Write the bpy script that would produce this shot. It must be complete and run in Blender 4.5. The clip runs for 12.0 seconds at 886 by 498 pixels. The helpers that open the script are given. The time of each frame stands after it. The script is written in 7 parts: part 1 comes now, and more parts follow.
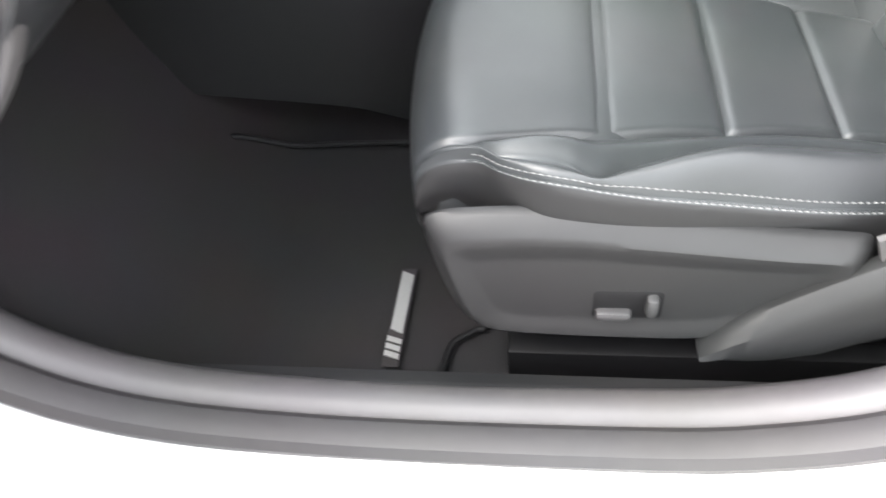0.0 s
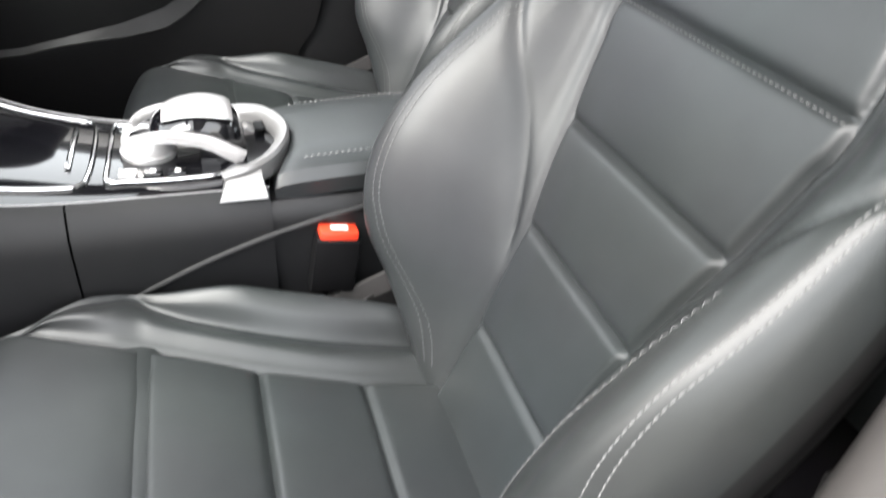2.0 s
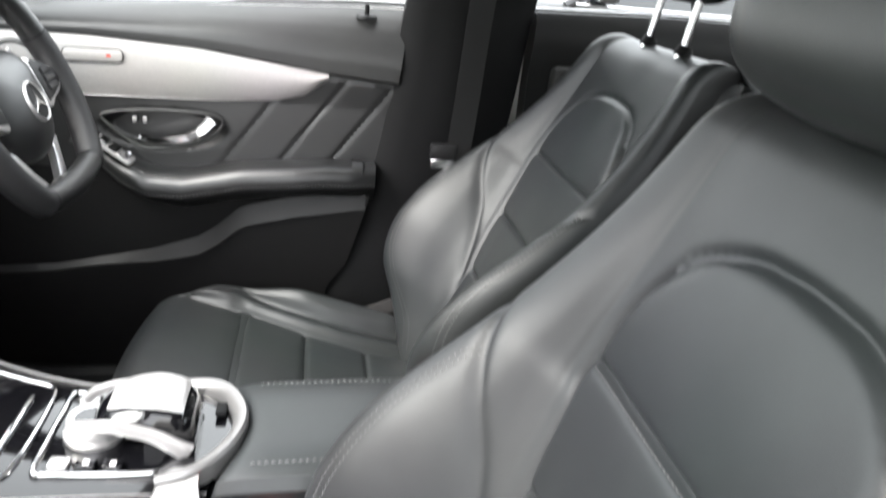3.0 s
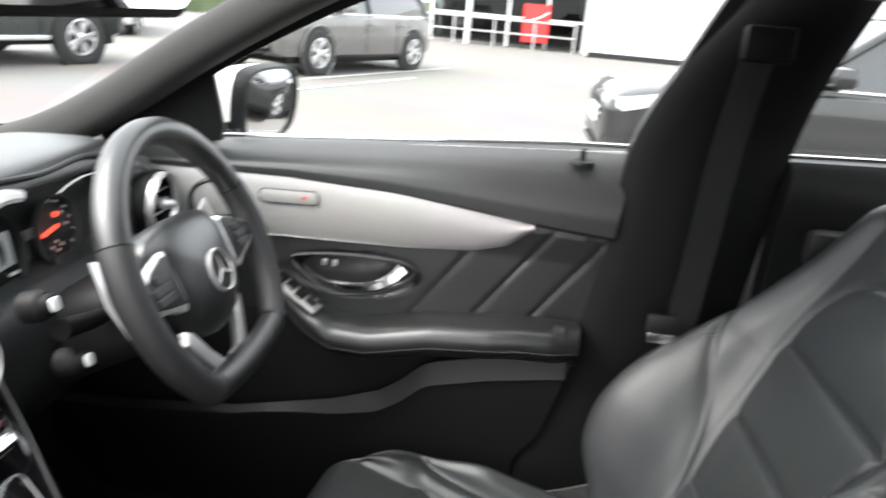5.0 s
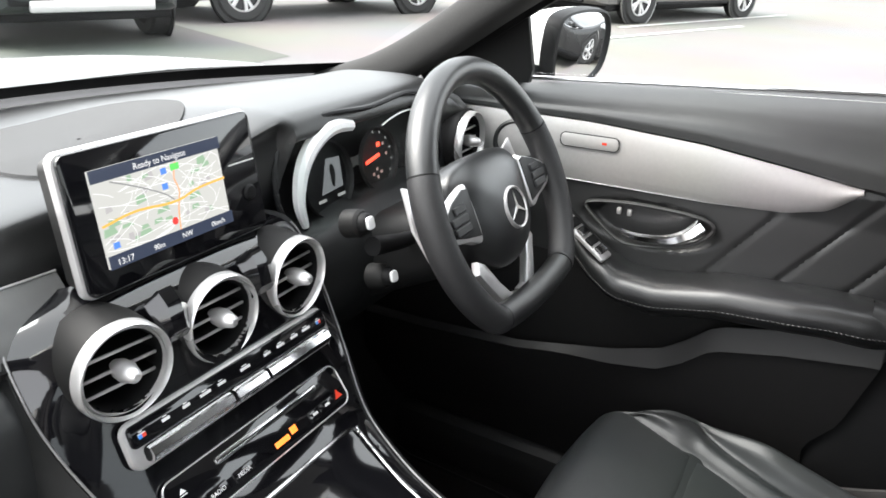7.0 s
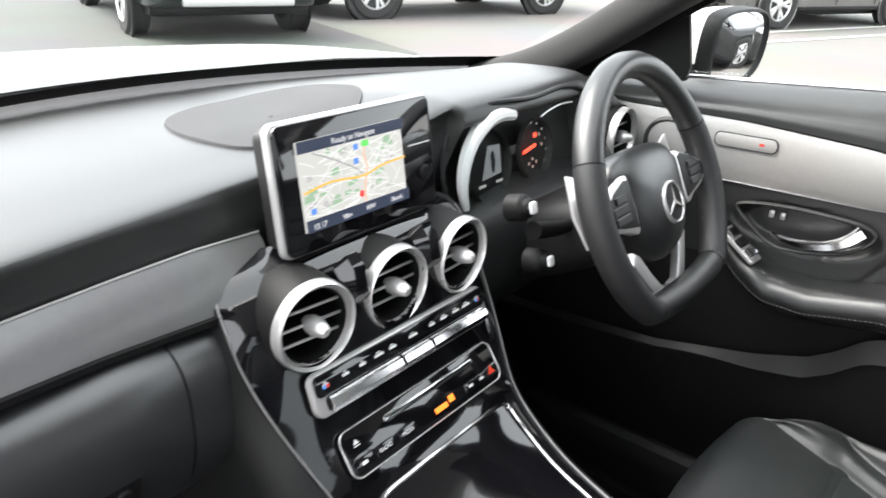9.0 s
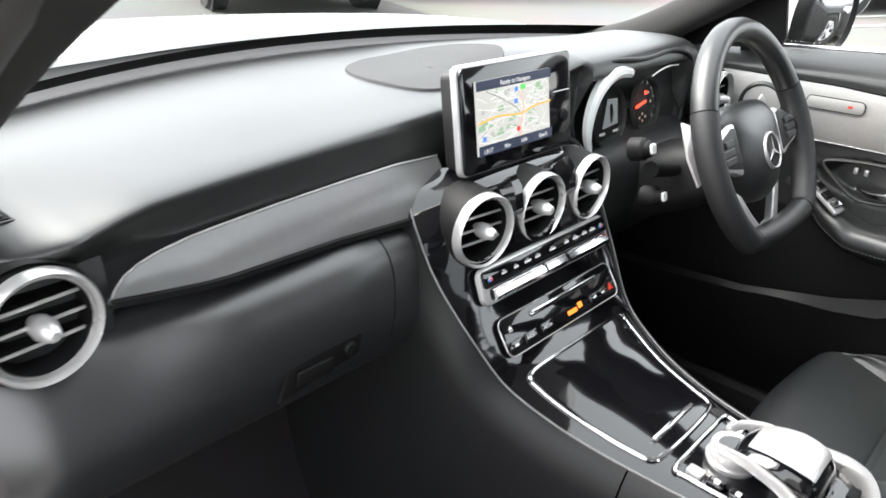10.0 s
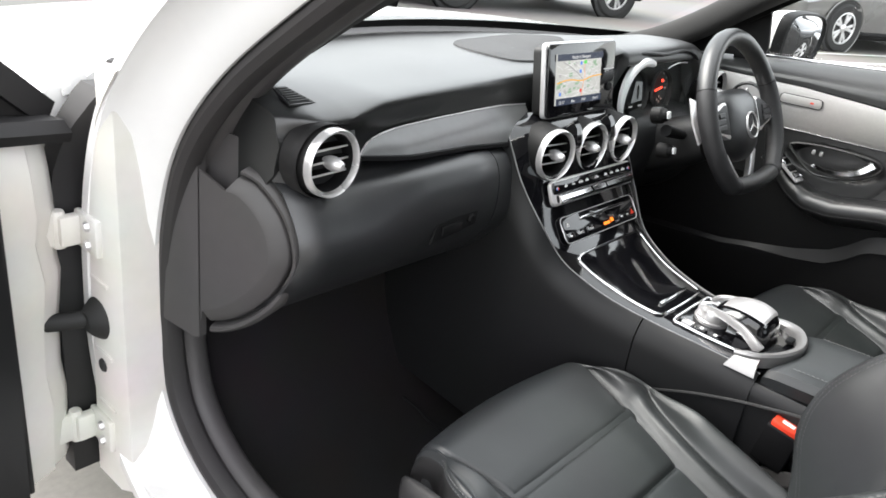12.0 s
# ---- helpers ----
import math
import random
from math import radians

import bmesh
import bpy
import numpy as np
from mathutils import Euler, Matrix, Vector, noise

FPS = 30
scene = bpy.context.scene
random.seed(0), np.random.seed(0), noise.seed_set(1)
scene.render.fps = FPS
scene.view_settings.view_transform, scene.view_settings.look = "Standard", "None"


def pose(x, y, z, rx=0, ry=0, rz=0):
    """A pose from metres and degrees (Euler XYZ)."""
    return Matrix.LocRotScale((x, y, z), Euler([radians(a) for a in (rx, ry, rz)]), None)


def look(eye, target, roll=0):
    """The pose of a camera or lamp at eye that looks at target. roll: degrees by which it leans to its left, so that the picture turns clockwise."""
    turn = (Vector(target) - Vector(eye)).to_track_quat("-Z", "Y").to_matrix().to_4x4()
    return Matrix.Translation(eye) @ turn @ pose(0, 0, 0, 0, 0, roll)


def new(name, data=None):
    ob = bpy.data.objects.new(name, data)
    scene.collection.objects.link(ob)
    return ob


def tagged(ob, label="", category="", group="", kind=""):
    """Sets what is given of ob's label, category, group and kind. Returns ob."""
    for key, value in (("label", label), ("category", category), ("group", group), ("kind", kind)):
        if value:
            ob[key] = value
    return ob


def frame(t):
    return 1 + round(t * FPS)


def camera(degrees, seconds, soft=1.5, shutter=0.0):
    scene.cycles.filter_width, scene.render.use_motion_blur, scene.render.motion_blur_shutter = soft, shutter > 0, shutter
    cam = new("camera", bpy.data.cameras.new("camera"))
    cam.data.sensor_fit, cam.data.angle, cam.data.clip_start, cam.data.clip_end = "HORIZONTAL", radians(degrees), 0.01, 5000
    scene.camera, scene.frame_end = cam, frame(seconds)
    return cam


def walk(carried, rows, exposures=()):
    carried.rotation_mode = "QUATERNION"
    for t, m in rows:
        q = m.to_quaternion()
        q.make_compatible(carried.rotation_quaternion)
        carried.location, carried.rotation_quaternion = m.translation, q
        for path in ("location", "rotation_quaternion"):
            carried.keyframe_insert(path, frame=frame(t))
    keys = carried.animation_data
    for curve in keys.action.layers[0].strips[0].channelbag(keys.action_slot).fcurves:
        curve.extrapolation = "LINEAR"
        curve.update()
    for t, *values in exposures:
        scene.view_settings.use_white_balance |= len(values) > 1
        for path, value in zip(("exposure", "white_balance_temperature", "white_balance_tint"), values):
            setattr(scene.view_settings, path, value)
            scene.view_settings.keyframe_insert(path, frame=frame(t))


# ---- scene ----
cam = camera(60.9, 12.0, soft=1.6, shutter=0.35)
PATH = [
    (0.0, (-1.0300, 0.3600, 0.9020), (0.2780, 0.6300, -0.5880), -8.100),
    (0.3, (-0.9959, 0.3147, 0.8624), (0.3309, 0.5320, -0.6184), -10.269),
    (0.6, (-0.9619, 0.3113, 0.8666), (0.3732, 0.3128, -0.6225), -7.194),
    (0.9, (-0.9292, 0.2887, 0.8786), (0.4163, 0.1443, -0.5941), -8.335),
    (1.2, (-0.9089, 0.2718, 0.8880), (0.4551, -0.0189, -0.5455), -5.018),
    (1.5, (-0.8847, 0.2507, 0.9296), (0.5345, -0.1645, -0.4170), -2.009),
    (1.7, (-0.8754, 0.2359, 0.9575), (0.6079, -0.2295, -0.3008), -0.516),
    (2.0, (-0.8498, 0.2153, 0.9993), (0.7318, -0.3242, -0.0995), 3.551),
    (2.2, (-0.8257, 0.1747, 1.0139), (0.8076, -0.2960, -0.0400), 4.499),
    (2.4, (-0.7997, 0.1275, 1.0300), (0.8888, -0.2588, 0.0301), 4.690),
    (2.6, (-0.7831, 0.1005, 1.0584), (0.9608, -0.2811, 0.1566), 5.332),
    (2.8, (-0.7569, 0.0815, 1.0802), (1.0312, -0.2896, 0.2647), 5.549),
    (3.0, (-0.7320, 0.0712, 1.1107), (1.1028, -0.2767, 0.3947), 6.119),
    (3.2, (-0.6918, 0.0711, 1.1228), (1.1795, -0.2596, 0.4992), 5.892),
    (4.8, (-0.5022, 0.0805, 1.2084), (1.4168, 0.0387, 0.6467), 4.860),
    (5.0, (-0.4963, 0.0981, 1.2164), (1.4016, 0.2505, 0.6042), 5.259),
    (5.5, (-0.4945, 0.1041, 1.2132), (1.3165, 0.6049, 0.5281), 4.117),
    (6.0, (-0.4843, 0.0963, 1.2083), (1.2281, 0.8204, 0.4711), 3.130),
    (6.5, (-0.4774, 0.0832, 1.2040), (1.1717, 0.9110, 0.4324), 3.043),
    (7.0, (-0.4950, 0.0897, 1.2065), (1.1294, 0.9550, 0.4238), 2.811),
    (7.2, (-0.5060, 0.0866, 1.2040), (1.1104, 0.9749, 0.4307), 2.968),
    (8.8, (-0.5361, 0.1034, 1.2129), (0.9401, 1.1883, 0.4103), 2.796),
    (9.0, (-0.5653, 0.1200, 1.1983), (0.9031, 1.2218, 0.4045), 2.938),
    (9.5, (-0.6548, 0.1280, 1.1876), (0.7494, 1.2942, 0.3703), 2.728),
    (10.0, (-0.7919, 0.0883, 1.1942), (0.5788, 1.2770, 0.3525), 3.264),
    (10.5, (-0.8886, 0.0477, 1.2043), (0.4751, 1.2381, 0.3539), 4.581),
    (11.0, (-1.0011, -0.0310, 1.2046), (0.3354, 1.1896, 0.3536), 7.137),
    (11.5, (-1.1318, -0.0792, 1.1974), (0.2251, 1.1364, 0.3721), 6.614),
    (12.0, (-1.2588, -0.1000, 1.2057), (0.1504, 1.0632, 0.3925), 7.679),
]
walk(cam, [(t, look(eye, target, roll)) for t, eye, target, roll in PATH],
     exposures=[(0, 3.8), (0.6, 3.33), (1.5, 3.15), (3.0, 2.95), (5.0, 2.65), (10.5, 2.62), (12.0, 2.3)])

# ---- world and light ----
world = bpy.data.worlds.new("overcast_sky")
scene.world = world
world.use_nodes = True
wn, wl = world.node_tree.nodes, world.node_tree.links
sky = wn.new("ShaderNodeTexSky")
sky.sky_type, sky.sun_disc = "NISHITA", False
sky.sun_elevation, sky.sun_rotation = radians(50), radians(334)
sky.air_density, sky.dust_density, sky.ozone_density = 1.0, 4.0, 0.6
veil = wn.new("ShaderNodeMix")
veil.data_type = "RGBA"
veil.inputs[0].default_value = 0.72
veil.inputs[7].default_value = (7.55, 7.5, 7.45, 1)
wl.new(sky.outputs[0], veil.inputs[6])
wl.new(veil.outputs[2], wn["Background"].inputs[0])
wn["Background"].inputs[1].default_value = 0.115
sun_data = bpy.data.lights.new("sun", "SUN")
sun_data.energy, sun_data.angle, sun_data.color = 1.5, radians(50), (1.0, 0.985, 0.97)
sun = new("sun", sun_data)
sun.matrix_world = look((-3, 6.5, 9.3), (0, 0.3, 0.8))


# ---- materials ----
def material(name, base, rough=0.5, metal=0.0, vary=0.12, scale=40.0, bump=0.0, bump_scale=600.0,
             cells=False, coat=0.0, spec=0.5, stain=0.0, stain_scale=3.0, second=None):
    """A node material with colour variation at two scales and a fine relief."""
    m = bpy.data.materials.new(name)
    m.use_nodes = True
    n, l = m.node_tree.nodes, m.node_tree.links
    b = n["Principled BSDF"]
    b.inputs["Roughness"].default_value, b.inputs["Metallic"].default_value = rough, metal
    b.inputs["Coat Weight"].default_value = coat
    b.inputs["Specular IOR Level"].default_value = spec
    co = n.new("ShaderNodeTexCoord")
    fine, wide = n.new("ShaderNodeTexNoise"), n.new("ShaderNodeTexNoise")
    fine.inputs["Scale"].default_value, wide.inputs["Scale"].default_value = scale, stain_scale
    fine.inputs["Detail"].default_value, wide.inputs["Detail"].default_value = 5, 3
    for t in (fine, wide):
        l.new(co.outputs["Object"], t.inputs["Vector"])
    ramp = n.new("ShaderNodeMix")
    ramp.data_type = "RGBA"
    dark = [c * (1 - vary) for c in base]
    light = second or [min(1.0, c * (1 + vary)) for c in base]
    ramp.inputs[6].default_value, ramp.inputs[7].default_value = (*dark, 1), (*light, 1)
    l.new(fine.outputs["Fac"], ramp.inputs[0])
    mix = n.new("ShaderNodeMix")
    mix.data_type, mix.blend_type = "RGBA", "MULTIPLY"
    mix.inputs[0].default_value = stain
    l.new(ramp.outputs[2], mix.inputs[6])
    l.new(wide.outputs["Color"], mix.inputs[7])
    l.new(mix.outputs[2], b.inputs["Base Color"])
    rr = n.new("ShaderNodeMapRange")
    rr.inputs["To Min"].default_value, rr.inputs["To Max"].default_value = max(0.0, rough * 0.85), min(1.0, rough * 1.18)
    l.new(wide.outputs["Fac"], rr.inputs["Value"])
    l.new(rr.outputs[0], b.inputs["Roughness"])
    if bump:
        bp = n.new("ShaderNodeBump")
        bp.inputs["Strength"].default_value, bp.inputs["Distance"].default_value = bump, 0.0003
        if cells:
            v = n.new("ShaderNodeTexVoronoi")
            v.feature = "DISTANCE_TO_EDGE"
            v.inputs["Scale"].default_value = bump_scale
            l.new(co.outputs["Object"], v.inputs["Vector"])
            l.new(v.outputs["Distance"], bp.inputs["Height"])
        else:
            v = n.new("ShaderNodeTexNoise")
            v.inputs["Scale"].default_value, v.inputs["Detail"].default_value = bump_scale, 2
            l.new(co.outputs["Object"], v.inputs["Vector"])
            l.new(v.outputs["Fac"], bp.inputs["Height"])
        l.new(bp.outputs[0], b.inputs["Normal"])
    return m


def glowing(name, colour, strength):
    m = bpy.data.materials.new(name)
    m.use_nodes = True
    b = m.node_tree.nodes["Principled BSDF"]
    b.inputs["Base Color"].default_value = (0.02, 0.02, 0.02, 1)
    b.inputs["Emission Color"].default_value, b.inputs["Emission Strength"].default_value = (*colour, 1), strength * 0.20
    b.inputs["Roughness"].default_value = 0.2
    return m


def glass(name, tint=(0.93, 0.96, 0.95)):
    m = bpy.data.materials.new(name)
    m.use_nodes = True
    n, l = m.node_tree.nodes, m.node_tree.links
    clear, gloss, mixer, fres = (n.new(k) for k in ("ShaderNodeBsdfTransparent", "ShaderNodeBsdfGlossy", "ShaderNodeMixShader", "ShaderNodeLayerWeight"))
    clear.inputs[0].default_value = (*tint, 1)
    gloss.inputs["Roughness"].default_value = 0.02
    fres.inputs[0].default_value = 0.25
    power = n.new("ShaderNodeMath")
    power.operation = "POWER"
    power.inputs[1].default_value = 3.0
    gain = n.new("ShaderNodeMath")
    gain.operation = "MULTIPLY_ADD"
    gain.inputs[1].default_value, gain.inputs[2].default_value = 0.22, 0.02
    l.new(fres.outputs["Facing"], power.inputs[0])
    l.new(power.outputs[0], gain.inputs[0])
    l.new(gain.outputs[0], mixer.inputs[0])
    l.new(clear.outputs[0], mixer.inputs[1])
    l.new(gloss.outputs[0], mixer.inputs[2])
    l.new(mixer.outputs[0], n["Material Output"].inputs[0])
    return m


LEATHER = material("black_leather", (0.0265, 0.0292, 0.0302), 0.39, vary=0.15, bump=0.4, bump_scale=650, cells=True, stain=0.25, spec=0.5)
SOFT = material("soft_black_plastic", (0.011, 0.0113, 0.012), 0.45, vary=0.12, bump=0.3, bump_scale=900, cells=True, stain=0.2, spec=0.3)
PAD = material("dash_top_pad", (0.0140, 0.0145, 0.0147), 0.36, vary=0.12, bump=0.25, bump_scale=900, cells=True, stain=0.15, spec=0.8)
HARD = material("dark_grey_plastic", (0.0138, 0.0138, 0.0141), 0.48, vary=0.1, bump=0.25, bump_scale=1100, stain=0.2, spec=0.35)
PILLAR = material("woven_pillar_trim", (0.034, 0.0335, 0.033), 0.8, vary=0.15, scale=300, bump=0.5, bump_scale=900, spec=0.2)
MIDGREY = material("grey_pillar_plastic", (0.060, 0.0570, 0.0570), 0.52, vary=0.1, bump=0.2, bump_scale=900, stain=0.2)
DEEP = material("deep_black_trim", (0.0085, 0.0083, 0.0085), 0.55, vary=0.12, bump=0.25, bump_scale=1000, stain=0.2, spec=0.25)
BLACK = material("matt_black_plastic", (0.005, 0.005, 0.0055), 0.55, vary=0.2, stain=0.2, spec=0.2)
GLOSS = material("piano_black", (0.004, 0.004, 0.005), 0.06, vary=0.2, coat=0.6)
SATIN = material("satin_black_trim", (0.035, 0.035, 0.036), 0.34, vary=0.15, scale=90, stain=0.3)
CHROME = material("chrome", (0.78, 0.78, 0.79), 0.13, 1.0, vary=0.04)
SILVER = material("satin_silver", (0.64, 0.63, 0.63), 0.30, 0.65, vary=0.05, scale=120)
COLLAR = material("dull_satin_silver", (0.27, 0.267, 0.267), 0.36, 0.6, vary=0.06, scale=140)
ALU = material("brushed_aluminium", (0.50, 0.488, 0.482), 0.48, 0.5, vary=0.08, scale=160, bump=0.15, bump_scale=500, stain=0.15)
CARPET = material("black_carpet", (0.017, 0.0158, 0.0165), 0.95, vary=0.5, scale=900, bump=1.0, bump_scale=1500, stain=0.4, stain_scale=6, spec=0.2)
MATPILE = material("anthracite_mat_pile", (0.027, 0.0248, 0.0258), 0.95, vary=0.5, scale=1100, bump=1.0, bump_scale=1700, stain=0.4, stain_scale=5, spec=0.2)
RUBBER = material("grey_rubber_seal", (0.027, 0.0254, 0.0253), 0.6, vary=0.12, bump=0.2, bump_scale=500, stain=0.3)
BLACKRUB = material("black_rubber", (0.012, 0.012, 0.012), 0.7, vary=0.2, stain=0.3)
WHITE = material("white_car_paint", (0.80, 0.795, 0.78), 0.2, vary=0.02, coat=0.7, stain=0.05)
WHITEIN = material("white_inner_panel_paint", (0.70, 0.68, 0.645), 0.38, vary=0.05, stain=0.15, stain_scale=9)
LID = material("glovebox_skin", (0.0180, 0.0187, 0.0205), 0.37, vary=0.12, bump=0.25, bump_scale=900, cells=True, stain=0.15, spec=0.9)
STRIP = material("satin_grey_strip", (0.135, 0.135, 0.137), 0.28, 0.1, vary=0.1, scale=90, stain=0.2)
WHEELSKIN = material("wheel_leather", (0.012, 0.0124, 0.013), 0.38, vary=0.15, bump=0.3, bump_scale=800, cells=True, stain=0.2, spec=0.8)
THREAD = material("pale_grey_thread", (0.17, 0.17, 0.168), 0.7, vary=0.15, scale=300)
RED = material("red_plastic", (0.72, 0.05, 0.02), 0.4, vary=0.08)
REDPAINT = material("red_sign_paint", (0.75, 0.03, 0.03), 0.5, vary=0.05, stain=0.1)
HEADLINER = material("grey_headliner", (0.16, 0.16, 0.16), 0.95, vary=0.15, scale=500, bump=0.4)
MIRROR = material("mirror_glass", (0.85, 0.86, 0.87), 0.02, 1.0, vary=0.01)
GLASS = glass("clear_glass")
TINT = glass("tinted_glass", (0.35, 0.37, 0.37))
WEBBING = material("black_belt_webbing", (0.007, 0.007, 0.0075), 0.85, vary=0.3, scale=700, bump=0.8, bump_scale=1200)
ICON = material("white_button_print", (0.72, 0.72, 0.72), 0.5, vary=0.03)
ORANGE = glowing("amber_indicator", (1.0, 0.22, 0.02), 2.2)
NEEDLE = glowing("red_needle_glow", (1.0, 0.05, 0.02), 3.0)


# ---- building helpers ----
def thing(name, label, category, at=(0, 0, 0), group="", kind=""):
    ob = new(name)
    ob.empty_display_size = 0.05
    ob.location = at
    return tagged(ob, label, category, group, kind)


def part(name, bm, mat, parent=None, label="", smooth=True, sharp=35):
    """Links a bmesh, in world coordinates, as one mesh object under a thing or a part."""
    me = bpy.data.meshes.new(name)
    bmesh.ops.recalc_face_normals(bm, faces=bm.faces)
    if smooth:
        limit = radians(sharp)
        for f in bm.faces:
            f.smooth = True
        for e in bm.edges:
            if len(e.link_faces) == 2 and e.calc_face_angle(0) > limit:
                e.smooth = False
    bm.to_mesh(me)
    bm.free()
    me.materials.append(mat)
    ob = new(name, me)
    if parent:
        ob.parent = parent
        m = parent.matrix_basis if parent.parent is None else Matrix.Identity(4)
        ob.matrix_parent_inverse = m.inverted()
    if label:
        ob["label"] = label
    return ob


def smoothstep(a, b, x):
    t = min(1.0, max(0.0, (x - a) / (b - a)))
    return t * t * (3 - 2 * t)


def interp(table, x):
    """Smooth interpolation of rows (x, values...) at x."""
    if x <= table[0][0]:
        return table[0][1:]
    for p, q in zip(table, table[1:]):
        if x <= q[0]:
            t = (x - p[0]) / (q[0] - p[0])
            return tuple(a + (b - a) * t for a, b in zip(p[1:], q[1:]))
    return table[-1][1:]


def spline(points, n, closed=False):
    """n points along a Catmull-Rom curve through the given ones."""
    pts = [Vector(p) for p in points]
    k = len(pts)
    spans = k if closed else k - 1
    out = []
    for i in range(n):
        s = i * spans / (n if closed else n - 1)
        j = min(int(s), spans - 1)
        t = s - j
        if closed:
            a, b, c, d = (pts[(j + o) % k] for o in (-1, 0, 1, 2))
        else:
            b, c = pts[j], pts[j + 1]
            a = pts[j - 1] if j else b * 2 - c
            d = pts[j + 2] if j + 2 < k else c * 2 - b
        out.append(0.5 * (2 * b + (c - a) * t + (2 * a - 5 * b + 4 * c - d) * t * t + (3 * b - a - 3 * c + d) * t ** 3))
    return out


def grid(f, nu, nv, closed_u=False, closed_v=False, caps=False):
    """A sheet of quads through f(u, v), u and v from 0 to 1."""
    bm = bmesh.new()
    nx, ny = (nu if closed_u else nu + 1), (nv if closed_v else nv + 1)
    vs = [[bm.verts.new(f(i / nu, j / nv)) for j in range(ny)] for i in range(nx)]
    for i in range(nu):
        for j in range(nv):
            a, b = i, (i + 1) % nx
            c, d = j, (j + 1) % ny
            bm.faces.new((vs[a][c], vs[b][c], vs[b][d], vs[a][d]))
    if caps:
        for row in (vs[0], vs[-1]):
            bm.faces.new(row)
    return bm


def thick(bm, t):
    bmesh.ops.recalc_face_normals(bm, faces=bm.faces)
    bmesh.ops.solidify(bm, geom=bm.faces[:], thickness=t)
    return bm


def loft(rows, closed=True, caps=True, n=0):
    """Skin over rows of equal numbers of points; n: resample along the rows smoothly."""
    if n:
        cols = list(zip(*rows))
        rows = list(zip(*[spline(c, n) for c in cols]))
    bm = bmesh.new()
    vs = [[bm.verts.new(p) for p in r] for r in rows]
    k = len(vs[0])
    for a, b in zip(vs, vs[1:]):
        for j in range(k if closed else k - 1):
            bm.faces.new((a[j], b[j], b[(j + 1) % k], a[(j + 1) % k]))
    if caps and closed:
        bm.faces.new(vs[0])
        bm.faces.new(list(reversed(vs[-1])))
    return bm


def sweep(path, section, closed=False, up=(0, 0, 1), caps=True, scale=None):
    """A section of (side, up) points carried along a path."""
    pts = [Vector(p) for p in path]
    rows = []
    k = len(pts)
    for i, p in enumerate(pts):
        if closed:
            t = pts[(i + 1) % k] - pts[i - 1]
        else:
            t = pts[min(i + 1, k - 1)] - pts[max(i - 1, 0)]
        t.normalize()
        side = t.cross(Vector(up))
        if side.length < 1e-4:
            side = t.cross(Vector((1, 0, 0.01)))
        side.normalize()
        top = side.cross(t)
        s = scale(i / max(1, k - 1)) if scale else 1.0
        rows.append([p + side * a * s + top * b * s for a, b in section])
    if closed:
        rows.append(rows[0])
        bm = loft(rows, True, False)
        bmesh.ops.remove_doubles(bm, verts=bm.verts, dist=1e-6)
        return bm
    return loft(rows, True, caps)


def circle(r, n=12, sx=1.0):
    return [(r * sx * math.cos(2 * math.pi * i / n), r * math.sin(2 * math.pi * i / n)) for i in range(n)]


def tube(path, r, n=10, closed=False, up=(0, 0, 1), scale=None):
    return sweep(path, circle(r, n), closed, up, True, scale)


def rbox(lo, hi, r=0.004, seg=2, m=None):
    """A box with rounded edges between two corners."""
    bm = bmesh.new()
    lo, hi = Vector(lo), Vector(hi)
    c, s = (lo + hi) / 2, hi - lo
    bmesh.ops.create_cube(bm, size=1, matrix=Matrix.Translation(c) @ Matrix.Diagonal((*s, 1)))
    if r:
        bmesh.ops.bevel(bm, geom=bm.edges[:], offset=min(r, min(s) * 0.49), segments=seg, affect="EDGES", profile=0.5)
    if m is not None:
        bm.transform(m)
    return bm


def lathe(profile, n=40, m=None, closed=False):
    """Turns (radius, height) points round the local z axis."""
    bm = bmesh.new()
    rings = [[bm.verts.new((r * math.cos(2 * math.pi * i / n), r * math.sin(2 * math.pi * i / n), h)) for i in range(n)] if r > 1e-6
             else [bm.verts.new((0, 0, h))] for r, h in profile]
    pairs = list(zip(rings, rings[1:])) + ([(rings[-1], rings[0])] if closed else [])
    for a, b in pairs:
        for i in range(n):
            j = (i + 1) % n
            if len(a) == 1 and len(b) > 1:
                bm.faces.new((a[0], b[i], b[j]))
            elif len(b) == 1 and len(a) > 1:
                bm.faces.new((a[i], b[0], a[j]))
            elif len(a) > 1:
                bm.faces.new((a[i], b[i], b[j], a[j]))
    if m is not None:
        bm.transform(m)
    return bm


def prism(outline, depth, m=None, r=0.0, seg=2):
    """An outline of (x, y) points, pushed out along z by depth, with its edges rounded."""
    bm = bmesh.new()
    low = [bm.verts.new((x, y, 0)) for x, y in outline]
    f = bm.faces.new(low)
    top = bmesh.ops.extrude_face_region(bm, geom=[f])["geom"]
    vs = [v for v in top if isinstance(v, bmesh.types.BMVert)]
    bmesh.ops.translate(bm, verts=vs, vec=(0, 0, depth))
    if r:
        edges = [e for e in bm.edges if abs(e.verts[0].co.z - e.verts[1].co.z) < 1e-7 and e.verts[0].co.z > depth / 2]
        bmesh.ops.bevel(bm, geom=edges, offset=r, segments=seg, affect="EDGES", profile=0.5)
    if m is not None:
        bm.transform(m)
    return bm


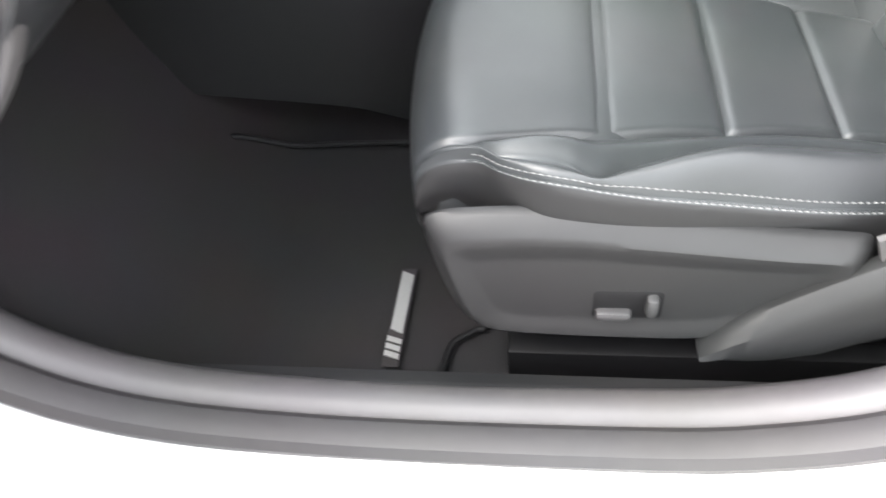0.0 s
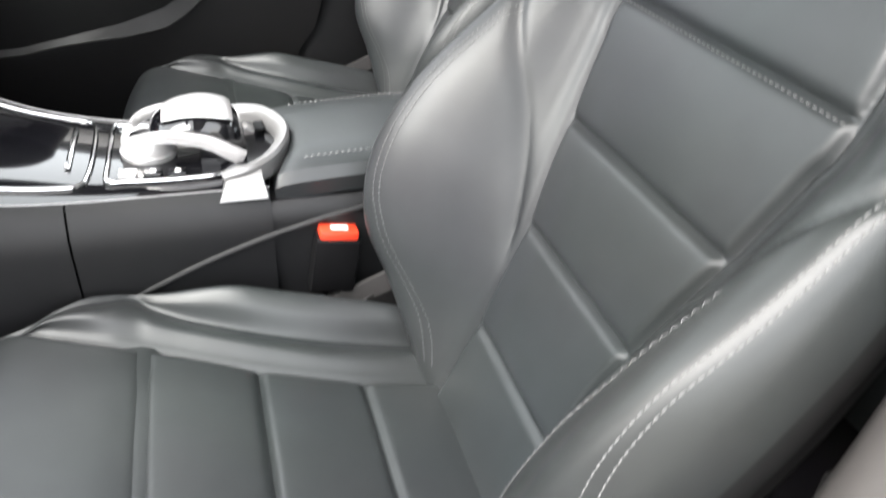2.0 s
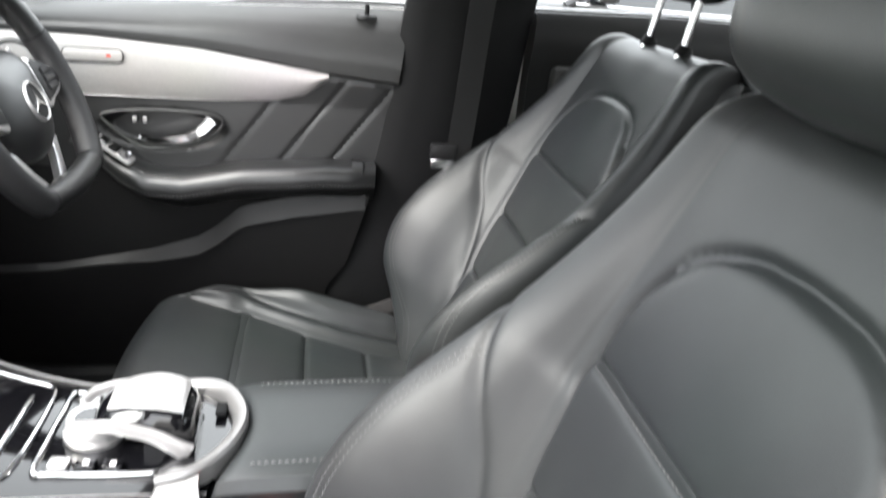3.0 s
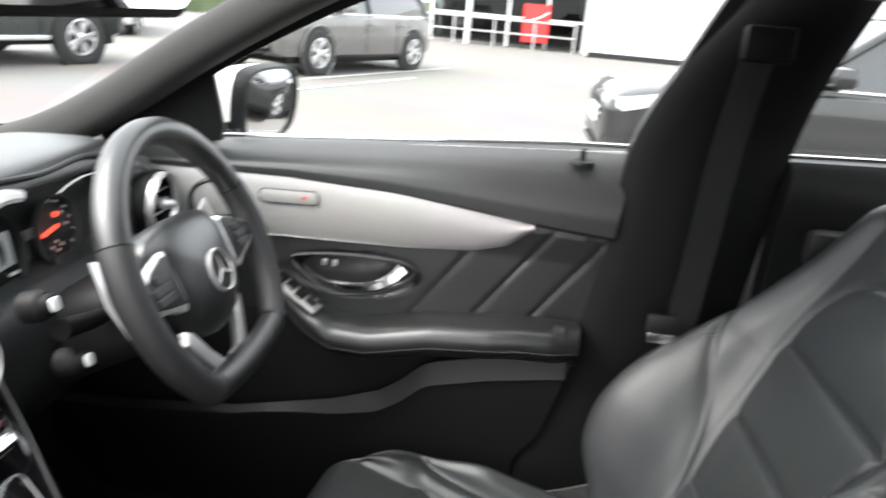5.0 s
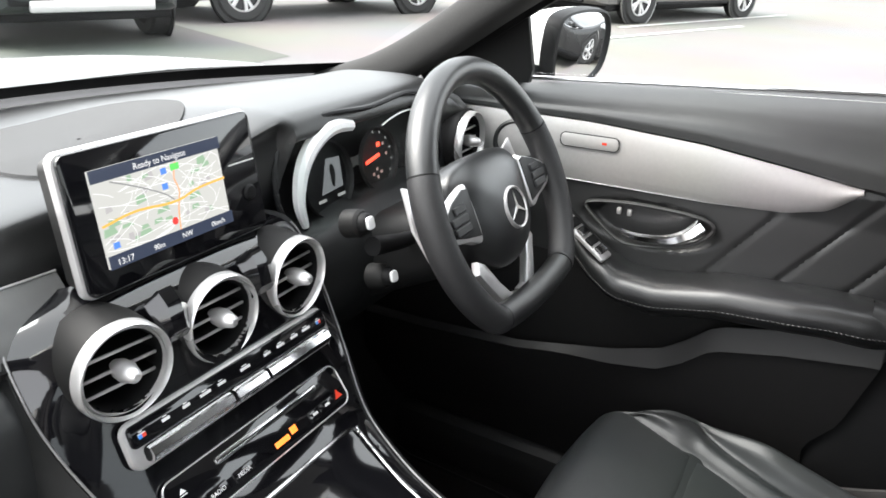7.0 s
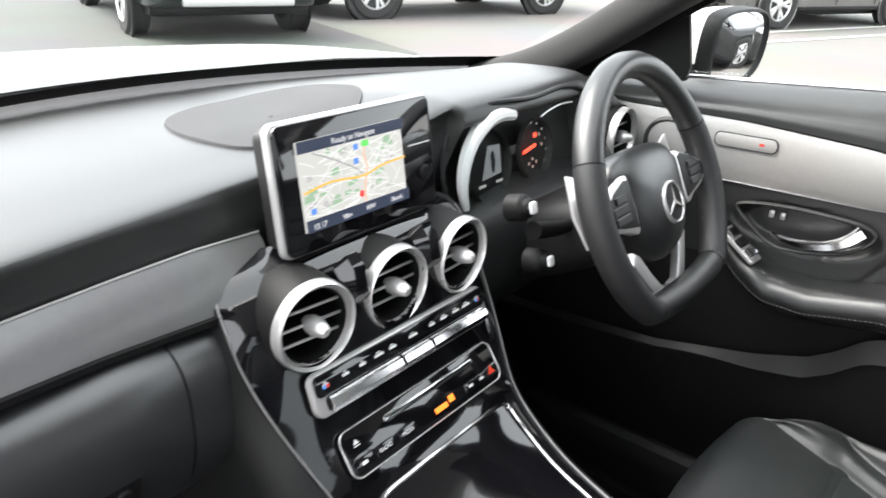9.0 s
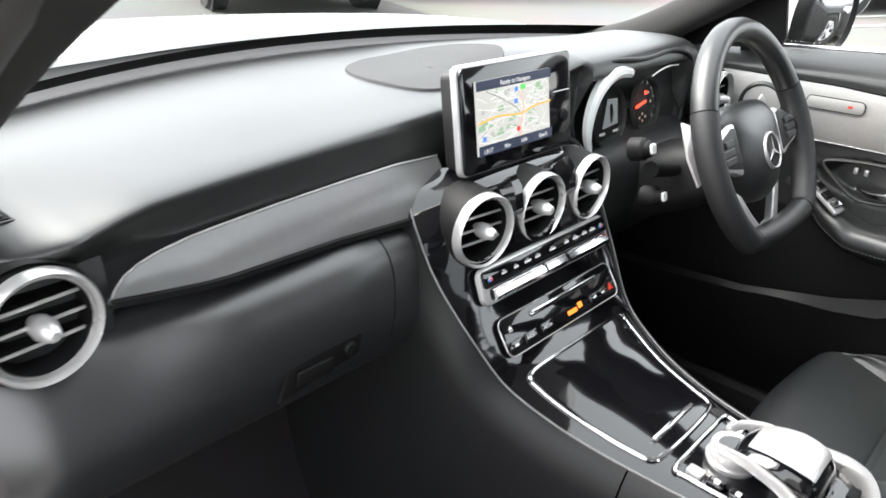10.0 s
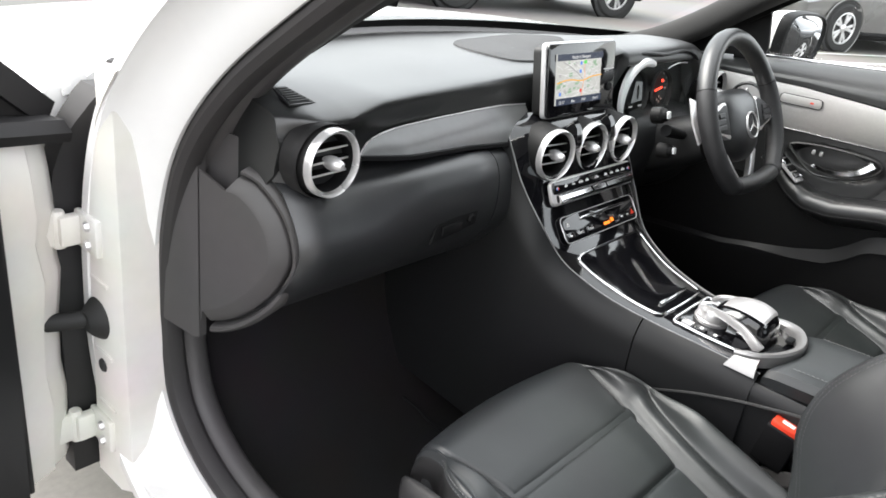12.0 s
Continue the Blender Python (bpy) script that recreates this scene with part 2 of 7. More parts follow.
def rounded(w, h, r, n=5):
    """The outline of a rounded rectangle round the origin."""
    out = []
    for cx, cy, a in ((w / 2 - r, h / 2 - r, 0), (r - w / 2, h / 2 - r, 90), (r - w / 2, r - h / 2, 180), (w / 2 - r, r - h / 2, 270)):
        for i in range(n + 1):
            t = radians(a + 90 * i / n)
            out.append((cx + r * math.cos(t), cy + r * math.sin(t)))
    return out


def frame_of(o, x, y):
    """A pose with its origin at o, its x axis along x and its z axis square to x and y."""
    x = Vector(x).normalized()
    z = x.cross(Vector(y)).normalized()
    y = z.cross(x)
    return Matrix(((x.x, y.x, z.x, o[0]), (x.y, y.y, z.y, o[1]), (x.z, y.z, z.z, o[2]), (0, 0, 0, 1)))


def join(*bms):
    """One bmesh out of several."""
    out = bmesh.new()
    for b in bms:
        me = bpy.data.meshes.new("tmp")
        b.to_mesh(me)
        b.free()
        out.from_mesh(me)
        bpy.data.meshes.remove(me)
    return out


def stitches(points, normal, length=0.0045, gap=0.0022, r=0.0007, lift=0.0006, slant=0.0):
    """A row of thread stitches along a line of points; normal: a vector or a function of the index."""
    pts = [Vector(p) for p in points]
    cum = [0.0]
    for a, b in zip(pts, pts[1:]):
        cum.append(cum[-1] + (b - a).length)

    def at(s):
        for i in range(len(pts) - 1):
            if s <= cum[i + 1] or i == len(pts) - 2:
                k = (s - cum[i]) / max(1e-9, cum[i + 1] - cum[i])
                return pts[i].lerp(pts[i + 1], k), i
    verts, faces = [], []
    s = gap
    while s + length < cum[-1]:
        a, i = at(s)
        b, _ = at(s + length)
        nrm = Vector(normal(i) if callable(normal) else normal).normalized()
        t = (b - a).normalized()
        side = t.cross(nrm).normalized()
        a, b = a + nrm * lift - side * slant, b + nrm * lift + side * slant
        mid = (a + b) / 2 + nrm * r * 0.9
        base = len(verts)
        for p, k in ((a - nrm * r, 0.5), (mid, 1.0), (b - nrm * r, 0.5)):
            verts += [p + side * r * k, p + nrm * r * k, p - side * r * k]
        for q in (0, 3):
            for j in (0, 1):
                faces.append((base + q + j, base + q + j + 1, base + q + j + 4, base + q + j + 3))
        s += length + gap
    bm = bmesh.new()
    vs = [bm.verts.new(v) for v in verts]
    for f in faces:
        bm.faces.new([vs[i] for i in f])
    return bm


# ---- ground and body shell ----
def ground_sheet():
    asphalt = material("pale_worn_asphalt", (0.148, 0.141, 0.132), 0.9, vary=0.22, scale=60, bump=0.8, bump_scale=160, stain=0.35, stain_scale=0.5)
    bm = bmesh.new()
    bmesh.ops.create_grid(bm, x_segments=8, y_segments=8, size=400)
    tagged(part("ground", bm, asphalt), "pale worn asphalt of a car park", "ground", kind="structure")


ground_sheet()

shell = thing("car_body", "white car body shell with open front passenger doorway", "car body", (0, 0, 0), kind="structure")


def door_loop(side=-1):
    """Points round the front door opening: sill, hinge pillar, windscreen pillar, roof rail, centre pillar."""
    return [(side * 0.708, 0.02, 0.385), (side * 0.710, 0.08, 0.332), (side * 0.711, 0.17, 0.300), (side * 0.712, 0.28, 0.287), (side * 0.712, 0.55, 0.285), (side * 0.712, 0.74, 0.31), (side * 0.712, 0.85, 0.38), (side * 0.714, 0.885, 0.48),
            (side * 0.716, 0.885, 0.60), (side * 0.716, 0.865, 0.74), (side * 0.712, 0.82, 0.86), (side * 0.70, 0.74, 0.965), (side * 0.685, 0.62, 1.065), (side * 0.665, 0.46, 1.175),
            (side * 0.64, 0.25, 1.275), (side * 0.62, 0.0, 1.32), (side * 0.615, -0.17, 1.325), (side * 0.645, -0.235, 1.24), (side * 0.67, -0.20, 1.08), (side * 0.69, -0.150, 0.90), (side * 0.70, -0.100, 0.70), (side * 0.705, -0.055, 0.56), (side * 0.706, -0.025, 0.46)]


loop = spline(door_loop(), 160, closed=True)
mid = sum(loop, Vector()) / len(loop)


def around(points, offset_out, dx, section, name, mat, label="", parent=shell):
    """Carries a section (x across, outward in the opening's plane) round the door opening."""
    k = len(points)
    rows = []
    for i, p in enumerate(points):
        t = (points[(i + 1) % k] - points[i - 1]).normalized()
        out = t.cross(Vector((1, 0, 0))).normalized()
        if out.dot(p - mid) < 0:
            out = -out
        rows.append([p + Vector((dx + a, 0, 0)) + out * (offset_out + b) for a, b in section])
    rows.append(rows[0])
    bm = loft(rows, True, False)
    bmesh.ops.remove_doubles(bm, verts=bm.verts, dist=1e-6)
    return part(name, bm, mat, parent, label)


seal_section = [(0.012, 0.012), (0.012, -0.006), (0.004, -0.014), (-0.008, -0.016), (-0.02, -0.012), (-0.026, -0.002), (-0.024, 0.008), (-0.016, 0.012)]
around(loop, 0.0, 0.0, seal_section, "door_seal", RUBBER, "grey rubber seal round the door opening")
trim_section = [(0.012, 0.014), (0.012, 0.0), (0.022, -0.009), (0.034, -0.011), (0.046, -0.008), (0.056, 0.002), (0.060, 0.018), (0.045, 0.022)]
around(loop, 0.0, 0.0, trim_section, "pillar_trim", MIDGREY, "grey plastic edge trim")
flange = [(-0.022, 0.012), (-0.03, 0.010), (-0.04, 0.018), (-0.050, 0.040), (-0.062, 0.062), (-0.082, 0.078), (-0.10, 0.082), (-0.10, 0.10), (-0.02, 0.10)]
around(loop, 0.0, 0.0, flange, "door_frame", WHITE, "white painted steel door frame")


def floor_pan():
    rows = [(1.05, 0.62), (0.98, 0.50), (0.90, 0.33), (0.82, 0.215), (0.74, 0.175), (0.5, 0.172), (0.1, 0.175), (-0.4, 0.19), (-1.2, 0.22)]

    def f(u, v):
        y = 1.05 - 2.25 * v
        z = interp(sorted(rows), y)[0]
        x = -0.70 + 1.40 * u
        z += 0.10 * smoothstep(0.63, 0.70, abs(x))
        return (x, y, z + 0.002 * noise.noise((x * 30, y * 30, 0)))
    bm = thick(grid(f, 60, 70), 0.03)
    top = max(v.co.z for v in bm.verts if abs(v.co.x + 0.4) < 0.03 and abs(v.co.y - 0.5) < 0.03)
    bmesh.ops.translate(bm, verts=bm.verts, vec=(0, 0, 0.173 - top))
    tagged(part("floor", bm, CARPET, shell), kind="structure")


floor_pan()
for side in (-1, 1):
    def sill(u, v, s=side):
        prof = [(0.625, 0.20), (0.632, 0.255), (0.642, 0.280), (0.66, 0.287), (0.69, 0.287), (0.703, 0.28), (0.703, 0.20)]
        x, z = interp([(i / 6, a, b) for i, (a, b) in enumerate(prof)], v)
        return (s * x, -1.0 + 1.78 * u, z)
    part("sill_trim", grid(sill, 30, 24), HARD, shell, "dark grey plastic sill cover")
    part("sill", rbox((side * 0.715, -1.2, 0.16), (side * 0.80, 0.86, 0.279), 0.02), WHITE, shell)
# fine ribs along the sill tread
for k in range(5):
    part("sill_rib", rbox((-0.686 + 0.005 * k, 0.42, 0.288), (-0.6835 + 0.005 * k, 0.66, 0.2900), 0.0008, 1), HARD, shell)

# roof, rear and far side
part("roof", thick(grid(lambda u, v: ((-0.60 + 1.2 * u), 0.30 - 1.5 * v, 1.315 + 0.06 * math.sin(math.pi * u) + 0.02 * math.sin(math.pi * v) - 0.02), 20, 20), 0.04), WHITE, shell)
tagged(part("ceiling", thick(grid(lambda u, v: ((-0.615 + 1.23 * u), 0.26 - 1.45 * v, 1.285 + 0.055 * math.sin(math.pi * u)), 20, 20), 0.012), HEADLINER, shell), kind="structure")
part("rear_bulkhead", rbox((-0.70, -1.32, 0.2), (0.70, -1.24, 0.98), 0.02), SOFT, shell)
# unseen tinted pane, added to cut the light reaching the cabin from behind
back_pane = part("rear_window", grid(lambda u, v: ((-0.60 + 1.2 * u) * (1 - 0.06 * v), -1.62 + 0.46 * v, 0.965 + 0.36 * v), 6, 6), TINT, shell, "unseen tinted rear window, added to dim light from behind")
part("rear_shelf", rbox((-0.66, -1.65, 0.93), (0.66, -1.18, 0.97), 0.01), SOFT, shell)
part("firewall", rbox((-0.72, 1.02, 0.2), (0.72, 1.08, 0.935), 0.01), BLACK, shell)


def windscreen():
    def f(u, v):
        x = -0.69 + 1.38 * u
        lo = Vector((x, 1.18 - 0.22 * (x / 0.69) ** 2, 0.945 + 0.006 * (1 - (x / 0.69) ** 2)))
        hi = Vector((x * 0.84, 0.27 - 0.06 * (x / 0.69) ** 2, 1.335))
        p = lo.lerp(hi, v)
        p.z += 0.03 * math.sin(math.pi * v)
        return p
    w = part("windscreen", grid(f, 24, 16), GLASS, shell, "clear laminated windscreen")
    w.visible_shadow = False
    band = part("windscreen_frit", grid(lambda u, v: Vector(f(u, v * 0.05)) + Vector((0, -0.004, 0.0)), 40, 3), BLACK, shell, "black band along the windscreen base")
    return w


windscreen()


def cowl():
    def edge(x):
        return 1.18 - 0.22 * (x / 0.69) ** 2
    bm = grid(lambda u, v: ((-0.70 + 1.4 * u), edge(-0.70 + 1.4 * u) - 0.04 + 0.15 * v, 0.938 + 0.008 * v + 0.006 * (1 - (2 * u - 1) ** 2) - 0.01 * math.sin(math.pi * v)), 30, 4)
    part("cowl", thick(bm, 0.008), BLACK, shell, "black plastic windscreen cowl")

    def f(u, v):
        x = -0.80 + 1.6 * u
        y = edge(x * 0.87) + 0.085 + 0.95 * v
        z = 0.950 + 0.010 * (1 - (x / 0.8) ** 2) - 0.05 * v - 0.07 * v * v - 0.05 * smoothstep(0.6, 0.8, abs(x))
        return (x, y, z)
    part("bonnet", thick(grid(f, 40, 30), 0.012), WHITE, shell, "white painted bonnet")


cowl()

# windscreen pillars, inside
for side in (-1, 1):
    path = spline([(side * 0.670, 0.985, 0.918), (side * 0.662, 0.86, 0.962), (side * 0.653, 0.74, 1.027), (side * 0.635, 0.58, 1.133), (side * 0.60, 0.38, 1.245), (side * 0.56, 0.22, 1.30)], 24)
    sec = [(-0.045, -0.03), (-0.052, 0.0), (-0.042, 0.024), (-0.01, 0.032), (0.03, 0.026), (0.046, 0.005), (0.042, -0.028), (0.0, -0.036)]
    sec = [(p.x, p.y) for p in spline([(a, b, 0) for a, b in sec], 28, True)]
    part("windscreen_pillar", sweep(path, sec, up=(0, 0.6, 1)), PILLAR, shell, "grey windscreen pillar trim")


# ---- dashboard ----
dash = thing("dashboard", "black dashboard with satin trim strip and stitched grain", "dashboard", (0, 0.8, 0.6))


def strip_y(x):
    """How far ahead the trim strip's face stands at x."""
    return 0.65 + 0.0769 * (max(-0.60, -abs(x)) + 0.56)


def top_profile(x):
    """(y, z) points of the upper pad at x, from the windscreen over its crease to the trim strip."""
    e, q = (x / 0.69) ** 2, smoothstep(0.50, 0.62, abs(x))
    c = interp([(-0.69, 0.700), (-0.665, 0.684), (-0.63, 0.656), (-0.58, 0.645), (-0.45, 0.667), (-0.27, 0.690), (-0.10, 0.712), (0.0, 0.714)], -abs(x))[0]
    f = strip_y(x) + 0.018 + 0.016 * q
    low = [(1.15 - 0.22 * e, 0.944), (0.98 - 0.13 * e, 0.956), (0.84 - 0.05 * e, 0.960), (c + 0.05, 0.957 - 0.010 * q), (c + 0.010, 0.9535 - 0.015 * q), (c, 0.947 - 0.017 * q), (0.55 * c + 0.45 * f, 0.930 - 0.016 * q), (f, 0.908 - 0.010 * q), (f + 0.004, 0.885), (f + 0.010, 0.86)]
    hood = [(1.15 - 0.22 * e, 0.944), (0.98 - 0.13 * e, 0.966), (0.84, 0.983), (0.750, 0.990), (0.708, 0.989), (0.690, 0.982), (0.680, 0.964), (0.683, 0.954), (0.705, 0.950), (0.735, 0.948)]
    # the crease rises towards the hood; only over the instruments does the face give way to the opening
    rise = smoothstep(0.06, 0.21, x) * (1 - smoothstep(0.54, 0.61, x))
    gap = smoothstep(0.200, 0.216, x) * (1 - smoothstep(0.532, 0.548, x))
    out = []
    for k, (a, b) in enumerate(zip(low, hood)):
        w = rise if k < 6 else gap
        lift = 0.032 * rise * (1 - gap) if k == 6 else 0.0
        out.append((a[0] + (b[0] - a[0]) * w, a[1] + lift + (b[1] - a[1] - lift) * w))
    return out


def upper_pad(u, v):
    x = -0.676 + 1.352 * u
    pts = [(x, y, z) for y, z in top_profile(x)]
    c = spline(pts, 37)
    i = min(int(v * 36 + 1e-6), 36)
    return c[i]


part("upper_pad", thick(grid(lambda u, v: upper_pad(u, v * 29 / 36), 170, 29), 0.006), PAD, dash, "soft black upper dashboard pad")
part("pad_underside", grid(lambda u, v: upper_pad(u, (29 + 7 * v) / 36), 170, 7), LID, dash, "dark face under the pad lip")
for side in (-1, 1):
    bm = bmesh.new()
    end = [(side * 0.675, p.y, p.z - 0.002) for p in spline([(0, y, z) for y, z in top_profile(0.676)[:8]], 30)] + [(side * 0.675, 0.692, 0.855), (side * 0.675, 0.72, 0.825), (side * 0.675, 0.95, 0.80)]
    bm.faces.new([bm.verts.new(p) for p in end])
    part("end_panel", thick(bm, 0.005), PAD, dash, "padded flat end of the dashboard")


STRIP_TOP = [(-0.562, 0.877), (-0.556, 0.886), (-0.545, 0.895), (-0.53, 0.900), (-0.508, 0.9035), (-0.45, 0.9065), (-0.37, 0.9085), (-0.27, 0.909), (-0.19, 0.908), (-0.11, 0.902)]
STRIP_LOW = [(-0.562, 0.876), (-0.45, 0.8635), (-0.31, 0.8555), (-0.175, 0.842), (-0.11, 0.838)]


def strip_point(u, v):
    x = -0.562 + 0.452 * u ** 1.5
    lo, hi = interp(STRIP_LOW, x)[0], interp(STRIP_TOP, x)[0]
    return (x, strip_y(x) + (0.030 * (v - 0.5) - 0.005 * math.sin(math.pi * v)) * min(1, u * 3), lo + 0.004 + (hi - 0.006 - lo) * v)


part("trim_strip", thick(grid(strip_point, 60, 10), 0.006), STRIP, dash, "satin grey trim strip")
part("trim_edge", tube([Vector(strip_point(i / 60, 1.0)) + Vector((0, -0.001, 0.0)) for i in range(61)], 0.0012, 6), SILVER, dash, "thin silver edge")


def lower_profile(x):
    return [(0.70, 0.858), (0.672, 0.853), (0.649, 0.847), (0.631, 0.836), (0.620, 0.818), (0.615, 0.795), (0.617, 0.765), (0.626, 0.735), (0.646, 0.695), (0.70, 0.640), (0.78, 0.59), (0.92, 0.53)]


def lower_pad(x0, x1, n=50):
    def f(u, v):
        x = x0 + (x1 - x0) * u
        c = spline([(x, y, z) for y, z in lower_profile(x)], 31)
        p = c[min(int(v * 30 + 1e-6), 30)]
        e = max(0.0, abs(x) - 0.62) / 0.07
        p.y += 0.035 * e * e
        k = smoothstep(0.32, 0.175, abs(x)) * smoothstep(0.70, 0.80, p.z)
        p.y += 0.026 * k
        p.z -= 0.012 * k
        k = smoothstep(0.44, 0.58, abs(x)) * smoothstep(0.74, 0.84, p.z)
        p.y += 0.032 * k
        p.z -= 0.006 * k
        return p
    return thick(grid(f, n, 30), 0.006)


part("glovebox_lid", lower_pad(-0.668, -0.252, 60), LID, dash, "closed black glovebox lid")
part("lower_pad", lower_pad(-0.249, -0.176, 12), LID, dash)
part("knee_panel", lower_pad(0.176, 0.668, 40), SOFT, dash)
gap_line = [Vector(strip_point(i / 40, 0.0)) + Vector((0, 0.001, -0.0035)) for i in range(41)]
part("strip_gap", sweep(gap_line, [(-0.004, -0.003), (-0.004, 0.003), (0.006, 0.003), (0.006, -0.003)]), BLACK, dash, "dark gap under the trim strip")
for side in (-1, 1):
    part("end_wrap", grid(lambda u, v, s=side: (s * (0.555 + 0.117 * u), 0.670 - 0.006 * math.sin(math.pi * v) + 0.035 * smoothstep(0.62, 1.0, u) ** 2 + 0.012 * (v - 0.5), 0.842 + 0.082 * v), 30, 12), LID, dash, "padded dash end round the outer vent")


# ---- dashboard fittings ----
DIALRING = material("bright_silver_paint", (0.74, 0.74, 0.74), 0.32, 0.0, vary=0.05)
RING = material("satin_chrome", (0.66, 0.655, 0.65), 0.27, 0.65, vary=0.05, scale=150)


def air_vent(at, r, face, name_label="round air vent with chrome ring and knob"):
    """A round vent: ring, barrel, three slats and a knob; face: the way it looks."""
    m = frame_of(at, Vector((0, 0, 1)).cross(Vector(face)), (0, 0, 1))
    v = thing("air_vent", name_label, "air vent", at, "dashboard air vents")
    ring = [(0.835, -0.004), (0.835, 0.003), (0.855, 0.006), (0.885, 0.004), (0.90, 0.002), (0.915, 0.006), (0.955, 0.010), (0.985, 0.008), (1.0, 0.002), (1.0, -0.003), (0.97, -0.004)]
    part("ring", lathe([(r * a, h) for a, h in ring], 64, m, True), RING, v, "satin chrome ring")
    part("collar", lathe([(r * 0.985, -0.002), (r * 1.0, -0.006), (r * 1.03, -0.020), (r * 1.07, -0.045)], 48, m), DEEP, v, "dark collar behind the ring")
    part("barrel", lathe([(r * 0.842, 0.003), (r * 0.82, 0.0), (r * 0.80, -0.040), (r * 0.4, -0.050), (0, -0.052)], 40, m), BLACK, v)
    for dz in (-0.36, 0.0, 0.36):
        half = r * 0.80 * math.sqrt(1 - dz * dz)
        slat = part("slat", rbox((-half, dz * r - 0.0022, -0.028), (half, dz * r + 0.0022, -0.006), 0.001, m=m), BLACK, v)
        part("slat_edge", rbox((-half, dz * r - 0.0016, -0.0065), (half, dz * r + 0.0016, -0.0042), 0.0008, m=m), SILVER, slat, "bright slat edge")
    part("knob", lathe([(0, 0.022), (0.0035, 0.022), (0.0065, 0.019), (0.0085, 0.012), (0.0105, 0.006), (0.0095, -0.004), (0.006, -0.012), (0, -0.012)], 24, m), SILVER, v, "satin silver vent knob")
    return v


for x, turn in ((-0.120, -0.10), (0.0, -0.02), (0.120, 0.04)):
    air_vent((x, 0.609, 0.829), 0.0480, (turn, -1, 0.23))
air_vent((-0.619, 0.642, 0.880), 0.0485, (0.10, -1, 0.12))
air_vent((0.614, 0.642, 0.880), 0.0500, (0.05, -1, 0.12))
for x, z in ((-0.622, 0.880), (0.615, 0.88)):
    part("vent_surround", lathe([(0.046, -0.02), (0.0520, 0.003), (0.0532, 0.0), (0.0540, -0.008), (0.0545, -0.03)], 40, frame_of((x, 0.650, z), Vector((0, 0, 1)).cross(Vector((0, -1, 0.12))), (0, 0, 1))), DEEP, dash)
for x in (-0.06, 0.06):
    part("vent_bridge", loft([[(x - 0.020, y, z - 0.012), (x - 0.008, y - 0.006, z), (x + 0.008, y - 0.006, z), (x + 0.020, y, z - 0.012)] for y, z in ((0.622, 0.885), (0.610, 0.872), (0.604, 0.845))], True), GLOSS, dash)


